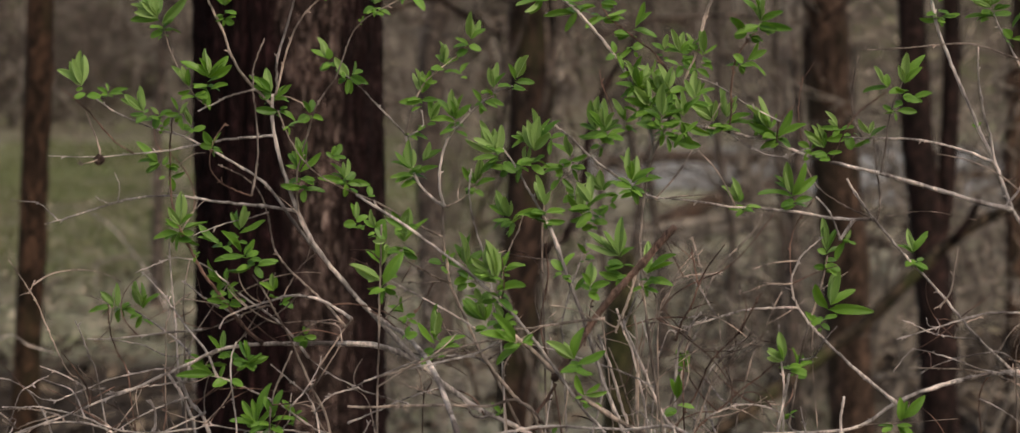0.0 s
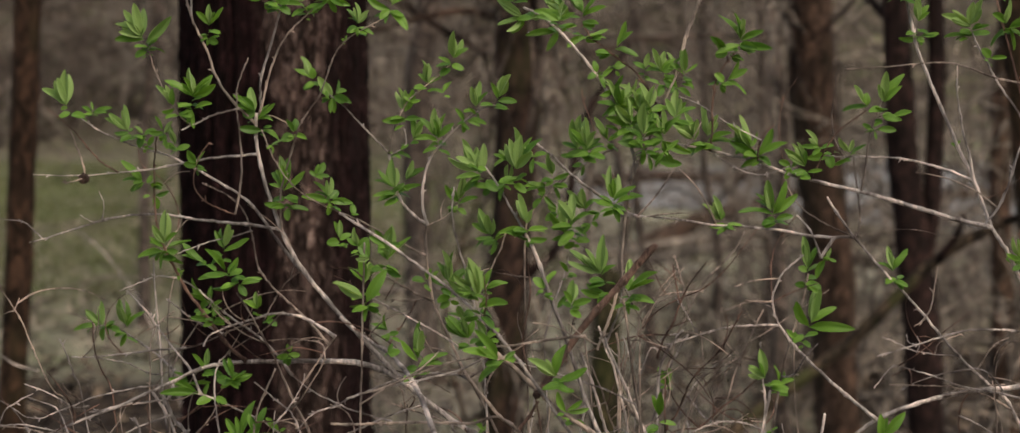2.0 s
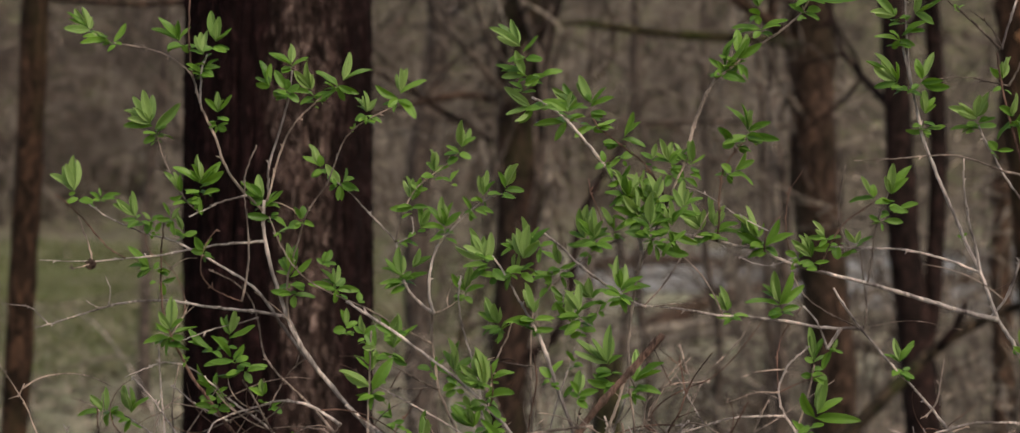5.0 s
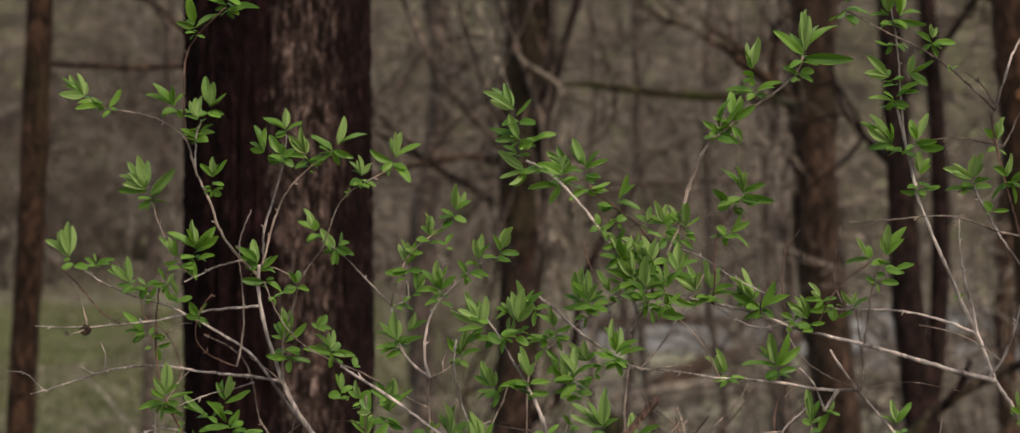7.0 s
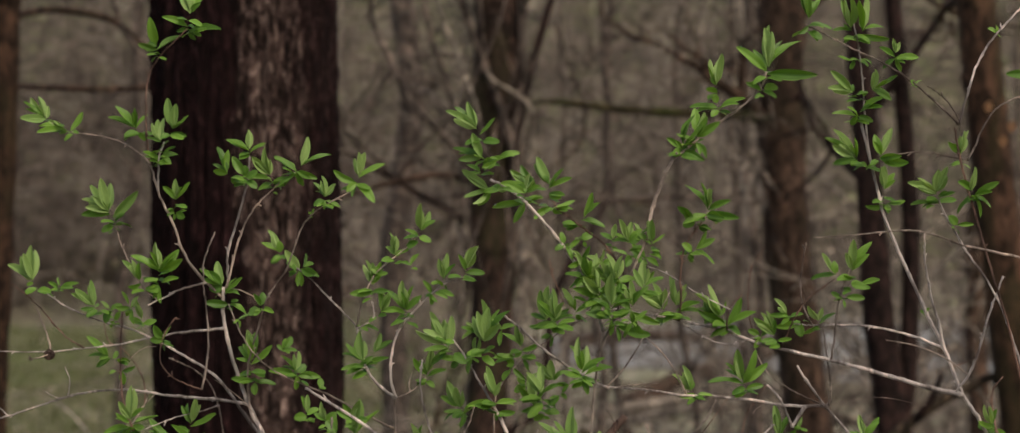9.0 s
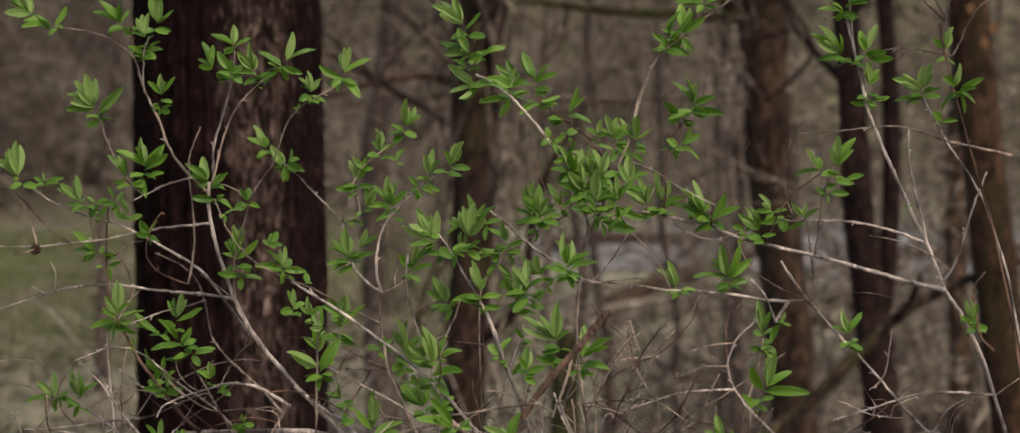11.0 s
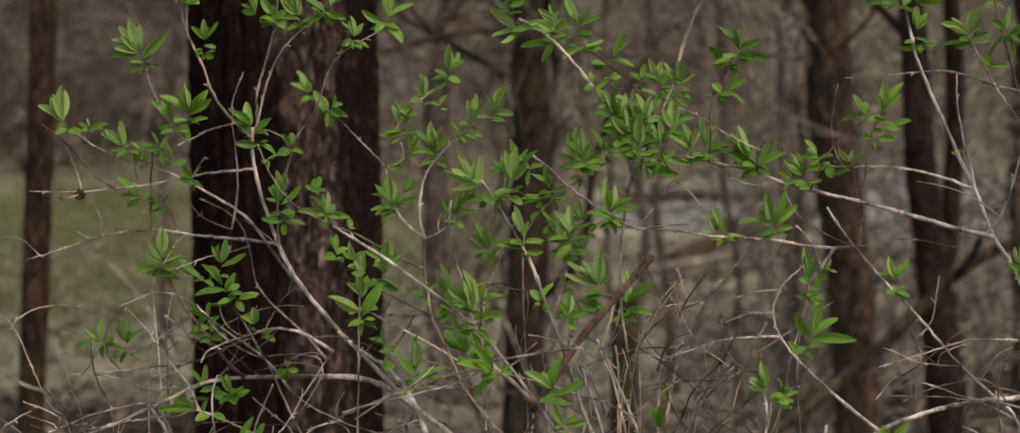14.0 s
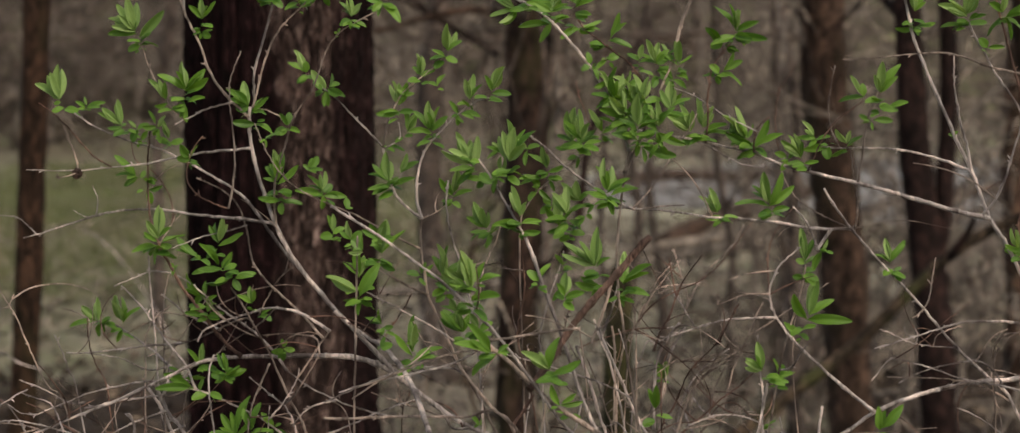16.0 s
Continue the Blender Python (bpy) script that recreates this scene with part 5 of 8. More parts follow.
s = stem(shrub_west, STEM_TAN, 1.3, 0.7, (-0.074, 2.310, -0.040), (-0.270, 2.364, 0.392), (-0.398, 2.392, 0.703), (-0.433, 2.413, 0.953), (-0.439, 2.420, 1.043), (-0.447, 2.420, 1.056), (-0.456, 2.420, 1.070), (-0.465, 2.420, 1.085))
s = stem(shrub_west, STEM_TAN, 0.9, 0.5, (-0.482, 2.315, 1.079), (-0.487, 2.324, 1.097), (-0.488, 2.330, 1.110), (-0.488, 2.330, 1.121))
s = stem(shrub_west, STEM_RED, 1.0, 0.5, (-0.390, 2.296, 1.070), (-0.391, 2.321, 1.086), (-0.396, 2.343, 1.098), (-0.400, 2.357, 1.110), (-0.400, 2.360, 1.123))
s = stem(shrub_west, STEM_PALE, 1.1, 0.7, (-0.372, 2.330, 1.120), (-0.400, 2.330, 1.116), (-0.425, 2.330, 1.113), (-0.444, 2.330, 1.108), (-0.457, 2.330, 1.106))
s = stem(shrub_west, STEM_PALE, 1.0, 0.7, (-0.353, 2.350, 1.083), (-0.396, 2.302, 1.069), (-0.417, 2.264, 1.072), (-0.450, 2.260, 1.063))
s = stem(shrub_west, STEM_PALE, 3.6, 1.8, (-0.049, 2.362, -0.040), (-0.179, 2.356, 0.393), (-0.273, 2.353, 0.709), (-0.325, 2.351, 0.964), (-0.352, 2.350, 1.068), (-0.368, 2.350, 1.093), (-0.378, 2.350, 1.113), (-0.388, 2.350, 1.132))
s = stem(shrub_west, STEM_PALE, 2.9, 1.5, (0.069, 2.404, -0.040), (-0.173, 2.402, 0.391), (-0.329, 2.401, 0.701), (-0.369, 2.400, 0.952), (-0.372, 2.400, 1.050), (-0.377, 2.400, 1.072), (-0.387, 2.400, 1.095), (-0.401, 2.400, 1.117))
s = stem(shrub_west, STEM_PALE, 1.9, 0.8, (-0.047, 2.428, -0.040), (-0.190, 2.341, 0.398), (-0.282, 2.296, 0.724), (-0.306, 2.262, 0.983), (-0.307, 2.250, 1.085), (-0.310, 2.250, 1.114), (-0.312, 2.250, 1.139), (-0.311, 2.250, 1.159), (-0.306, 2.250, 1.174))
sprig(s, (-0.296, 2.250, 1.150), (98, 24), (56, 12), (20, 24), (166, 14))
sprig(s, (-0.293, 2.250, 1.151), (117, 26), (117, 11), (31, 20), (-153, 15))
s = stem(shrub_west, STEM_TAN, 1.9, 0.9, (0.001, 2.391, -0.040), (-0.153, 2.317, 0.398), (-0.252, 2.279, 0.726), (-0.274, 2.250, 0.983), (-0.272, 2.240, 1.080), (-0.270, 2.240, 1.106), (-0.265, 2.240, 1.128), (-0.257, 2.240, 1.146), (-0.248, 2.240, 1.166))
sprig(s, (-0.269, 2.240, 1.088), (110, 29), (79, 38), (34, 24), (-167, 24), (-34, 12))
s = stem(shrub_west, STEM_TAN, 2.5, 1.0, (-0.061, 2.297, -0.040), (-0.125, 2.289, 0.400), (-0.171, 2.284, 0.730), (-0.199, 2.281, 0.988), (-0.216, 2.280, 1.086), (-0.231, 2.280, 1.120), (-0.245, 2.280, 1.152), (-0.256, 2.280, 1.177), (-0.269, 2.280, 1.201), (-0.281, 2.280, 1.223), (-0.292, 2.280, 1.240))
sprig(s, (-0.299, 2.280, 1.257), (124, 37), (116, 23), (62, 22), (-177, 32))
sprig(s, (-0.295, 2.280, 1.249), (17, 29), (-166, 24), (-42, 18))
s = stem(shrub_west, STEM_PALE, 2.3, 0.9, (-0.030, 2.422, -0.040), (-0.078, 2.372, 0.393), (-0.122, 2.346, 0.708), (-0.171, 2.327, 0.960), (-0.207, 2.320, 1.054), (-0.232, 2.320, 1.070), (-0.252, 2.320, 1.084), (-0.269, 2.320, 1.097), (-0.288, 2.320, 1.106), (-0.308, 2.320, 1.116), (-0.331, 2.320, 1.125), (-0.352, 2.320, 1.130), (-0.365, 2.320, 1.134))
sprig(s, (-0.326, 2.320, 1.123), (156, 50), (172, 52), (170, 31), (102, 16))
sprig(s, (-0.254, 2.320, 1.082), (125, 24), (-19, 15), (52, 11), (-113, 9))
s = stem(shrub_west, STEM_PALE, 1.1, 0.6, (-0.203, 2.280, 1.062), (-0.230, 2.285, 1.070), (-0.258, 2.291, 1.075), (-0.285, 2.296, 1.072), (-0.313, 2.299, 1.074), (-0.339, 2.300, 1.078), (-0.361, 2.300, 1.074))
sprig(s, (-0.289, 2.297, 1.068), (120, 40), (133, 33), (82, 56), (143, 17))
s = stem(shrub_west, STEM_TAN, 0.9, 0.5, (-0.349, 2.300, 1.078), (-0.330, 2.326, 1.097), (-0.320, 2.330, 1.114))
s = stem(shrub_west, STEM_TAN, 0.9, 0.5, (-0.354, 2.350, 1.071), (-0.354, 2.350, 1.104), (-0.347, 2.350, 1.128))
s = stem(shrub_west, STEM_RED, 0.9, 0.5, (-0.384, 2.412, 1.060), (-0.368, 2.391, 1.086), (-0.337, 2.380, 1.113), (-0.329, 2.380, 1.120))
s = stem(shrub_west, STEM_PALE, 0.9, 0.5, (-0.252, 2.260, 1.105), (-0.238, 2.260, 1.121), (-0.228, 2.260, 1.136), (-0.222, 2.260, 1.148), (-0.220, 2.260, 1.158))
s = stem(shrub_west, STEM_PALE, 1.1, 0.6, (-0.224, 2.284, 1.068), (-0.230, 2.291, 1.096), (-0.240, 2.296, 1.113), (-0.258, 2.299, 1.127), (-0.277, 2.300, 1.143))
s = stem(shrub_west, STEM_TAN, 1.0, 0.6, (-0.240, 2.296, 1.115), (-0.228, 2.272, 1.126), (-0.216, 2.252, 1.144), (-0.205, 2.242, 1.161), (-0.197, 2.240, 1.176))
s = stem(shrub_west, STEM_PALE, 1.0, 0.6, (-0.187, 2.300, 1.118), (-0.209, 2.287, 1.114), (-0.222, 2.280, 1.105), (-0.230, 2.280, 1.094))
s = stem(shrub_west, STEM_TAN, 0.9, 0.5, (-0.218, 2.320, 1.062), (-0.226, 2.316, 1.075), (-0.235, 2.311, 1.095), (-0.259, 2.310, 1.102))
s = stem(shrub_west, STEM_PALE, 1.1, 0.6, (-0.132, 2.300, 1.101), (-0.155, 2.300, 1.107), (-0.176, 2.300, 1.114), (-0.196, 2.300, 1.123), (-0.217, 2.300, 1.134), (-0.237, 2.300, 1.150))
s = stem(shrub_west, STEM_PALE, 0.8, 0.5, (-0.263, 2.292, 1.077), (-0.255, 2.269, 1.090), (-0.251, 2.260, 1.119))
s = stem(shrub_west, STEM_TAN, 0.9, 0.5, (-0.154, 2.150, 1.078), (-0.175, 2.288, 1.107), (-0.197, 2.300, 1.119))
s = stem(shrub_west, STEM_TAN, 2.2, 1.3, (0.154, 2.416, -0.040), (0.114, 2.271, 0.418), (0.075, 2.196, 0.794), (0.026, 2.140, 1.063), (-0.012, 2.120, 1.133), (-0.044, 2.120, 1.130), (-0.075, 2.120, 1.131), (-0.107, 2.120, 1.131), (-0.137, 2.120, 1.130), (-0.162, 2.120, 1.129), (-0.182, 2.120, 1.130))
s = stem(shrub_west, STEM_PALE, 1.1, 0.6, (-0.190, 2.220, 1.095), (-0.169, 2.220, 1.104), (-0.144, 2.220, 1.115), (-0.119, 2.220, 1.125), (-0.096, 2.220, 1.132))
s = stem(shrub_west, STEM_PALE, 1.0, 0.6, (-0.189, 2.240, 1.067), (-0.175, 2.240, 1.082), (-0.168, 2.240, 1.095))
s = stem(shrub_west, STEM_PALE, 1.4, 0.9, (-0.047, 2.300, 1.088), (-0.063, 2.278, 1.092), (-0.072, 2.260, 1.109), (-0.082, 2.260, 1.122))
s = stem(shrub_west, STEM_PALE, 1.4, 0.6, (-0.048, 2.180, 1.163), (-0.059, 2.185, 1.168), (-0.083, 2.194, 1.168), (-0.109, 2.205, 1.164), (-0.133, 2.213, 1.155), (-0.162, 2.219, 1.142), (-0.190, 2.220, 1.129))
sprig(s, (-0.101, 2.204, 1.167), (119, 38), (89, 53), (28, 35), (153, 12))
s = stem(shrub_west, STEM_TAN, 3.1, 1.7, (0.146, 2.345, -0.040), (0.098, 2.264, 0.405), (0.058, 2.222, 0.750), (0.025, 2.191, 1.014), (0.001, 2.180, 1.106), (-0.018, 2.180, 1.127), (-0.037, 2.180, 1.149), (-0.054, 2.180, 1.172))
sprig(s, (0.017, 2.182, 1.091), (68, 9), (-131, 7))
s = stem(shrub_west, STEM_TAN, 0.8, 0.5, (-0.118, 2.300, 1.115), (-0.120, 2.282, 1.136), (-0.127, 2.280, 1.146))
s = stem(shrub_west, STEM_TAN, 1.2, 0.6, (-0.056, 2.300, 1.094), (-0.085, 2.300, 1.104), (-0.108, 2.300, 1.112), (-0.128, 2.300, 1.119), (-0.149, 2.300, 1.126))
s = stem(shrub_west, STEM_RED, 1.0, 0.6, (0.066, 2.375, -0.040), (-0.037, 2.353, 0.399), (-0.103, 2.342, 0.728), (-0.119, 2.333, 0.987), (-0.119, 2.330, 1.083), (-0.118, 2.330, 1.100), (-0.117, 2.330, 1.114))
s = stem(shrub_west, STEM_TAN, 1.8, 0.9, (0.137, 2.350, -0.040), (-0.024, 2.252, 0.402), (-0.127, 2.201, 0.739), (-0.154, 2.163, 1.006), (-0.155, 2.150, 1.122), (-0.154, 2.150, 1.168), (-0.153, 2.150, 1.208), (-0.152, 2.150, 1.245), (-0.151, 2.150, 1.277), (-0.150, 2.150, 1.304))
sprig(s, (-0.146, 2.150, 1.240), (144, 43, 1), (66, 39), (-180, 19), (-18, 10), (-98, 14))
sprig(s, (-0.143, 2.150, 1.285), (129, 20), (99, 19), (169, 16, 1))
sprig(s, (-0.130, 2.150, 1.299), (146, 19), (18, 15), (66, 15, 1))
s = stem(shrub_west, STEM_TAN, 1.4, 0.8, (-0.089, 2.300, 1.229), (-0.104, 2.288, 1.237), (-0.119, 2.276, 1.247), (-0.132, 2.271, 1.255), (-0.143, 2.270, 1.262))
sprig(s, (-0.137, 2.270, 1.266), (104, 42), (78, 47, 1), (47, 42), (-20, 20), (-161, 21))
s = stem(shrub_west, STEM_TAN, 0.9, 0.5, (-0.095, 2.295, 1.231), (-0.118, 2.298, 1.229), (-0.135, 2.300, 1.230), (-0.145, 2.300, 1.226))
s = stem(shrub_west, STEM_RED, 0.9, 0.6, (-0.106, 2.297, 1.230), (-0.113, 2.287, 1.216), (-0.123, 2.277, 1.202), (-0.131, 2.271, 1.190), (-0.136, 2.270, 1.178))
sprig(s, (-0.133, 2.270, 1.197), (141, 23), (104, 22), (15, 10), (-122, 6))
s = stem(shrub_west, STEM_RED, 0.8, 0.5, (-0.152, 2.150, 1.270), (-0.165, 2.180, 1.275), (-0.185, 2.200, 1.274))
sprig(s, (-0.178, 2.200, 1.298), (107, 22), (90, 24, 1), (175, 13), (49, 15))
sprig(s, (-0.158, 2.180, 1.293), (124, 17), (101, 24, 1), (53, 16))
s = stem(shrub_west, STEM_RED, 0.8, 0.5, (-0.151, 2.150, 1.253), (-0.171, 2.193, 1.261), (-0.184, 2.200, 1.266))
s = stem(shrub_middle, STEM_PALE, 3.0, 1.2, (0.282, 2.278, -0.040), (0.251, 2.171, 0.393), (0.210, 2.116, 0.706), (0.138, 2.074, 0.967), (0.080, 2.060, 1.092), (0.043, 2.060, 1.140), (0.016, 2.060, 1.179), (-0.009, 2.060, 1.213), (-0.033, 2.060, 1.239), (-0.055, 2.060, 1.260), (-0.077, 2.060, 1.278), (-0.101, 2.060, 1.296), (-0.125, 2.060, 1.313), (-0.148, 2.060, 1.328), (-0.168, 2.060, 1.340))
sprig(s, (-0.036, 2.050, 1.248), (130, 42, 1), (100, 52, 1), (93, 45, 1), (16, 29))
sprig(s, (0.043, 2.060, 1.148), (105, 24), (37, 23), (13, 25))
s = stem(shrub_middle, STEM_TAN, 2.3, 1.4, (0.227, 2.260, -0.040), (0.165, 2.279, 0.396), (0.103, 2.290, 0.716), (0.024, 2.297, 0.982), (-0.031, 2.300, 1.109), (-0.055, 2.300, 1.153), (-0.069, 2.300, 1.184), (-0.080, 2.300, 1.208), (-0.088, 2.300, 1.228), (-0.092, 2.300, 1.250), (-0.095, 2.300, 1.275), (-0.096, 2.300, 1.295), (-0.095, 2.300, 1.309))
sprig(s, (-0.070, 2.300, 1.235), (112, 37), (98, 48, 1), (88, 45), (148, 32), (61, 35))
sprig(s, (-0.070, 2.300, 1.229), (-146, 12), (-30, 9))
sprig(s, (-0.097, 2.300, 1.248), (35, 18), (161, 14), (70, 16))
s = stem(shrub_middle, STEM_PALE, 1.6, 1.1, (-0.095, 2.300, 1.309), (-0.108, 2.300, 1.319), (-0.120, 2.300, 1.332), (-0.127, 2.300, 1.349), (-0.131, 2.300, 1.367), (-0.134, 2.300, 1.383))
sprig(s, (-0.125, 2.300, 1.340), (110, 30), (97, 39, 1), (131, 33), (-172, 25), (26, 27))
sprig(s, (-0.118, 2.300, 1.351), (73, 23), (71, 27, 1), (40, 27), (-156, 13))
s = stem(shrub_middle, STEM_PALE, 1.0, 0.6, (-0.134, 2.300, 1.383), (-0.146, 2.300, 1.397), (-0.161, 2.300, 1.412), (-0.175, 2.300, 1.427), (-0.191, 2.300, 1.442), (-0.206, 2.300, 1.456))
sprig(s, (-0.208, 2.300, 1.455), (138, 29), (119, 35, 1), (106, 18), (-172, 15))
sprig(s, (-0.194, 2.300, 1.442), (123, 26, 1), (66, 20), (33, 18), (-80, 16), (-15, 21), (-97, 16))
s = stem(shrub_middle, STEM_TAN, 1.1, 0.5, (-0.134, 2.300, 1.383), (-0.130, 2.300, 1.403), (-0.123, 2.300, 1.422), (-0.114, 2.300, 1.438), (-0.101, 2.300, 1.450), (-0.089, 2.300, 1.459), (-0.078, 2.300, 1.468), (-0.069, 2.300, 1.477))
sprig(s, (-0.117, 2.300, 1.418), (101, 35, 1), (93, 32, 1), (176, 20), (75, 33), (10, 16))
sprig(s, (-0.094, 2.300, 1.450), (116, 19), (96, 31, 1), (87, 28, 1), (48, 20))
sprig(s, (-0.069, 2.300, 1.474), (86, 36, 1), (66, 31, 1), (53, 26), (149, 16), (-6, 13))
sprig(s, (-0.077, 2.300, 1.446), (66, 16), (155, 11))
sprig(s, (-0.111, 2.300, 1.437), (12, 10), (133, 12))
s = stem(shrub_middle, STEM_PALE, 1.6, 0.7, (-0.093, 2.280, 1.310), (-0.098, 2.280, 1.328), (-0.098, 2.280, 1.349), (-0.094, 2.280, 1.369), (-0.087, 2.280, 1.385), (-0.077, 2.280, 1.396), (-0.067, 2.280, 1.407), (-0.055, 2.280, 1.418), (-0.040, 2.280, 1.429), (-0.023, 2.280, 1.435))
sprig(s, (-0.082, 2.280, 1.393), (114, 33), (94, 39, 1), (79, 34), (57, 28), (146, 18), (21, 9))
sprig(s, (-0.056, 2.280, 1.416), (119, 17), (-5, 24), (-81, 9))
sprig(s, (-0.044, 2.280, 1.427), (97, 27, 1), (85, 32, 1), (54, 25))
sprig(s, (-0.023, 2.280, 1.434), (103, 24), (72, 32, 1), (60, 37, 1), (13, 24))
s = stem(shrub_middle, STEM_TAN, 0.8, 0.5, (-0.093, 2.280, 1.310), (-0.080, 2.280, 1.316), (-0.070, 2.280, 1.323), (-0.062, 2.280, 1.331))
sprig(s, (-0.062, 2.280, 1.328), (119, 28), (79, 36, 1), (76, 22), (25, 24), (-144, 6))
s = stem(shrub_middle, STEM_PALE, 0.9, 0.6, (-0.134, 2.300, 1.381), (-0.117, 2.300, 1.392), (-0.117, 2.300, 1.409))
sprig(s, (-0.112, 2.300, 1.394), (81, 29), (59, 29, 1), (18, 26))
sprig(s, (-0.130, 2.300, 1.382), (145, 6), (0, 19), (32, 10))
s = stem(shrub_middle, STEM_PALE, 1.8, 0.9, (0.179, 2.234, -0.040), (0.070, 2.247, 0.403), (-0.002, 2.253, 0.744), (-0.027, 2.258, 1.019), (-0.034, 2.260, 1.156), (-0.043, 2.260, 1.220), (-0.052, 2.260, 1.261), (-0.060, 2.260, 1.287), (-0.065, 2.260, 1.307), (-0.067, 2.260, 1.324), (-0.067, 2.260, 1.339), (-0.065, 2.260, 1.351))
sprig(s, (-0.042, 2.050, 1.265), (135, 26, 1), (101, 31, 1), (71, 25, 1), (161, 15))
s = stem(shrub_middle, STEM_PALE, 3.4, 1.7, (0.191, 2.215, -0.040), (0.195, 2.183, 0.394), (0.181, 2.167, 0.710), (0.129, 2.154, 0.972), (0.087, 2.150, 1.096), (0.067, 2.150, 1.148), (0.054, 2.150, 1.189), (0.041, 2.150, 1.226), (0.030, 2.150, 1.256), (0.022, 2.150, 1.281), (0.013, 2.150, 1.303))
sprig(s, (0.010, 2.150, 1.313), (106, 41, 1), (107, 18), (75, 24, 1), (178, 29), (13, 20))
sprig(s, (0.011, 2.150, 1.306), (-101, 7), (4, 18), (163, 15))
sprig(s, (0.026, 2.150, 1.252), (119, 20), (70, 27), (145, 8))
s = stem(shrub_middle, STEM_PALE, 1.3, 0.8, (0.013, 2.150, 1.303), (0.005, 2.156, 1.317), (-0.005, 2.162, 1.334), (-0.015, 2.168, 1.351), (-0.024, 2.170, 1.366), (-0.032, 2.170, 1.377))
sprig(s, (-0.032, 2.220, 1.360), (122, 50, 1), (93, 38, 1), (148, 45, 1), (-180, 30))
sprig(s, (-0.026, 2.220, 1.353), (-146, 12), (169, 23))
sprig(s, (-0.003, 2.168, 1.363), (88, 53, 1), (100, 37, 1), (112, 34), (63, 50), (68, 34))
sprig(s, (-0.014, 2.169, 1.359), (73, 22, 1), (-105, 17), (23, 20))
sprig(s, (-0.009, 2.170, 1.385), (137, 13, 1), (-155, 16), (49, 15))
sprig(s, (-0.003, 2.150, 1.365), (99, 41, 1), (81, 45, 1), (58, 34, 1))
sprig(s, (-0.038, 2.150, 1.375), (120, 29, 1), (154, 26, 1), (85, 19, 1))
s = stem(shrub_middle, STEM_TAN, 1.5, 1.2, (0.096, 2.11, 1.264), (0.093, 2.11, 1.249), (0.087, 2.11, 1.230), (0.078, 2.11, 1.208), (0.077, 2.11, 1.203))
s = stem(shrub_middle, STEM_STUB, 3.1, 3.5, (0.017, 2.07, 1.165), (0.036, 2.10, 1.187), (0.058, 2.11, 1.219), (0.074, 2.11, 1.239), (0.087, 2.11, 1.254), (0.099, 2.11, 1.267), (0.116, 2.11, 1.287), (0.133, 2.11, 1.306))
sprig(s, (0.086, 2.160, 1.264), (143, 46, 1), (125, 39, 1), (93, 47, 1), (128, 24, 1), (73, 20))
sprig(s, (0.089, 2.160, 1.251), (171, 27), (-139, 12))
sprig(s, (0.040, 2.060, 1.176), (136, 41, 1), (121, 30, 1), (92, 38))
sprig(s, (0.037, 2.060, 1.179), (22, 31), (-162, 16))
sprig(s, (0.049, 2.050, 1.249), (112, 21), (84, 29, 1), (35, 21))
s = stem(shrub_middle, STEM_TAN, 1.4, 0.9, (0.064, 2.050, 1.225), (0.045, 2.053, 1.223), (0.020, 2.056, 1.219), (-0.008, 2.059, 1.215), (-0.036, 2.060, 1.212))
sprig(s, (-0.028, 2.060, 1.219), (119, 23, 1), (55, 15), (-160, 15))
s = stem(shrub_middle, STEM_RED, 1.7, 0.8, (0.202, 2.253, -0.040), (0.124, 2.227, 0.409), (0.067, 2.214, 0.763), (0.034, 2.203, 1.036), (0.018, 2.200, 1.145), (0.009, 2.200, 1.177), (0.005, 2.200, 1.200), (0.007, 2.200, 1.217), (0.011, 2.200, 1.235), (0.013, 2.200, 1.255), (0.009, 2.200, 1.280))
s = stem(shrub_middle, STEM_TAN, 0.8, 0.5, (0.012, 2.200, 1.264), (-0.009, 2.236, 1.263), (-0.022, 2.250, 1.264), (-0.032, 2.250, 1.265))
sprig(s, (-0.032, 2.080, 1.264), (77, 22), (34, 22))
s = stem(shrub_middle, STEM_TAN, 1.6, 0.8, (0.229, 2.314, -0.040), (0.095, 2.297, 0.409), (0.006, 2.289, 0.762), (-0.026, 2.282, 1.042), (-0.035, 2.280, 1.174), (-0.035, 2.280, 1.221), (-0.031, 2.280, 1.253), (-0.024, 2.280, 1.272), (-0.017, 2.280, 1.286), (-0.012, 2.280, 1.303))
sprig(s, (-0.022, 2.280, 1.294), (123, 38, 1), (106, 30, 1), (144, 31), (-175, 24), (-105, 13), (49, 15))
s = stem(shrub_middle, STEM_TAN, 1.8, 0.8, (0.118, 2.336, -0.040), (0.059, 2.308, 0.446), (0.021, 2.294, 0.895), (0.009, 2.284, 1.201), (0.008, 2.280, 1.299), (0.016, 2.280, 1.324), (0.032, 2.280, 1.343), (0.052, 2.280, 1.360), (0.074, 2.280, 1.375), (0.093, 2.280, 1.386), (0.107, 2.280, 1.392))
sprig(s, (0.037, 2.280, 1.355), (124, 30), (100, 31, 1), (24, 20))
sprig(s, (0.039, 2.280, 1.352), (-168, 32), (-68, 15), (171, 29))
sprig(s, (0.067, 2.280, 1.379), (102, 43, 1), (91, 45, 1), (136, 28), (173, 22))
sprig(s, (0.068, 2.280, 1.386), (28, 25), (80, 25, 1))
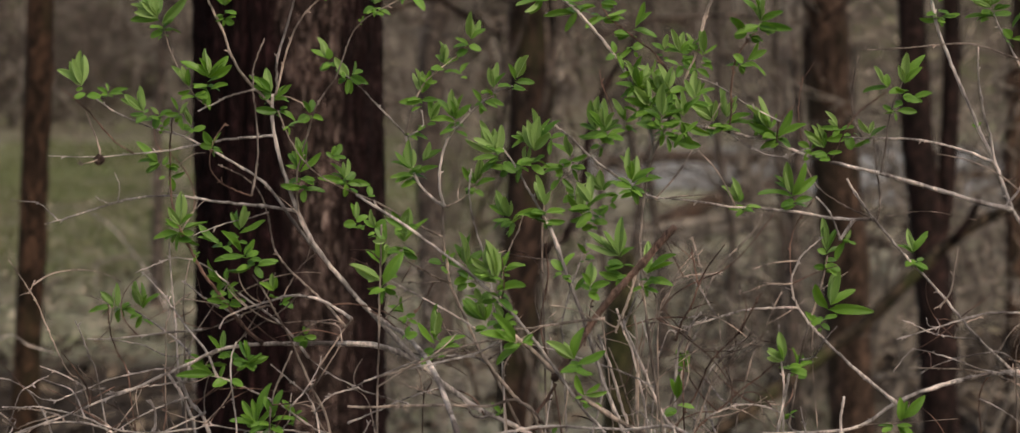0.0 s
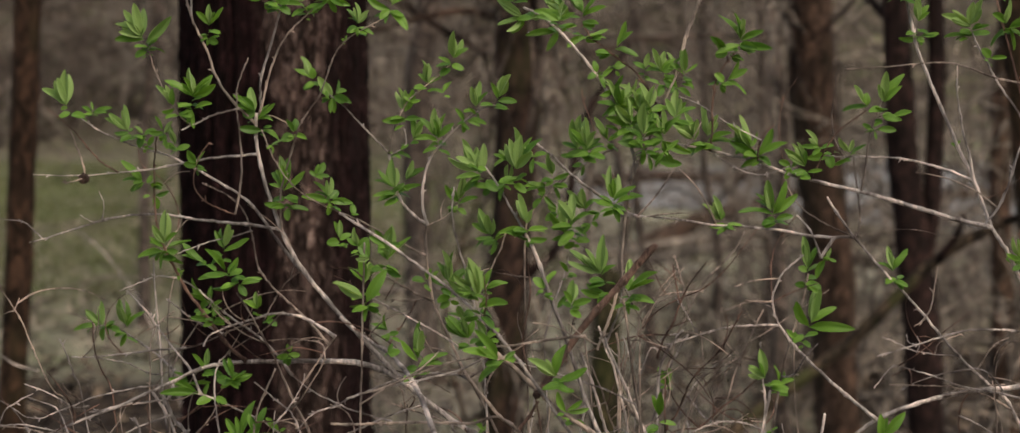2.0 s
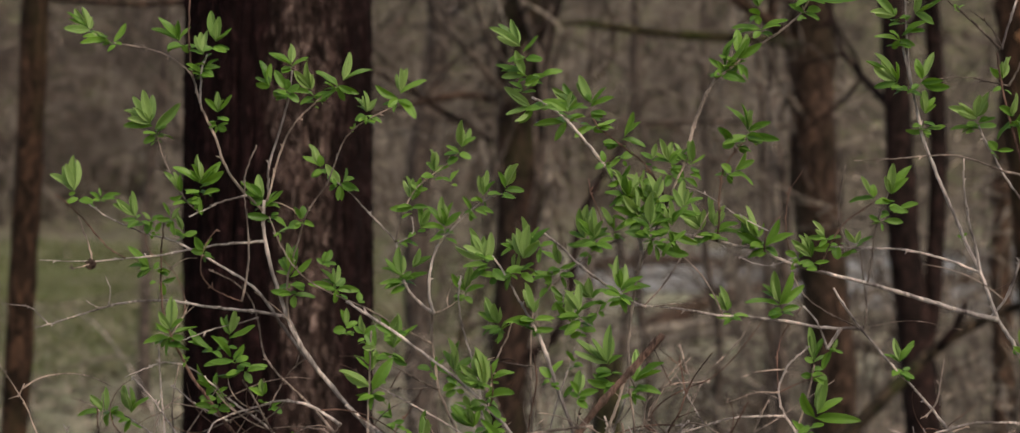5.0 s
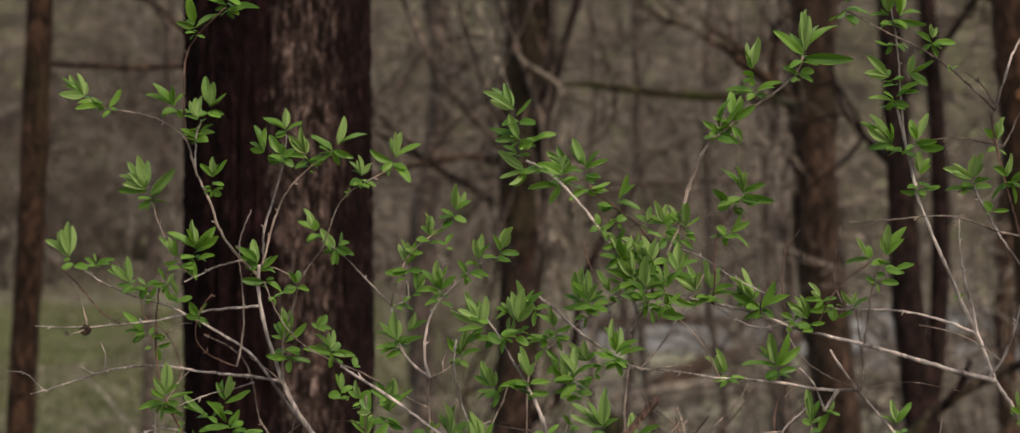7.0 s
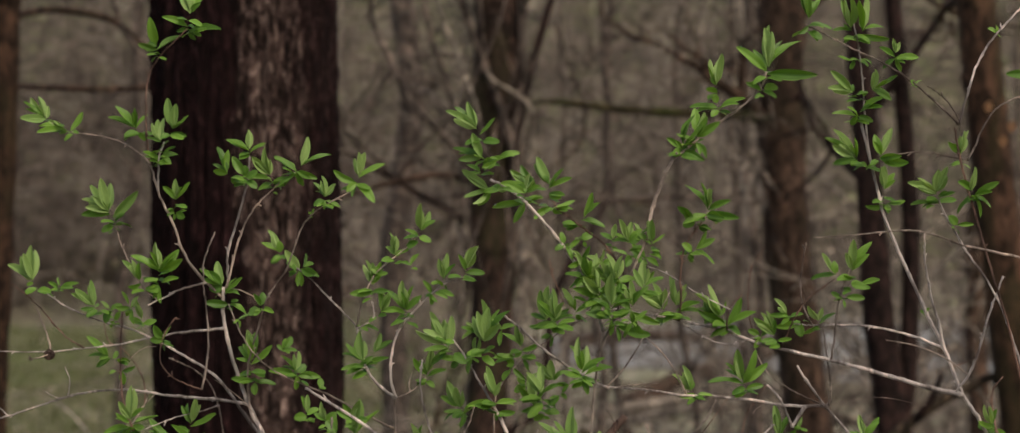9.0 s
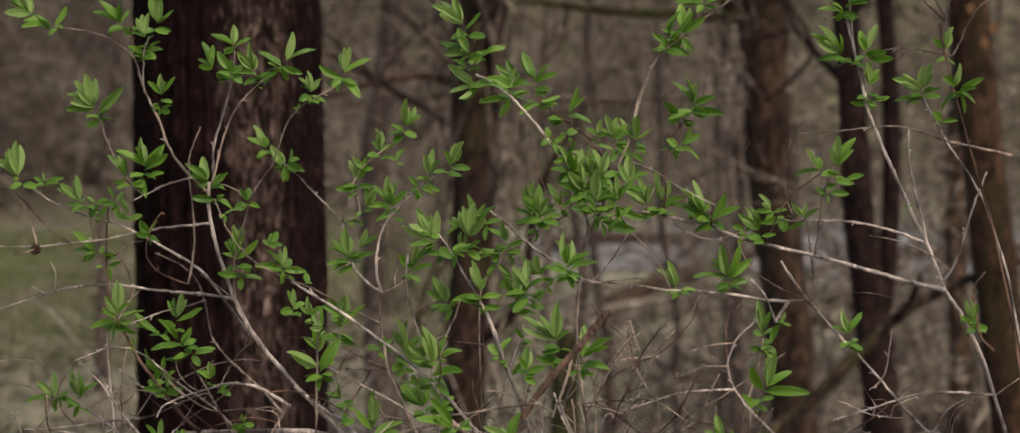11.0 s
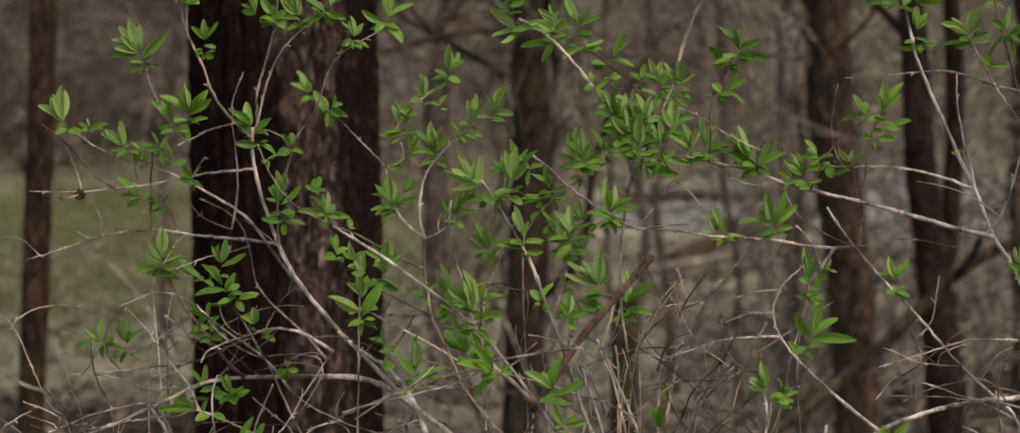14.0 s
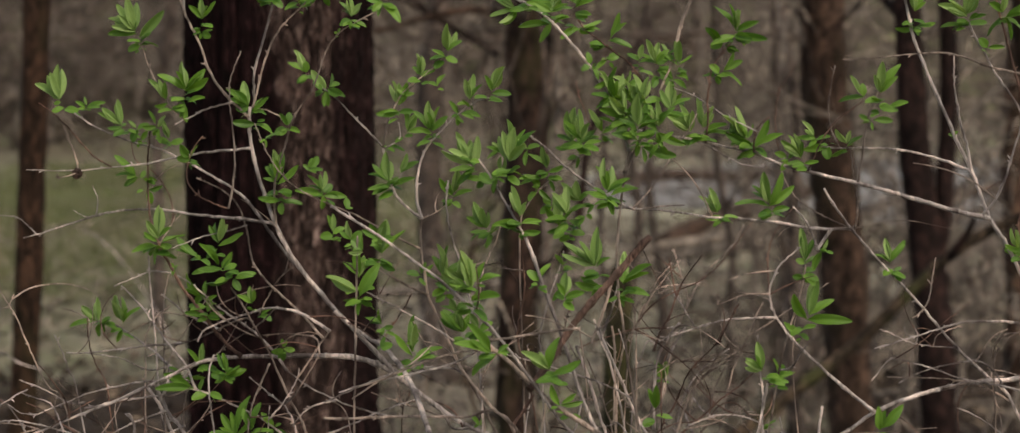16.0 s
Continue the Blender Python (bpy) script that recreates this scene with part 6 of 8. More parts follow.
sprig(s, (0.067, 2.280, 1.373), (-180, 10), (36, 14), (-83, 12))
sprig(s, (0.093, 2.280, 1.393), (118, 24), (118, 32, 1), (41, 23), (-31, 10))
sprig(s, (0.028, 2.280, 1.342), (-130, 18), (-49, 18), (124, 12))
sprig(s, (0.042, 2.280, 1.320), (135, 14), (56, 18, 1), (-166, 14))
s = stem(shrub_middle, STEM_PALE, 1.5, 1.1, (0.126, 2.280, 1.319), (0.115, 2.261, 1.324), (0.095, 2.233, 1.337), (0.070, 2.200, 1.355), (0.049, 2.176, 1.373), (0.033, 2.170, 1.389), (0.017, 2.170, 1.401))
sprig(s, (0.070, 2.222, 1.326), (134, 32, 1), (100, 28, 1), (73, 17))
sprig(s, (0.093, 2.150, 1.339), (95, 40, 1), (90, 27), (160, 22), (43, 30), (-68, 17))
sprig(s, (0.016, 2.170, 1.385), (132, 15, 1), (34, 14), (-102, 15))
s = stem(shrub_middle, STEM_PALE, 1.7, 1.3, (0.117, 2.200, 1.382), (0.110, 2.200, 1.407), (0.102, 2.200, 1.429), (0.091, 2.200, 1.448), (0.080, 2.200, 1.465), (0.066, 2.200, 1.483), (0.054, 2.200, 1.497), (0.041, 2.200, 1.511), (0.025, 2.200, 1.524), (0.006, 2.200, 1.534))
sprig(s, (0.041, 2.170, 1.510), (-174, 33), (-128, 20))
sprig(s, (0.015, 2.150, 1.523), (154, 42, 1), (-164, 35, 1), (-143, 26), (8, 10, 1))
sprig(s, (-0.004, 2.150, 1.538), (61, 19), (35, 32), (140, 17))
sprig(s, (-0.002, 2.130, 1.573), (142, 43, 1), (126, 40), (111, 38, 1), (47, 23))
sprig(s, (0.004, 2.130, 1.551), (120, 31, 1), (165, 34), (177, 28, 1))
sprig(s, (0.012, 2.130, 1.551), (23, 24), (37, 14), (-156, 15))
sprig(s, (0.104, 2.200, 1.426), (111, 36, 1), (80, 34, 1), (104, 28))
sprig(s, (0.109, 2.200, 1.434), (177, 31), (-162, 22))
sprig(s, (0.101, 2.200, 1.410), (154, 15), (56, 17), (-6, 18))
sprig(s, (0.081, 2.200, 1.468), (-163, 11), (-63, 15), (105, 13))
sprig(s, (0.097, 2.200, 1.451), (130, 15, 1), (57, 18), (-160, 14))
sprig(s, (0.039, 2.100, 1.517), (142, 20), (74, 22, 1), (27, 21))
sprig(s, (0.104, 2.200, 1.437), (121, 19, 1), (51, 15, 1), (-158, 17))
s = stem(shrub_middle, STEM_TAN, 2.4, 1.2, (0.215, 2.303, -0.040), (0.198, 2.252, 0.391), (0.178, 2.226, 0.701), (0.148, 2.207, 0.967), (0.126, 2.200, 1.107), (0.116, 2.200, 1.169), (0.109, 2.200, 1.219), (0.105, 2.200, 1.262), (0.106, 2.200, 1.305), (0.111, 2.200, 1.345), (0.117, 2.200, 1.382))
sprig(s, (0.072, 2.200, 1.318), (49, 15), (-13, 9), (-127, 11))
sprig(s, (0.106, 2.160, 1.245), (54, 42), (82, 40, 1), (84, 25))
sprig(s, (0.109, 2.160, 1.248), (0, 23), (-90, 15))
s = stem(shrub_middle, STEM_RED, 1.2, 0.7, (0.143, 2.220, 1.426), (0.140, 2.220, 1.436), (0.135, 2.220, 1.447), (0.127, 2.220, 1.459), (0.117, 2.220, 1.471), (0.102, 2.220, 1.482), (0.088, 2.220, 1.493), (0.074, 2.220, 1.504), (0.065, 2.220, 1.518))
sprig(s, (0.063, 2.150, 1.519), (110, 37, 1), (37, 26), (101, 18))
sprig(s, (0.057, 2.150, 1.516), (140, 41, 1), (159, 43), (125, 36))
sprig(s, (0.070, 2.220, 1.504), (-155, 23), (12, 22), (-37, 11), (158, 16))
sprig(s, (0.093, 2.220, 1.488), (60, 36), (3, 28), (-155, 12))
sprig(s, (0.096, 2.220, 1.474), (-133, 16), (21, 13), (-58, 10))
sprig(s, (0.118, 2.220, 1.445), (146, 20, 1), (90, 18, 1), (36, 14))
sprig(s, (0.128, 2.220, 1.469), (127, 16), (81, 20, 1), (22, 14))
s = stem(shrub_middle, STEM_TAN, 1.7, 1.0, (0.113, 2.200, 1.362), (0.126, 2.207, 1.389), (0.136, 2.213, 1.411), (0.144, 2.217, 1.430), (0.151, 2.220, 1.447), (0.158, 2.220, 1.462), (0.163, 2.220, 1.476))
sprig(s, (0.146, 2.220, 1.462), (112, 34, 1), (135, 25), (86, 28, 1), (65, 23))
sprig(s, (0.149, 2.220, 1.455), (160, 22), (-132, 12), (-10, 11))
sprig(s, (0.166, 2.220, 1.462), (88, 31, 1), (121, 23), (39, 21), (-41, 15))
sprig(s, (0.120, 2.213, 1.420), (100, 33, 1), (85, 28, 1), (45, 18))
sprig(s, (0.128, 2.180, 1.388), (-20, 34), (-73, 16))
sprig(s, (0.123, 2.180, 1.398), (133, 24), (86, 43, 1), (71, 32), (38, 28))
sprig(s, (0.134, 2.215, 1.422), (111, 19, 1), (41, 17), (-11, 17))
sprig(s, (0.157, 2.220, 1.476), (117, 15, 1), (37, 16), (-146, 12))
sprig(s, (0.114, 2.200, 1.410), (124, 34, 1), (96, 38, 1), (150, 30), (58, 30), (12, 20))
sprig(s, (0.130, 2.205, 1.424), (104, 36, 1), (80, 33, 1), (140, 28), (30, 26), (-20, 18))
sprig(s, (0.143, 2.190, 1.400), (92, 34, 1), (62, 32), (128, 30), (-24, 32), (-70, 14))
sprig(s, (0.098, 2.200, 1.333), (110, 38, 1), (88, 32, 1), (34, 32), (160, 24), (-10, 16))
sprig(s, (0.056, 2.200, 1.312), (118, 34, 1), (92, 36, 1), (60, 24), (168, 22), (-14, 15))
sprig(s, (0.072, 2.195, 1.386), (132, 34), (100, 40, 1), (74, 26, 1), (176, 24), (20, 18))
sprig(s, (0.156, 2.210, 1.418), (84, 34, 1), (110, 26, 1), (44, 28), (-6, 20))
sprig(s, (0.126, 2.190, 1.392), (156, 26), (112, 28, 1), (38, 22), (-98, 14))
s = stem(shrub_middle, STEM_TAN, 2.0, 1.5, (0.162, 2.220, 1.471), (0.166, 2.226, 1.489), (0.171, 2.232, 1.508), (0.178, 2.237, 1.525), (0.184, 2.240, 1.540), (0.191, 2.240, 1.551), (0.196, 2.240, 1.560))
s = stem(shrub_middle, STEM_TAN, 1.5, 1.0, (0.192, 2.240, 1.553), (0.208, 2.245, 1.565), (0.224, 2.249, 1.579), (0.240, 2.253, 1.591), (0.258, 2.257, 1.602), (0.275, 2.260, 1.616), (0.285, 2.260, 1.628), (0.290, 2.260, 1.642))
sprig(s, (0.201, 2.244, 1.560), (134, 21), (83, 38), (46, 35), (-23, 20), (-161, 10))
sprig(s, (0.215, 2.247, 1.568), (153, 21), (89, 38), (73, 34, 1), (43, 31), (-40, 19), (-154, 19))
sprig(s, (0.240, 2.256, 1.602), (159, 30), (21, 29), (110, 18))
sprig(s, (0.239, 2.257, 1.618), (115, 31), (110, 19), (88, 43, 1), (83, 41, 1))
sprig(s, (0.284, 2.260, 1.621), (150, 19), (-20, 16), (21, 18))
sprig(s, (0.289, 2.260, 1.637), (131, 42), (89, 51, 1), (80, 53, 1), (57, 51), (-1, 47))
s = stem(shrub_middle, STEM_RED, 0.7, 0.5, (0.045, 2.050, 1.200), (0.055, 2.157, 1.227), (0.062, 2.220, 1.229), (0.053, 2.260, 1.247))
sprig(s, (0.051, 2.238, 1.242), (-129, 16), (29, 10))
s = stem(shrub_middle, STEM_PALE, 1.3, 0.7, (0.132, 2.211, -0.040), (0.081, 2.245, 0.418), (0.046, 2.262, 0.794), (0.033, 2.275, 1.072), (0.029, 2.280, 1.167), (0.027, 2.280, 1.185), (0.032, 2.280, 1.207), (0.040, 2.280, 1.234), (0.048, 2.280, 1.256), (0.053, 2.280, 1.276))
sprig(s, (0.052, 2.280, 1.298), (127, 31), (103, 31, 1), (153, 21), (68, 23), (-167, 15))
sprig(s, (0.052, 2.280, 1.257), (113, 18), (8, 10), (68, 9))
sprig(s, (0.059, 2.280, 1.291), (66, 16), (18, 16), (-152, 11))
s = stem(shrub_middle, STEM_RED, 0.7, 0.5, (0.082, 2.300, 1.403), (0.076, 2.300, 1.420), (0.069, 2.300, 1.437), (0.067, 2.300, 1.451))
s = stem(shrub_middle, STEM_PALE, 2.6, 1.3, (0.120, 2.209, -0.040), (0.157, 2.214, 0.398), (0.175, 2.217, 0.724), (0.163, 2.219, 0.980), (0.145, 2.220, 1.075), (0.130, 2.220, 1.103), (0.119, 2.220, 1.127), (0.108, 2.220, 1.154), (0.095, 2.220, 1.183), (0.087, 2.220, 1.206))
s = stem(shrub_middle, STEM_PALE, 2.6, 1.4, (0.203, 2.198, -0.040), (0.149, 2.228, 0.399), (0.113, 2.244, 0.728), (0.100, 2.256, 0.987), (0.096, 2.260, 1.082), (0.091, 2.260, 1.100), (0.085, 2.260, 1.121), (0.077, 2.260, 1.148), (0.065, 2.260, 1.180))
s = stem(shrub_middle, STEM_TAN, 2.4, 1.1, (0.066, 2.313, -0.040), (0.093, 2.277, 0.398), (0.109, 2.259, 0.726), (0.109, 2.245, 0.984), (0.105, 2.240, 1.084), (0.103, 2.240, 1.114), (0.104, 2.240, 1.146), (0.104, 2.240, 1.178), (0.101, 2.240, 1.203))
s = stem(shrub_middle, STEM_TAN, 1.8, 0.8, (0.087, 2.252, -0.040), (0.114, 2.276, 0.397), (0.127, 2.288, 0.722), (0.117, 2.297, 0.979), (0.105, 2.300, 1.078), (0.097, 2.300, 1.106), (0.089, 2.300, 1.133), (0.077, 2.300, 1.161))
s = stem(shrub_middle, STEM_TAN, 3.3, 1.4, (0.203, 2.279, -0.040), (0.212, 2.280, 0.394), (0.209, 2.280, 0.709), (0.183, 2.280, 0.963), (0.159, 2.280, 1.059), (0.143, 2.280, 1.083), (0.124, 2.280, 1.109), (0.106, 2.280, 1.136))
s = stem(shrub_middle, STEM_TAN, 4.1, 2.2, (0.196, 2.330, -0.040), (0.212, 2.207, 0.401), (0.205, 2.144, 0.736), (0.157, 2.096, 0.998), (0.115, 2.080, 1.098), (0.087, 2.080, 1.118), (0.062, 2.080, 1.134), (0.039, 2.080, 1.149), (0.022, 2.080, 1.165), (0.006, 2.080, 1.181), (-0.012, 2.080, 1.198), (-0.031, 2.080, 1.211))
sprig(s, (-0.018, 2.050, 1.202), (125, 37), (143, 31))
sprig(s, (-0.012, 2.050, 1.202), (-152, 33), (39, 12))
s = stem(shrub_middle, STEM_TAN, 1.0, 0.6, (0.093, 2.300, 1.121), (0.078, 2.264, 1.123), (0.060, 2.229, 1.138), (0.042, 2.206, 1.156), (0.027, 2.200, 1.165))
s = stem(shrub_middle, STEM_PALE, 1.0, 0.6, (0.120, 2.200, 1.135), (0.095, 2.210, 1.146), (0.074, 2.218, 1.153), (0.054, 2.226, 1.158), (0.034, 2.234, 1.164), (0.013, 2.239, 1.169), (-0.011, 2.240, 1.175), (-0.032, 2.240, 1.179))
s = stem(shrub_middle, STEM_PALE, 2.3, 1.2, (0.266, 2.272, -0.040), (0.258, 2.148, 0.413), (0.238, 2.084, 0.776), (0.188, 2.037, 1.043), (0.138, 2.020, 1.123), (0.083, 2.020, 1.126), (0.039, 2.020, 1.128), (0.007, 2.020, 1.129), (-0.019, 2.020, 1.125), (-0.048, 2.020, 1.119), (-0.078, 2.020, 1.110))
s = stem(shrub_middle, STEM_TAN, 1.3, 0.6, (0.181, 2.261, -0.040), (0.096, 2.256, 0.398), (0.042, 2.253, 0.724), (0.028, 2.251, 0.983), (0.029, 2.250, 1.085), (0.032, 2.250, 1.111), (0.035, 2.250, 1.128))
s = stem(shrub_middle, STEM_PALE, 1.6, 0.7, (0.257, 2.216, -0.040), (0.113, 2.228, 0.398), (0.022, 2.234, 0.726), (0.006, 2.238, 0.982), (0.011, 2.240, 1.080), (0.015, 2.240, 1.113), (0.018, 2.240, 1.143))
s = stem(shrub_middle, STEM_PALE, 2.2, 1.1, (0.207, 2.269, -0.040), (0.114, 2.284, 0.396), (0.057, 2.292, 0.717), (0.052, 2.298, 0.972), (0.060, 2.300, 1.069), (0.067, 2.300, 1.093), (0.073, 2.300, 1.126))
sprig(s, (0.060, 2.300, 1.101), (-170, 12), (-11, 10))
s = stem(shrub_middle, STEM_RED, 2.2, 1.3, (0.005, 2.180, 1.103), (0.001, 2.188, 1.111), (0.011, 2.198, 1.123), (0.021, 2.200, 1.139))
s = stem(shrub_middle, STEM_RED, 1.3, 0.7, (0.087, 2.227, -0.040), (0.128, 2.234, 0.398), (0.153, 2.237, 0.726), (0.156, 2.239, 0.986), (0.152, 2.240, 1.090), (0.151, 2.240, 1.126), (0.151, 2.240, 1.156))
sprig(s, (0.145, 2.240, 1.108), (108, 33), (90, 35), (4, 18))
s = stem(shrub_middle, STEM_PALE, 0.9, 0.5, (0.126, 2.080, 1.089), (0.107, 2.170, 1.113), (0.098, 2.300, 1.089), (0.087, 2.300, 1.088))
s = stem(shrub_middle, STEM_TAN, 1.2, 0.7, (-0.014, 2.080, 1.200), (-0.039, 2.072, 1.202), (-0.064, 2.064, 1.198), (-0.090, 2.056, 1.190), (-0.118, 2.051, 1.179), (-0.149, 2.050, 1.160))
sprig(s, (-0.052, 2.067, 1.237), (142, 17), (41, 16), (4, 17), (107, 17, 1))
s = stem(shrub_middle, STEM_PALE, 1.2, 0.7, (-0.023, 2.080, 1.206), (-0.053, 2.069, 1.191), (-0.088, 2.059, 1.183), (-0.125, 2.052, 1.176), (-0.161, 2.050, 1.166))
sprig(s, (-0.122, 2.050, 1.208), (68, 11), (23, 11))
s = stem(shrub_middle, STEM_PALE, 1.2, 0.7, (-0.036, 2.280, 1.172), (-0.054, 2.276, 1.179), (-0.072, 2.271, 1.192), (-0.096, 2.265, 1.207), (-0.121, 2.261, 1.221), (-0.141, 2.260, 1.232), (-0.156, 2.260, 1.240))
sprig(s, (-0.156, 2.260, 1.240), (94, 47), (114, 33), (84, 34, 1))
sprig(s, (-0.049, 2.277, 1.184), (135, 38), (117, 38), (98, 38, 1), (83, 27))
s = stem(shrub_middle, STEM_TAN, 0.9, 0.5, (-0.050, 2.180, 1.165), (-0.068, 2.232, 1.182), (-0.093, 2.280, 1.183), (-0.113, 2.280, 1.191))
s = stem(shrub_middle, STEM_TAN, 1.5, 0.7, (0.274, 2.306, -0.040), (0.175, 2.273, 0.413), (0.108, 2.257, 0.779), (0.083, 2.244, 1.051), (0.075, 2.240, 1.149), (0.071, 2.240, 1.176), (0.068, 2.240, 1.203))
s = stem(shrub_middle, STEM_PALE, 1.6, 1.0, (0.066, 2.227, -0.040), (0.109, 2.234, 0.413), (0.130, 2.237, 0.779), (0.118, 2.239, 1.053), (0.102, 2.240, 1.155), (0.092, 2.240, 1.181), (0.086, 2.240, 1.200), (0.083, 2.240, 1.210))
s = stem(shrub_middle, STEM_PALE, 1.3, 0.8, (0.090, 2.240, 1.188), (0.094, 2.219, 1.206), (0.101, 2.200, 1.228), (0.105, 2.200, 1.248))
s = stem(shrub_middle, STEM_PALE, 0.8, 0.5, (0.115, 2.200, 1.173), (0.112, 2.251, 1.188), (0.109, 2.260, 1.197))
s = stem(shrub_middle, STEM_PALE, 0.8, 0.5, (0.105, 2.240, 1.176), (0.099, 2.260, 1.180), (0.096, 2.260, 1.184))
s = stem(shrub_middle, STEM_TAN, 1.2, 0.6, (0.070, 2.312, -0.040), (0.102, 2.306, 0.419), (0.122, 2.303, 0.798), (0.128, 2.301, 1.079), (0.129, 2.300, 1.182), (0.131, 2.300, 1.202), (0.137, 2.300, 1.216), (0.150, 2.300, 1.228), (0.170, 2.300, 1.236), (0.196, 2.300, 1.240))
s = stem(shrub_middle, STEM_TAN, 1.3, 0.6, (0.090, 2.189, -0.040), (0.097, 2.253, 0.416), (0.105, 2.287, 0.790), (0.115, 2.311, 1.069), (0.124, 2.320, 1.175), (0.136, 2.320, 1.204), (0.146, 2.320, 1.224), (0.159, 2.320, 1.242), (0.177, 2.320, 1.262))
s = stem(shrub_middle, STEM_PALE, 1.4, 0.7, (0.303, 2.251, -0.040), (0.194, 2.295, 0.421), (0.129, 2.317, 0.806), (0.125, 2.334, 1.083), (0.139, 2.340, 1.166), (0.152, 2.340, 1.172), (0.168, 2.340, 1.179), (0.183, 2.340, 1.188))
s = stem(shrub_middle, STEM_PALE, 0.8, 0.5, (0.169, 2.340, 1.178), (0.156, 2.340, 1.178), (0.154, 2.340, 1.183), (0.161, 2.340, 1.187), (0.172, 2.340, 1.188))
s = stem(shrub_middle, STEM_TAN, 0.8, 0.6, (0.185, 2.330, 1.202), (0.171, 2.420, 1.230), (0.159, 2.450, 1.237), (0.151, 2.450, 1.241))
s = stem(shrub_east, STEM_PALE, 4.6, 1.4, (0.547, 2.268, -0.040), (0.595, 2.284, 0.411), (0.612, 2.292, 0.772), (0.580, 2.298, 1.058), (0.546, 2.300, 1.201), (0.524, 2.300, 1.259), (0.508, 2.300, 1.288), (0.496, 2.300, 1.307), (0.488, 2.300, 1.327), (0.481, 2.300, 1.346), (0.473, 2.300, 1.364), (0.463, 2.300, 1.383), (0.453, 2.300, 1.406), (0.442, 2.300, 1.431), (0.431, 2.300, 1.456), (0.422, 2.300, 1.478), (0.415, 2.300, 1.496), (0.411, 2.300, 1.513), (0.407, 2.300, 1.530), (0.403, 2.300, 1.548), (0.398, 2.300, 1.568), (0.393, 2.300, 1.591))
sprig(s, (0.396, 2.300, 1.546), (129, 49, 1), (143, 50), (148, 40, 1), (110, 30), (172, 32), (-177, 14))
sprig(s, (0.416, 2.300, 1.512), (98, 32, 1), (89, 33, 1), (71, 28))
sprig(s, (0.416, 2.300, 1.503), (176, 19), (9, 22), (-54, 8))
sprig(s, (0.458, 2.300, 1.391), (145, 6), (70, 6))
sprig(s, (0.388, 2.300, 1.595), (166, 26), (35, 32), (-13, 16), (-123, 9))
sprig(s, (0.522, 2.300, 1.267), (143, 11), (69, 13))
s = stem(shrub_east, STEM_PALE, 1.2, 0.8, (0.404, 2.300, 1.542), (0.398, 2.300, 1.582), (0.396, 2.300, 1.619), (0.393, 2.300, 1.650), (0.390, 2.300, 1.674), (0.386, 2.300, 1.694))
sprig(s, (0.391, 2.300, 1.656), (176, 24), (-20, 12), (-129, 13))
sprig(s, (0.391, 2.300, 1.615), (136, 42, 1), (160, 35, 1), (126, 23, 1), (114, 16))
sprig(s, (0.401, 2.300, 1.623), (72, 23, 1), (22, 32), (-19, 25))
sprig(s, (0.387, 2.300, 1.679), (110, 41, 1), (98, 42, 1), (151, 24))
sprig(s, (0.390, 2.300, 1.677), (35, 29), (5, 33), (86, 41), (79, 45, 1))
s = stem(shrub_east, STEM_PALE, 2.7, 0.9, (0.496, 2.300, 1.306), (0.463, 2.300, 1.313), (0.434, 2.300, 1.322), (0.406, 2.300, 1.330), (0.379, 2.300, 1.338), (0.352, 2.300, 1.345), (0.326, 2.300, 1.351), (0.304, 2.300, 1.356), (0.283, 2.300, 1.362), (0.265, 2.300, 1.369), (0.251, 2.300, 1.375), (0.235, 2.300, 1.379), (0.217, 2.300, 1.383), (0.199, 2.300, 1.387), (0.175, 2.300, 1.392), (0.151, 2.300, 1.396), (0.130, 2.300, 1.400))
sprig(s, (0.191, 2.300, 1.389), (140, 42, 1), (115, 41, 1), (103, 33, 1), (137, 35, 1))
sprig(s, (0.145, 2.180, 1.392), (38, 18), (-53, 16), (-130, 17))
sprig(s, (0.235, 2.300, 1.387), (135, 19), (108, 23, 1), (45, 14))
s = stem(shrub_east, STEM_PALE, 0.8, 0.5, (0.200, 2.300, 1.387), (0.216, 2.294, 1.376), (0.234, 2.287, 1.366), (0.252, 2.281, 1.362), (0.265, 2.280, 1.365), (0.281, 2.280, 1.371))
s = stem(shrub_east, STEM_RED, 1.2, 0.7, (0.201, 2.300, 1.386), (0.203, 2.294, 1.407), (0.202, 2.289, 1.427), (0.203, 2.284, 1.445), (0.205, 2.281, 1.460), (0.211, 2.280, 1.472), (0.219, 2.280, 1.482), (0.227, 2.280, 1.492))
sprig(s, (0.198, 2.298, 1.392), (102, 40, 1), (71, 34, 1), (25, 28), (-168, 26))
sprig(s, (0.229, 2.280, 1.494), (113, 40), (88, 30, 1), (77, 29, 1), (36, 29), (-1, 30), (-175, 24))
sprig(s, (0.222, 2.280, 1.484), (136, 33), (176, 18), (-28, 11))
sprig(s, (0.212, 2.281, 1.457), (54, 28), (31, 29), (-15, 28), (129, 13), (-89, 10))
s = stem(shrub_east, STEM_PALE, 0.7, 0.5, (0.251, 2.270, 1.399), (0.223, 2.295, 1.413), (0.206, 2.320, 1.425), (0.192, 2.336, 1.434), (0.170, 2.340, 1.443))
sprig(s, (0.170, 2.340, 1.426), (10, 13), (52, 13))
sprig(s, (0.169, 2.340, 1.450), (132, 19), (-24, 17), (-98, 14))
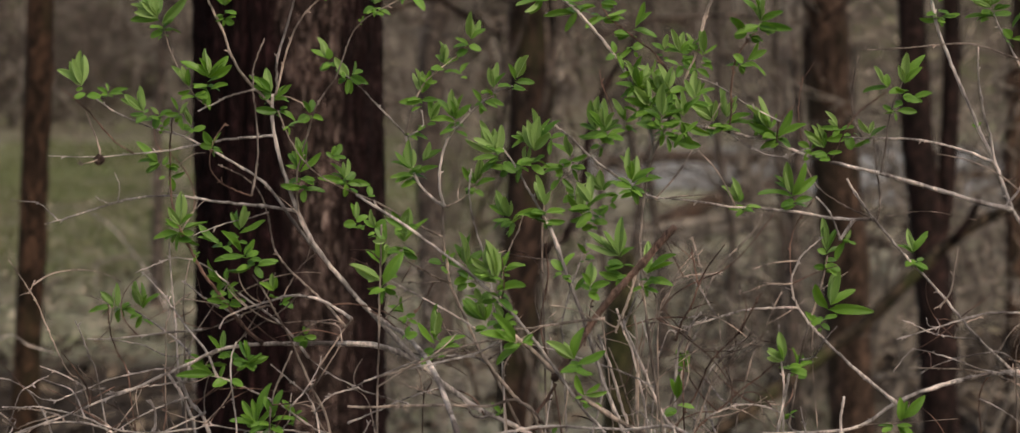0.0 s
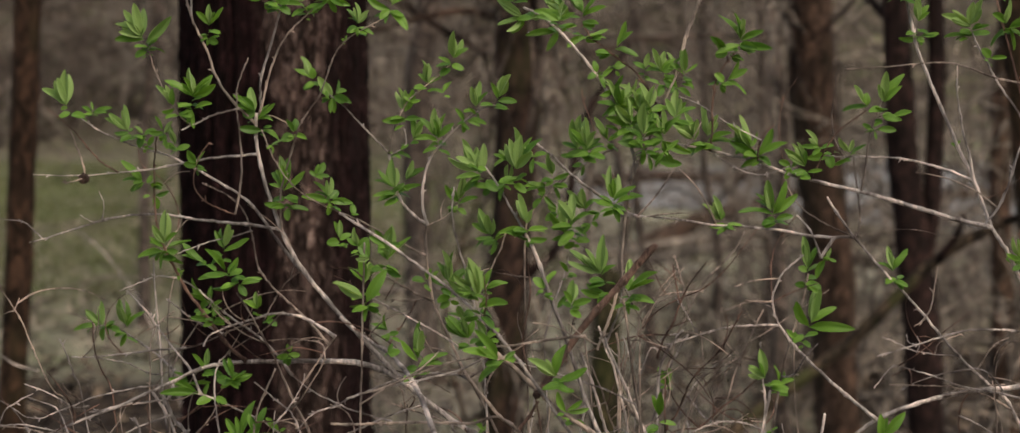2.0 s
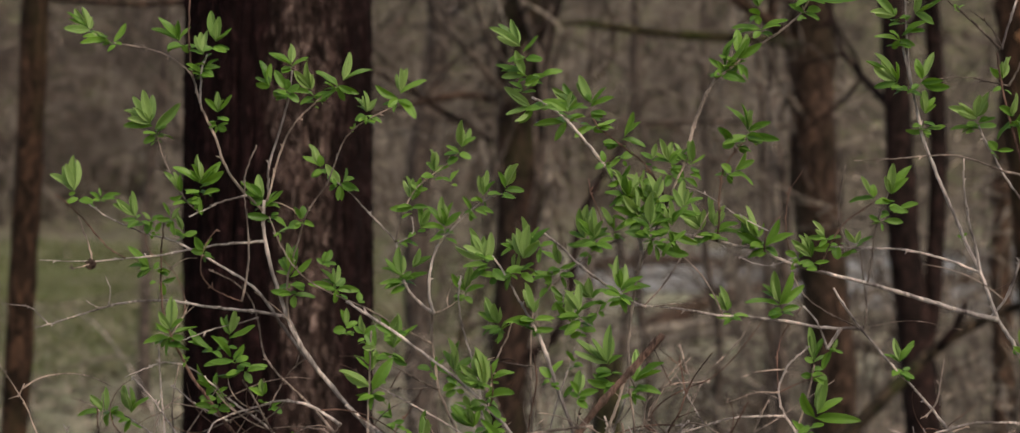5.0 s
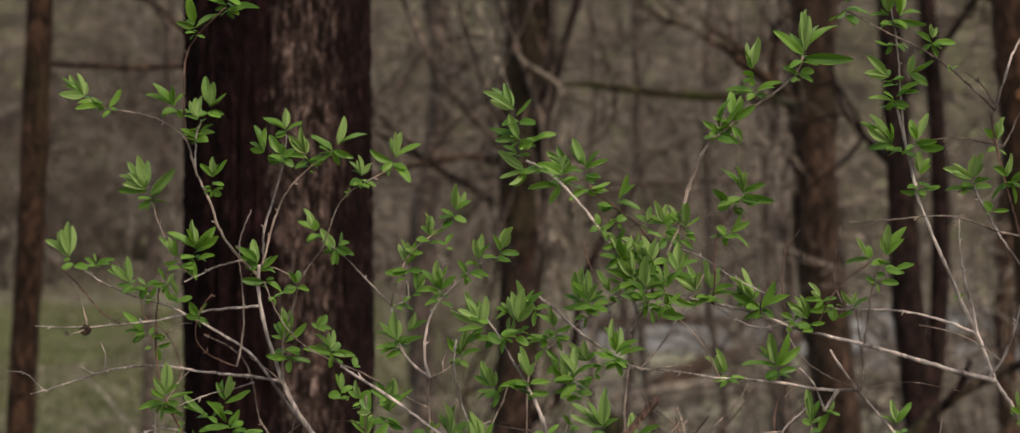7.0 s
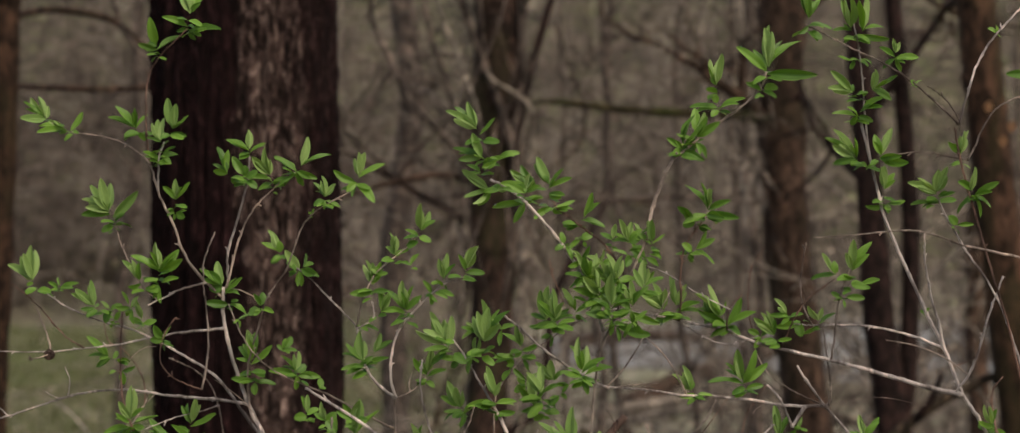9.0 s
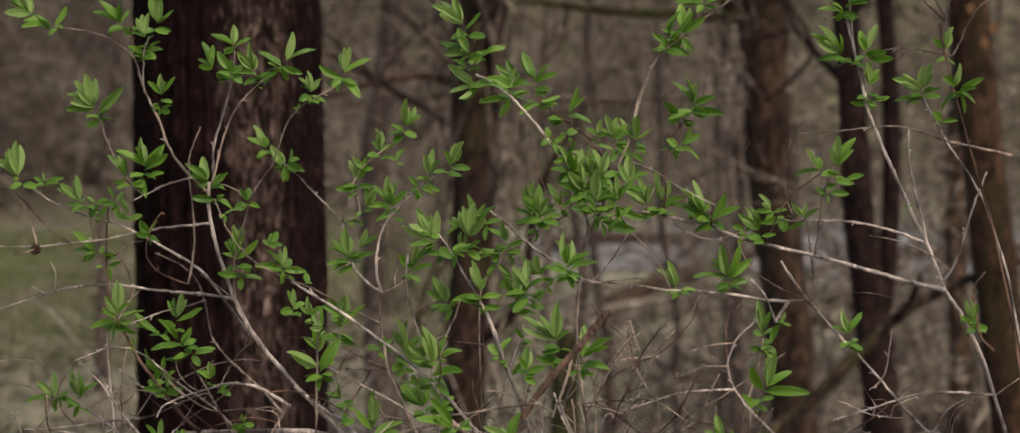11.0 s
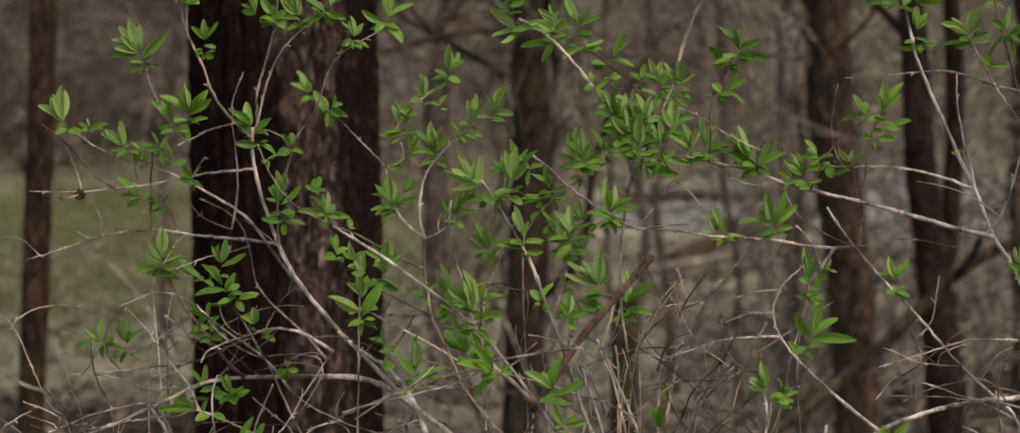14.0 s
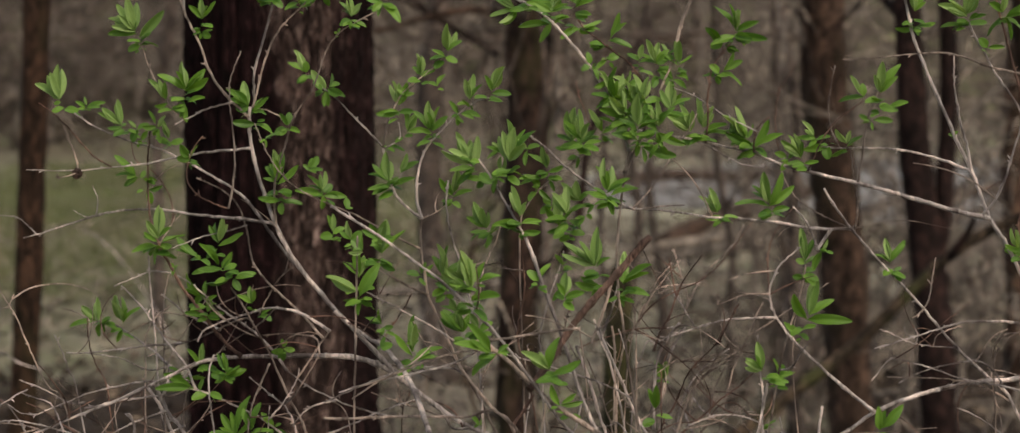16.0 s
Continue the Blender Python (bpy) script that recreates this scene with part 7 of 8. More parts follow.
s = stem(shrub_east, STEM_RED, 0.9, 0.6, (0.251, 2.300, 1.375), (0.250, 2.285, 1.388), (0.252, 2.272, 1.402), (0.264, 2.270, 1.414))
sprig(s, (0.248, 2.291, 1.383), (131, 44, 1), (116, 43, 1), (113, 27), (147, 27), (91, 23))
sprig(s, (0.252, 2.297, 1.378), (40, 31), (-158, 20), (-11, 14), (152, 35))
s = stem(shrub_east, STEM_RED, 0.9, 0.5, (0.284, 2.300, 1.362), (0.277, 2.308, 1.382), (0.275, 2.318, 1.405), (0.277, 2.325, 1.423), (0.282, 2.329, 1.441), (0.296, 2.330, 1.463))
sprig(s, (0.287, 2.301, 1.367), (149, 16), (51, 16), (-123, 12))
s = stem(shrub_east, STEM_RED, 0.9, 0.6, (0.307, 2.300, 1.355), (0.315, 2.293, 1.376), (0.323, 2.286, 1.394), (0.334, 2.282, 1.409), (0.347, 2.280, 1.419), (0.361, 2.280, 1.429))
sprig(s, (0.304, 2.298, 1.362), (134, 37, 1), (119, 36, 1), (108, 35, 1), (98, 25), (-178, 19), (20, 14))
sprig(s, (0.316, 2.290, 1.387), (126, 27, 1), (164, 21), (39, 13))
s = stem(shrub_east, STEM_TAN, 1.1, 0.7, (0.359, 2.300, 1.343), (0.362, 2.293, 1.367), (0.363, 2.287, 1.387), (0.365, 2.282, 1.405), (0.370, 2.280, 1.422), (0.377, 2.280, 1.439))
sprig(s, (0.378, 2.280, 1.428), (104, 29, 1), (89, 42, 1), (69, 41))
sprig(s, (0.367, 2.280, 1.428), (130, 34, 1), (107, 19), (169, 31))
sprig(s, (0.381, 2.280, 1.418), (26, 26), (43, 9), (5, 15))
sprig(s, (0.368, 2.281, 1.407), (137, 14), (4, 24), (-68, 9))
s = stem(shrub_east, STEM_PALE, 1.5, 0.8, (0.478, 2.300, 1.354), (0.455, 2.305, 1.364), (0.435, 2.309, 1.370), (0.415, 2.313, 1.375), (0.395, 2.317, 1.378), (0.375, 2.319, 1.379), (0.356, 2.320, 1.379), (0.340, 2.320, 1.379), (0.323, 2.320, 1.380))
sprig(s, (0.330, 2.320, 1.382), (-167, 25), (-89, 14))
sprig(s, (0.351, 2.320, 1.378), (119, 25, 1), (80, 19, 1), (35, 21), (-152, 19))
s = stem(shrub_east, STEM_TAN, 1.0, 0.5, (0.343, 2.320, 1.379), (0.336, 2.334, 1.398), (0.335, 2.348, 1.420), (0.339, 2.358, 1.443), (0.343, 2.360, 1.465))
s = stem(shrub_east, STEM_TAN, 1.1, 0.6, (0.360, 2.330, 1.290), (0.362, 2.319, 1.311), (0.358, 2.309, 1.334), (0.354, 2.302, 1.358), (0.351, 2.300, 1.379))
s = stem(shrub_east, STEM_PALE, 1.6, 0.7, (0.476, 2.300, 1.359), (0.471, 2.294, 1.381), (0.464, 2.289, 1.401), (0.459, 2.284, 1.421), (0.455, 2.281, 1.442), (0.454, 2.280, 1.461), (0.454, 2.280, 1.475))
s = stem(shrub_east, STEM_PALE, 1.4, 0.9, (0.488, 2.300, 1.307), (0.501, 2.292, 1.327), (0.508, 2.286, 1.345), (0.512, 2.279, 1.364), (0.519, 2.272, 1.393), (0.533, 2.270, 1.430))
s = stem(shrub_east, STEM_TAN, 1.4, 0.6, (0.557, 2.260, 1.447), (0.514, 2.260, 1.457), (0.488, 2.260, 1.463), (0.469, 2.260, 1.470), (0.450, 2.260, 1.476), (0.430, 2.260, 1.478), (0.410, 2.260, 1.477), (0.389, 2.260, 1.475), (0.364, 2.260, 1.473), (0.337, 2.260, 1.472))
s = stem(shrub_east, STEM_PALE, 2.1, 1.0, (0.563, 2.319, -0.040), (0.599, 2.309, 0.454), (0.609, 2.305, 0.922), (0.576, 2.301, 1.248), (0.544, 2.300, 1.378), (0.526, 2.300, 1.419), (0.511, 2.300, 1.442), (0.499, 2.300, 1.459), (0.489, 2.300, 1.477), (0.479, 2.300, 1.495), (0.473, 2.300, 1.509))
sprig(s, (0.473, 2.300, 1.509), (152, 39, 1), (138, 32, 1), (91, 32, 1), (77, 35, 1), (29, 17))
sprig(s, (0.469, 2.300, 1.505), (-180, 25), (11, 26))
sprig(s, (0.492, 2.300, 1.482), (5, 17), (131, 13))
s = stem(shrub_east, STEM_RED, 2.3, 1.1, (0.592, 2.261, -0.040), (0.599, 2.261, 0.446), (0.594, 2.260, 0.893), (0.566, 2.260, 1.215), (0.539, 2.260, 1.364), (0.518, 2.260, 1.438), (0.504, 2.260, 1.487), (0.495, 2.260, 1.519), (0.489, 2.260, 1.543), (0.485, 2.260, 1.563), (0.482, 2.260, 1.583))
sprig(s, (0.503, 2.260, 1.512), (145, 29), (97, 31, 1), (-151, 25), (37, 25), (-69, 23))
s = stem(shrub_east, STEM_TAN, 1.3, 0.6, (0.491, 2.280, 1.587), (0.462, 2.280, 1.614), (0.435, 2.280, 1.637), (0.409, 2.280, 1.653), (0.387, 2.280, 1.663), (0.366, 2.280, 1.674), (0.348, 2.280, 1.684), (0.334, 2.280, 1.690))
sprig(s, (0.336, 2.280, 1.688), (112, 38), (96, 39, 1), (71, 33), (-150, 13), (7, 24))
sprig(s, (0.425, 2.280, 1.654), (150, 23), (95, 22, 1), (75, 19, 1), (9, 27), (-152, 15), (-61, 14))
sprig(s, (0.445, 2.280, 1.627), (52, 10), (119, 7))
s = stem(shrub_east, STEM_PALE, 1.3, 0.9, (0.491, 2.280, 1.587), (0.498, 2.280, 1.613), (0.508, 2.280, 1.644), (0.523, 2.280, 1.671), (0.542, 2.280, 1.692), (0.560, 2.280, 1.711))
sprig(s, (0.531, 2.280, 1.680), (145, 11), (85, 8))
s = stem(shrub_east, STEM_TAN, 0.8, 0.5, (0.492, 2.280, 1.590), (0.481, 2.280, 1.608), (0.471, 2.280, 1.618), (0.458, 2.280, 1.627))
s = stem(shrub_east, STEM_TAN, 0.9, 0.5, (0.500, 2.280, 1.550), (0.478, 2.280, 1.554), (0.458, 2.280, 1.558), (0.438, 2.280, 1.558), (0.414, 2.280, 1.554))
sprig(s, (0.407, 2.280, 1.550), (97, 27), (66, 37, 1), (-6, 30))
sprig(s, (0.493, 2.280, 1.549), (128, 25), (91, 31, 1), (79, 32, 1))
s = stem(shrub_east, STEM_TAN, 1.1, 0.7, (0.499, 2.280, 1.550), (0.508, 2.280, 1.566), (0.516, 2.280, 1.584), (0.529, 2.280, 1.602), (0.546, 2.280, 1.612), (0.566, 2.280, 1.618))
sprig(s, (0.574, 2.280, 1.636), (174, 33), (82, 15))
s = stem(shrub_east, STEM_PALE, 3.8, 1.1, (0.502, 2.294, -0.040), (0.582, 2.297, 0.396), (0.615, 2.298, 0.718), (0.571, 2.300, 0.985), (0.524, 2.300, 1.108), (0.498, 2.300, 1.138), (0.477, 2.300, 1.157), (0.456, 2.300, 1.179), (0.438, 2.300, 1.200), (0.424, 2.300, 1.217), (0.408, 2.300, 1.235), (0.390, 2.300, 1.253), (0.373, 2.300, 1.272), (0.357, 2.300, 1.291), (0.343, 2.300, 1.309), (0.332, 2.300, 1.325), (0.324, 2.300, 1.338))
sprig(s, (0.394, 2.300, 1.253), (128, 25), (99, 33, 1), (64, 34))
sprig(s, (0.397, 2.300, 1.252), (17, 9), (-163, 12))
s = stem(shrub_east, STEM_PALE, 1.8, 0.9, (0.356, 2.330, 1.293), (0.333, 2.322, 1.294), (0.308, 2.314, 1.296), (0.284, 2.307, 1.301), (0.257, 2.299, 1.305), (0.229, 2.291, 1.308), (0.202, 2.284, 1.310), (0.180, 2.281, 1.314), (0.158, 2.280, 1.317), (0.133, 2.280, 1.319), (0.106, 2.280, 1.320))
sprig(s, (0.215, 2.288, 1.308), (134, 32, 1), (108, 34, 1), (95, 18))
sprig(s, (0.218, 2.289, 1.308), (13, 16), (175, 16), (-114, 8))
sprig(s, (0.271, 2.303, 1.311), (150, 41), (124, 37), (103, 47, 1), (73, 39), (22, 18), (-172, 15))
s = stem(shrub_east, STEM_TAN, 1.0, 0.6, (0.360, 2.330, 1.290), (0.348, 2.330, 1.297), (0.331, 2.330, 1.305), (0.315, 2.330, 1.314), (0.300, 2.330, 1.325), (0.289, 2.330, 1.341), (0.282, 2.330, 1.358))
s = stem(shrub_east, STEM_PALE, 1.3, 0.8, (0.315, 2.280, 1.276), (0.309, 2.270, 1.291), (0.299, 2.260, 1.309), (0.287, 2.260, 1.322))
s = stem(shrub_east, STEM_PALE, 2.0, 0.8, (0.373, 2.270, 1.108), (0.353, 2.277, 1.124), (0.329, 2.286, 1.144), (0.305, 2.295, 1.167), (0.290, 2.300, 1.182), (0.282, 2.304, 1.193), (0.274, 2.308, 1.206), (0.270, 2.310, 1.220), (0.269, 2.310, 1.232), (0.273, 2.310, 1.243), (0.279, 2.310, 1.256), (0.289, 2.310, 1.266), (0.301, 2.310, 1.276))
s = stem(shrub_east, STEM_RED, 0.9, 0.6, (0.269, 2.310, 1.226), (0.268, 2.317, 1.248), (0.269, 2.323, 1.268), (0.274, 2.328, 1.284), (0.282, 2.330, 1.298), (0.295, 2.330, 1.315))
s = stem(shrub_east, STEM_TAN, 1.0, 0.6, (0.269, 2.310, 1.227), (0.244, 2.304, 1.227), (0.230, 2.300, 1.223), (0.213, 2.300, 1.217))
s = stem(shrub_east, STEM_TAN, 0.6, 0.5, (0.214, 2.300, 1.217), (0.213, 2.300, 1.224), (0.215, 2.300, 1.231))
s = stem(shrub_east, STEM_PALE, 1.3, 0.7, (0.275, 2.307, 1.202), (0.246, 2.311, 1.201), (0.219, 2.316, 1.198), (0.193, 2.319, 1.190), (0.171, 2.320, 1.183), (0.150, 2.320, 1.175))
s = stem(shrub_east, STEM_PALE, 0.8, 0.5, (0.192, 2.320, 1.190), (0.185, 2.324, 1.202), (0.175, 2.330, 1.219), (0.168, 2.330, 1.229))
s = stem(shrub_east, STEM_PALE, 1.1, 0.7, (0.285, 2.360, 1.138), (0.295, 2.326, 1.147), (0.300, 2.282, 1.171), (0.313, 2.280, 1.186))
s = stem(shrub_east, STEM_TAN, 2.2, 1.0, (0.471, 2.308, -0.040), (0.350, 2.334, 0.403), (0.277, 2.347, 0.741), (0.271, 2.357, 1.010), (0.283, 2.360, 1.127), (0.292, 2.360, 1.168), (0.301, 2.360, 1.199), (0.309, 2.360, 1.228), (0.313, 2.360, 1.251))
sprig(s, (0.310, 2.360, 1.243), (92, 49, 1), (73, 40), (115, 17), (48, 26))
sprig(s, (0.310, 2.360, 1.237), (164, 12), (-6, 12))
sprig(s, (0.311, 2.360, 1.186), (108, 40), (75, 53, 1), (46, 43), (13, 44))
sprig(s, (0.307, 2.360, 1.176), (142, 23), (-16, 12))
s = stem(shrub_east, STEM_TAN, 2.1, 1.0, (0.479, 2.306, -0.040), (0.294, 2.499, 0.400), (0.183, 2.599, 0.730), (0.174, 2.674, 0.998), (0.193, 2.700, 1.119), (0.208, 2.700, 1.160), (0.221, 2.700, 1.189), (0.237, 2.700, 1.212), (0.255, 2.700, 1.230), (0.270, 2.700, 1.247), (0.280, 2.700, 1.267))
s = stem(shrub_east, STEM_TAN, 1.4, 0.8, (0.213, 2.700, 1.172), (0.207, 2.700, 1.194), (0.200, 2.700, 1.218), (0.194, 2.700, 1.238))
s = stem(shrub_east, STEM_TAN, 1.7, 0.8, (0.572, 2.414, -0.040), (0.371, 2.505, 0.396), (0.249, 2.552, 0.719), (0.237, 2.588, 0.979), (0.255, 2.600, 1.091), (0.270, 2.600, 1.130), (0.282, 2.600, 1.161), (0.293, 2.600, 1.183))
sprig(s, (0.310, 2.600, 1.088), (95, 31), (70, 22), (24, 24), (176, 19))
s = stem(shrub_east, STEM_TAN, 1.7, 0.8, (0.355, 2.293, -0.040), (0.257, 2.444, 0.400), (0.199, 2.522, 0.731), (0.199, 2.580, 0.991), (0.216, 2.600, 1.090), (0.239, 2.600, 1.111), (0.261, 2.600, 1.124), (0.278, 2.600, 1.136))
s = stem(shrub_east, STEM_PALE, 2.4, 1.1, (0.454, 2.383, -0.040), (0.267, 2.362, 0.403), (0.152, 2.351, 0.743), (0.136, 2.343, 1.008), (0.149, 2.340, 1.112), (0.160, 2.340, 1.144), (0.172, 2.340, 1.170), (0.183, 2.340, 1.188))
sprig(s, (0.159, 2.340, 1.132), (111, 20), (66, 17, 1))
sprig(s, (0.158, 2.340, 1.136), (115, 17), (68, 17, 1))
s = stem(shrub_east, STEM_PALE, 1.4, 0.7, (0.550, 2.300, 1.194), (0.518, 2.291, 1.198), (0.494, 2.285, 1.200), (0.472, 2.280, 1.200), (0.451, 2.275, 1.197), (0.430, 2.271, 1.191), (0.410, 2.270, 1.185), (0.390, 2.270, 1.179), (0.373, 2.270, 1.174))
s = stem(shrub_east, STEM_PALE, 0.8, 0.5, (0.464, 2.300, 1.170), (0.440, 2.307, 1.171), (0.422, 2.314, 1.173), (0.409, 2.319, 1.178), (0.396, 2.320, 1.184), (0.386, 2.320, 1.187))
s = stem(shrub_east, STEM_PALE, 0.7, 0.5, (0.422, 2.314, 1.172), (0.423, 2.303, 1.182), (0.420, 2.300, 1.191))
s = stem(shrub_east, STEM_PALE, 0.7, 0.5, (0.414, 2.270, 1.186), (0.408, 2.284, 1.187), (0.407, 2.290, 1.194))
s = stem(shrub_east, STEM_TAN, 0.7, 0.5, (0.440, 2.307, 1.171), (0.445, 2.313, 1.181), (0.457, 2.319, 1.186), (0.471, 2.320, 1.191))
s = stem(shrub_east, STEM_TAN, 1.0, 0.6, (0.423, 2.280, 1.211), (0.430, 2.280, 1.223), (0.434, 2.280, 1.247), (0.437, 2.280, 1.267))
s = stem(shrub_east, STEM_TAN, 0.8, 0.5, (0.423, 2.280, 1.211), (0.418, 2.280, 1.207), (0.413, 2.280, 1.204))
s = stem(shrub_east, STEM_TAN, 0.9, 0.5, (0.481, 2.300, 1.152), (0.487, 2.297, 1.162), (0.493, 2.293, 1.175), (0.502, 2.291, 1.185), (0.514, 2.290, 1.191))
s = stem(shrub_east, STEM_TAN, 1.1, 0.6, (0.460, 2.290, -0.040), (0.488, 2.280, 0.414), (0.503, 2.275, 0.781), (0.500, 2.271, 1.055), (0.496, 2.270, 1.152), (0.501, 2.270, 1.172), (0.512, 2.270, 1.185), (0.524, 2.270, 1.191))
s = stem(shrub_east, STEM_PALE, 1.0, 0.6, (0.507, 2.280, 1.135), (0.496, 2.286, 1.151), (0.485, 2.292, 1.157), (0.473, 2.297, 1.156), (0.457, 2.304, 1.152), (0.438, 2.309, 1.147), (0.420, 2.310, 1.140), (0.408, 2.310, 1.134))
s = stem(shrub_east, STEM_PALE, 1.2, 0.6, (0.541, 2.280, 1.124), (0.501, 2.280, 1.134), (0.464, 2.280, 1.141), (0.439, 2.280, 1.150), (0.417, 2.280, 1.157), (0.392, 2.280, 1.163))
s = stem(shrub_east, STEM_PALE, 0.8, 0.5, (0.392, 2.280, 1.163), (0.384, 2.280, 1.155), (0.372, 2.280, 1.139))
s = stem(shrub_east, STEM_PALE, 3.0, 1.2, (0.565, 2.300, 1.142), (0.515, 2.295, 1.137), (0.479, 2.291, 1.135), (0.448, 2.287, 1.130), (0.417, 2.283, 1.122), (0.390, 2.280, 1.113), (0.369, 2.277, 1.103), (0.349, 2.274, 1.089), (0.327, 2.272, 1.080), (0.293, 2.270, 1.077), (0.258, 2.270, 1.076), (0.228, 2.270, 1.074), (0.208, 2.270, 1.072), (0.191, 2.270, 1.068))
s = stem(shrub_east, STEM_TAN, 1.1, 0.6, (0.526, 2.300, 1.108), (0.505, 2.300, 1.123), (0.478, 2.300, 1.133), (0.445, 2.300, 1.138), (0.414, 2.300, 1.139), (0.391, 2.300, 1.140))
s = stem(shrub_east, STEM_PALE, 2.4, 1.0, (0.472, 2.367, -0.040), (0.358, 2.349, 0.393), (0.285, 2.339, 0.707), (0.265, 2.332, 0.963), (0.264, 2.330, 1.070), (0.264, 2.330, 1.099), (0.264, 2.330, 1.122), (0.261, 2.330, 1.144), (0.259, 2.330, 1.167), (0.259, 2.330, 1.181))
sprig(s, (0.269, 2.330, 1.085), (31, 10), (-116, 8), (-45, 8))
s = stem(shrub_east, STEM_PALE, 3.6, 1.4, (0.573, 2.399, -0.040), (0.386, 2.341, 0.394), (0.269, 2.310, 0.709), (0.245, 2.288, 0.963), (0.251, 2.280, 1.063), (0.256, 2.280, 1.092), (0.260, 2.280, 1.116), (0.264, 2.280, 1.137))
sprig(s, (0.263, 2.280, 1.142), (143, 30, 1), (105, 40, 1), (124, 31))
s = stem(shrub_east, STEM_PALE, 0.9, 0.5, (0.203, 2.600, 1.081), (0.220, 2.551, 1.062), (0.230, 2.485, 1.069), (0.240, 2.408, 1.082), (0.260, 2.360, 1.085))
s = stem(shrub_east, STEM_TAN, 1.7, 0.8, (0.534, 2.268, -0.040), (0.345, 2.431, 0.383), (0.227, 2.515, 0.671), (0.207, 2.578, 0.913), (0.217, 2.600, 1.012), (0.226, 2.600, 1.038), (0.232, 2.600, 1.063), (0.238, 2.600, 1.086), (0.250, 2.600, 1.109))
s = stem(shrub_east, STEM_PALE, 1.6, 0.7, (0.569, 2.358, -0.040), (0.348, 2.477, 0.384), (0.209, 2.538, 0.677), (0.184, 2.584, 0.925), (0.192, 2.600, 1.036), (0.199, 2.600, 1.069), (0.214, 2.600, 1.096), (0.234, 2.600, 1.115), (0.254, 2.600, 1.129))
s = stem(shrub_east, STEM_PALE, 1.1, 0.7, (0.201, 2.597, 1.051), (0.209, 2.511, 1.028), (0.183, 2.379, 1.064), (0.162, 2.340, 1.085))
s = stem(shrub_east, STEM_PALE, 2.3, 1.4, (0.401, 2.301, -0.040), (0.355, 2.281, 0.396), (0.325, 2.270, 0.718), (0.316, 2.263, 0.973), (0.315, 2.260, 1.068), (0.315, 2.260, 1.092), (0.318, 2.260, 1.116))
s = stem(shrub_east, STEM_PALE, 1.3, 0.6, (0.521, 2.322, -0.040), (0.396, 2.321, 0.393), (0.315, 2.320, 0.708), (0.291, 2.320, 0.962), (0.287, 2.320, 1.061), (0.284, 2.320, 1.081), (0.281, 2.320, 1.095))
s = stem(shrub_east, STEM_PALE, 2.0, 1.0, (0.481, 2.389, -0.040), (0.398, 2.345, 0.396), (0.337, 2.323, 0.717), (0.300, 2.306, 0.971), (0.281, 2.300, 1.061), (0.270, 2.300, 1.074), (0.264, 2.300, 1.084))
s = stem(shrub_east, STEM_TAN, 0.8, 0.5, (0.264, 2.330, 1.064), (0.250, 2.346, 1.077), (0.244, 2.360, 1.088), (0.243, 2.360, 1.099))
s = stem(shrub_east, STEM_RED, 1.5, 0.7, (0.633, 2.347, -0.040), (0.551, 2.324, 0.396), (0.495, 2.312, 0.717), (0.474, 2.303, 0.973), (0.468, 2.300, 1.071), (0.465, 2.300, 1.098), (0.468, 2.300, 1.119), (0.478, 2.300, 1.135))
s = stem(shrub_east, STEM_PALE, 0.9, 0.5, (0.465, 2.300, 1.107), (0.487, 2.300, 1.097), (0.504, 2.300, 1.085), (0.518, 2.300, 1.075))
s = stem(shrub_east, STEM_PALE, 1.4, 0.8, (0.518, 2.300, 1.075), (0.502, 2.290, 1.068), (0.465, 2.277, 1.067), (0.426, 2.266, 1.068), (0.392, 2.261, 1.065), (0.358, 2.260, 1.058))
sprig(s, (0.371, 2.260, 1.085), (47, 42), (80, 28), (46, 19), (-30, 27))
s = stem(shrub_east, STEM_TAN, 1.4, 0.7, (0.642, 2.325, -0.040), (0.581, 2.313, 0.400), (0.539, 2.306, 0.733), (0.520, 2.302, 0.994), (0.511, 2.300, 1.091), (0.504, 2.300, 1.115), (0.500, 2.300, 1.144))
s = stem(shrub_east, STEM_TAN, 1.2, 0.6, (0.616, 2.357, -0.040), (0.458, 2.427, 0.414), (0.354, 2.463, 0.780), (0.321, 2.491, 1.055), (0.317, 2.500, 1.160), (0.326, 2.500, 1.191))
s = stem(shrub_east, STEM_TAN, 1.0, 0.6, (0.116, 2.3, 1.174), (0.122, 2.3, 1.184), (0.127, 2.3, 1.196), (0.129, 2.3, 1.216), (0.144, 2.3, 1.230), (0.161, 2.3, 1.237), (0.176, 2.3, 1.238))
s = stem(shrub_east, STEM_TAN, 1.2, 0.6, (0.107, 2.3, 1.085), (0.110, 2.3, 1.140), (0.116, 2.3, 1.174), (0.127, 2.3, 1.192), (0.136, 2.3, 1.211), (0.144, 2.3, 1.230), (0.154, 2.3, 1.247), (0.167, 2.3, 1.260), (0.176, 2.3, 1.269))
s = stem(shrub_east, STEM_RED, 1.2, 0.6, (0.147, 2.3, 1.168), (0.154, 2.3, 1.189), (0.164, 2.3, 1.206), (0.171, 2.3, 1.226), (0.181, 2.3, 1.247), (0.198, 2.3, 1.269))
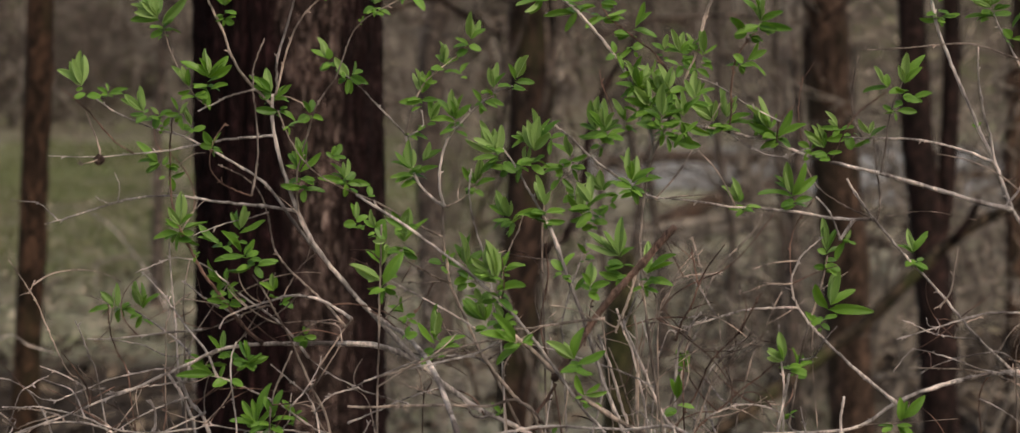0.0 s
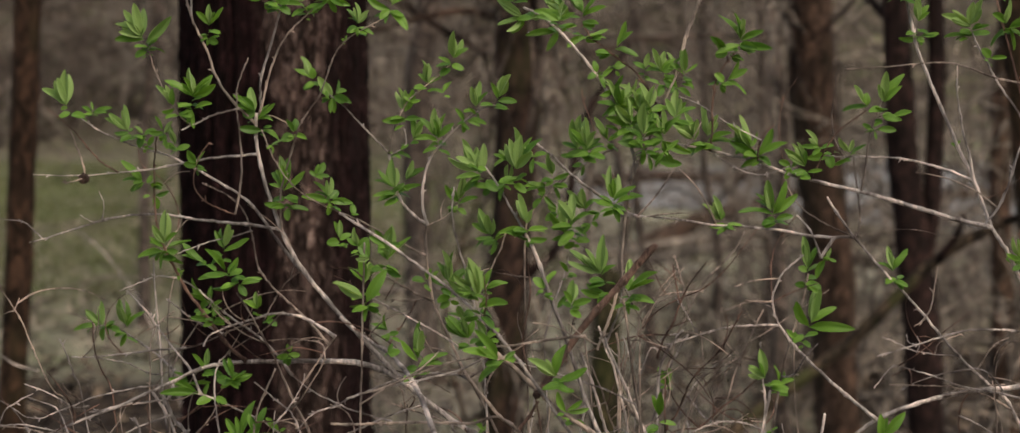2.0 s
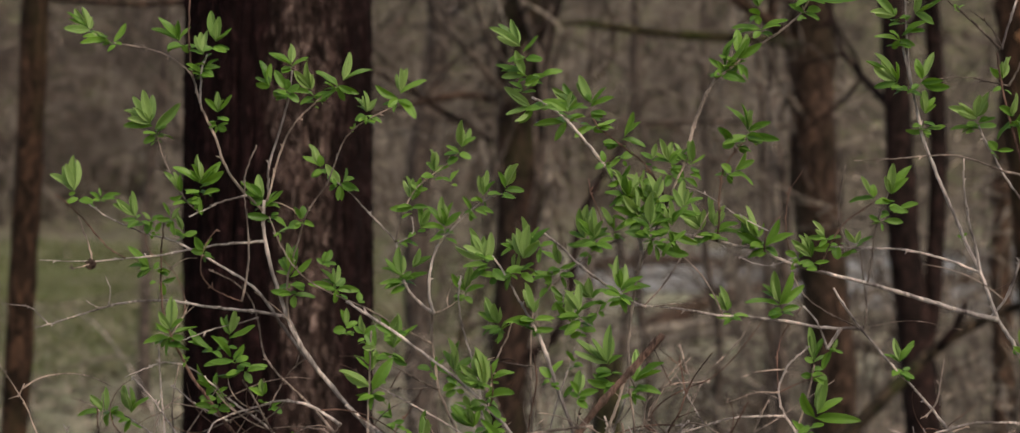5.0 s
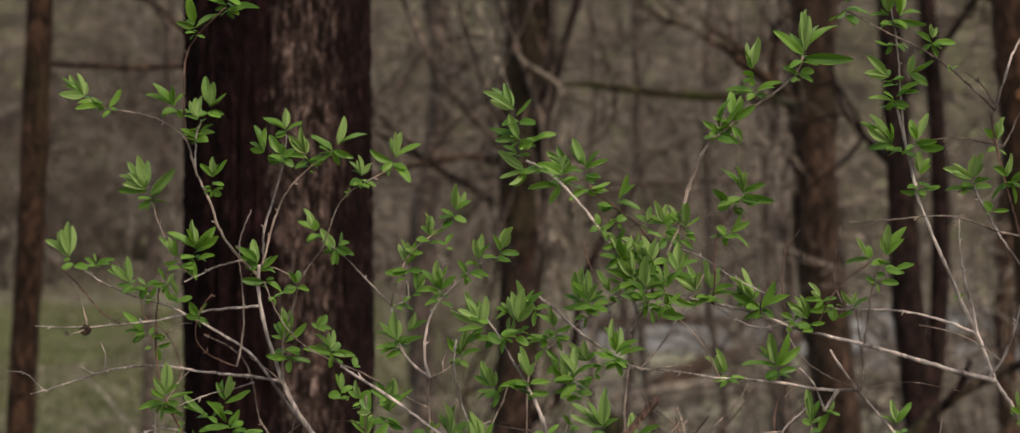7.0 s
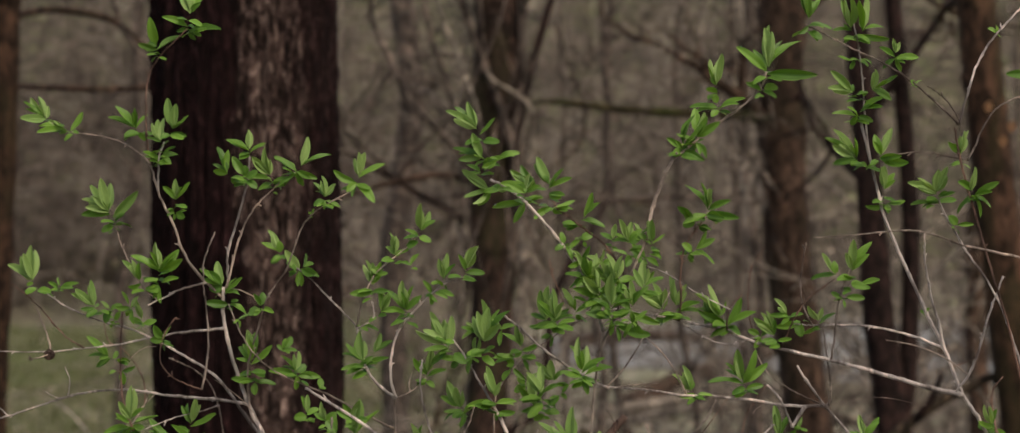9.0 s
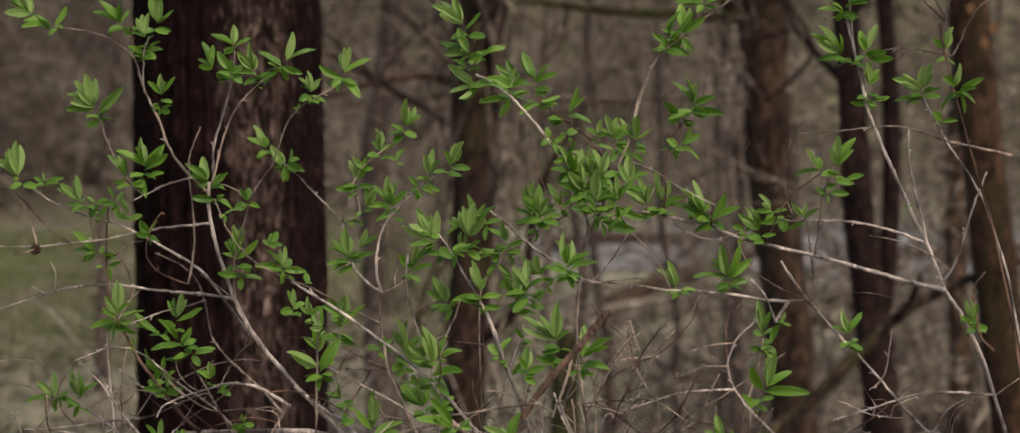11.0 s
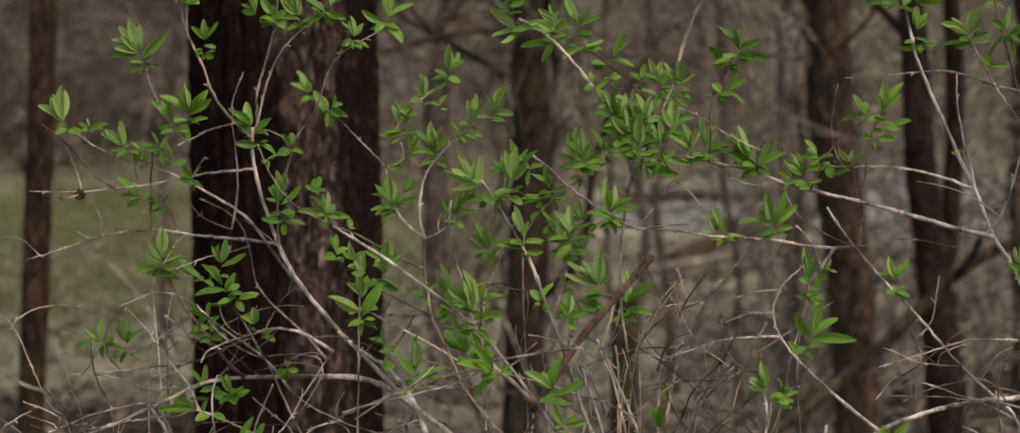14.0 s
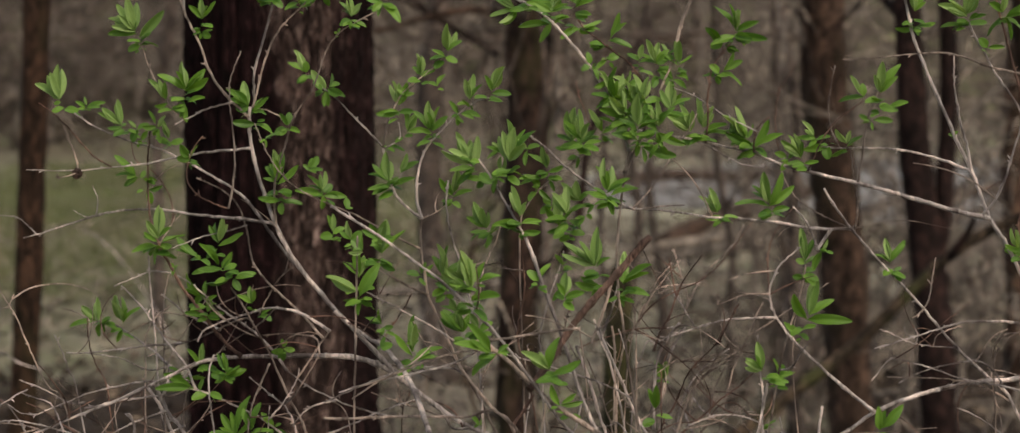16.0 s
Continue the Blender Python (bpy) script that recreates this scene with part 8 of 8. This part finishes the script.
s = stem(shrub_east, STEM_RED, 0.9, 0.6, (0.171, 2.3, 1.226), (0.167, 2.3, 1.243), (0.163, 2.3, 1.267))
s = stem(shrub_east, STEM_PALE, 1.7, 1.4, (0.147, 2.3, 1.085), (0.149, 2.3, 1.148), (0.156, 2.3, 1.172), (0.164, 2.3, 1.185), (0.174, 2.3, 1.198))
s = stem(shrub_east, STEM_RED, 1.9, 0.8, (0.42, 2.31, -0.04), (0.22, 2.3, 0.60), (0.152, 2.3, 1.02), (0.157, 2.3, 1.091), (0.165, 2.3, 1.105), (0.174, 2.3, 1.123), (0.181, 2.3, 1.141), (0.191, 2.3, 1.154), (0.205, 2.3, 1.168), (0.215, 2.3, 1.178), (0.222, 2.3, 1.192), (0.229, 2.3, 1.205), (0.236, 2.3, 1.218))
s = stem(shrub_east, STEM_TAN, 1.4, 0.7, (0.160, 2.3, 1.05), (0.174, 2.3, 1.092), (0.184, 2.3, 1.120), (0.193, 2.3, 1.135), (0.205, 2.3, 1.147), (0.212, 2.3, 1.161), (0.222, 2.3, 1.171), (0.234, 2.3, 1.182))
s = stem(shrub_east, STEM_TAN, 0.9, 0.5, (0.193, 2.3, 1.135), (0.206, 2.3, 1.146), (0.218, 2.3, 1.154), (0.232, 2.3, 1.161), (0.242, 2.3, 1.164))
s = stem(shrub_east, STEM_RED, 1.3, 0.7, (0.155, 2.3, 1.055), (0.174, 2.3, 1.079), (0.198, 2.3, 1.099), (0.212, 2.3, 1.113), (0.225, 2.3, 1.123), (0.239, 2.3, 1.133), (0.254, 2.3, 1.148))
s = stem(shrub_east, STEM_PALE, 1.0, 0.7, (0.180, 2.3, 1.086), (0.190, 2.3, 1.092), (0.208, 2.3, 1.099), (0.225, 2.3, 1.101), (0.242, 2.3, 1.098), (0.258, 2.3, 1.092))
s = stem(shrub_east, STEM_RED, 1.3, 0.8, (0.546, 2.29, 1.242), (0.534, 2.29, 1.254), (0.528, 2.29, 1.273), (0.526, 2.29, 1.286), (0.524, 2.29, 1.303), (0.528, 2.29, 1.315), (0.536, 2.29, 1.325))
sprig(s, (0.526, 2.29, 1.268), (150, 22), (112, 30, 1), (84, 24), (-14, 14))
s = stem(shrub_east, STEM_PALE, 1.7, 2.1, (0.315, 2.280, 1.276), (0.320, 2.280, 1.284), (0.329, 2.280, 1.297))
sprig(s, (0.319, 2.280, 1.275), (-10, 12), (60, 13, 1), (-108, 21))
s = stem(cane_behind, STEM_PALE, 6.2, 3.6, (-1.127, 8.927, -1.000), (-1.142, 8.963, -0.088), (-1.185, 8.981, -0.251), (-1.293, 8.995, -0.197), (-1.399, 9.000, 0.120), (-1.484, 9.000, 0.342), (-1.569, 9.000, 0.495), (-1.654, 9.000, 0.612), (-1.729, 9.000, 0.691), (-1.805, 9.000, 0.736))
s = stem(cane_behind, STEM_PALE, 2.4, 1.2, (-0.882, 4.210, -0.200), (-1.011, 4.205, 0.334), (-1.077, 4.202, 0.622), (-1.047, 4.201, 0.841), (-1.002, 4.200, 0.903), (-0.962, 4.200, 0.884), (-0.915, 4.200, 0.870))

# fine bare twiglets low in the tangle, joined for each shrub
twig_rng = np.random.default_rng(91)
TWIGLETS = {}
for ob in [o for o in bpy.data.objects if o.name.split(".")[0] in ("stem", "twig") and o.parent in (shrub_west, shrub_middle, shrub_east)]:
    sides = 9 if ob.name.startswith("stem") else 6
    ring = [v.co for v in ob.data.vertices]
    for i in range(0, len(ring) // sides - 1):
        c = sum((ring[i * sides + j] for j in range(sides)), Vector()) / sides
        z = c.z + ob.parent.location.z
        if not 1.0 < z < 1.36 or twig_rng.random() > (0.032 if z < 1.22 else 0.010):
            continue
        a, ln = twig_rng.uniform(0, 6.28), twig_rng.uniform(0.03, 0.12)
        d = np.array([math.cos(a), 0.6 * math.sin(a), twig_rng.uniform(-0.2, 1.0)])
        d /= np.linalg.norm(d)
        p, r, way = np.array(c), twig_rng.uniform(0.0006, 0.0011), []
        bend = twig_rng.normal(0, 0.17, 3)
        for n in range(6):
            way.append([*p, r * (1 - 0.1 * n)])
            d = d + bend + twig_rng.normal(0, 0.07, 3)
            d /= np.linalg.norm(d)
            p = p + d * ln / 5
        TWIGLETS.setdefault((ob.parent, int(twig_rng.integers(3))), []).append(smooth_path(way, 3))
for (th, k), items in TWIGLETS.items():
    tagged(tubes("twiglet", items, 5, (STEM_TAN, STEM_TAN, STEM_RED)[k], th), kind="stuff")


# the small foot leaves and paired tips of each shrub
for th, kinds in TUFTS.items():
    for young, items in kinds.items():
        vs, fs, uv, k = [], [], [], 0
        for me, m in items:
            vs += [tuple(m @ v.co) for v in me.vertices]
            fs += [tuple(q + k for q in p.vertices) for p in me.polygons]
            lay = me.uv_layers[0].data
            at = {me.loops[i].vertex_index: tuple(lay[i].uv) for i in range(len(me.loops))}
            uv += [at[i] for i in range(len(me.vertices))]
            k += len(me.vertices)
        if items:
            tagged(mesh_object("tip_leaves" if young else "foot_leaves", vs, fs, LEAF_YOUNG if young else LEAF, th, uvs=uv), kind="stuff")

for (th, mat), items in BUDS.items():
    tagged(tubes("bud", items, 5, mat, th), kind="stuff")

# a withered seed head on the long level twig
bm = bmesh.new()
bmesh.ops.create_icosphere(bm, subdivisions=3, radius=0.0054)
rb = random.Random(6)
for v in bm.verts:
    v.co *= 1 + 0.28 * noise.noise(v.co * 420) + rb.uniform(-0.10, 0.16)
head = bpy.data.meshes.new("seed_head")
bm.to_mesh(head)
bm.free()
head.materials.append(STEM_STUB)
seed = new("seed_head", head)
seed.parent = shrub_west
seed.location = Vector((-0.452, 2.295, 1.358)) - shrub_west.location
tagged(seed, "withered reddish-brown seed head")

# rain drops that hang on the leaves of the middle tuft
bm = bmesh.new()
bmesh.ops.create_icosphere(bm, subdivisions=2, radius=1.0)
drop = bpy.data.meshes.new("rain_drop")
bm.to_mesh(drop)
bm.free()
drop.polygons.foreach_set("use_smooth", [True] * len(drop.polygons))
drop.materials.append(DEW)
tips = [o for o in bpy.data.objects if o.name.split(".")[0] == "leaf" and o.parent and o.parent.parent in (shrub_middle, shrub_west)]
rb = random.Random(12)
for o in rb.sample(tips, 46):
    ob = new("rain_drop", drop)
    ob.parent = o.parent
    s = rb.uniform(0.0007, 0.0013)
    ob.matrix_basis = Matrix.Translation(o.matrix_basis @ Vector((rb.uniform(-0.08, 0.08), rb.uniform(0.35, 0.98), 0.03))) @ Matrix.Diagonal((s, s, s * 0.8, 1))
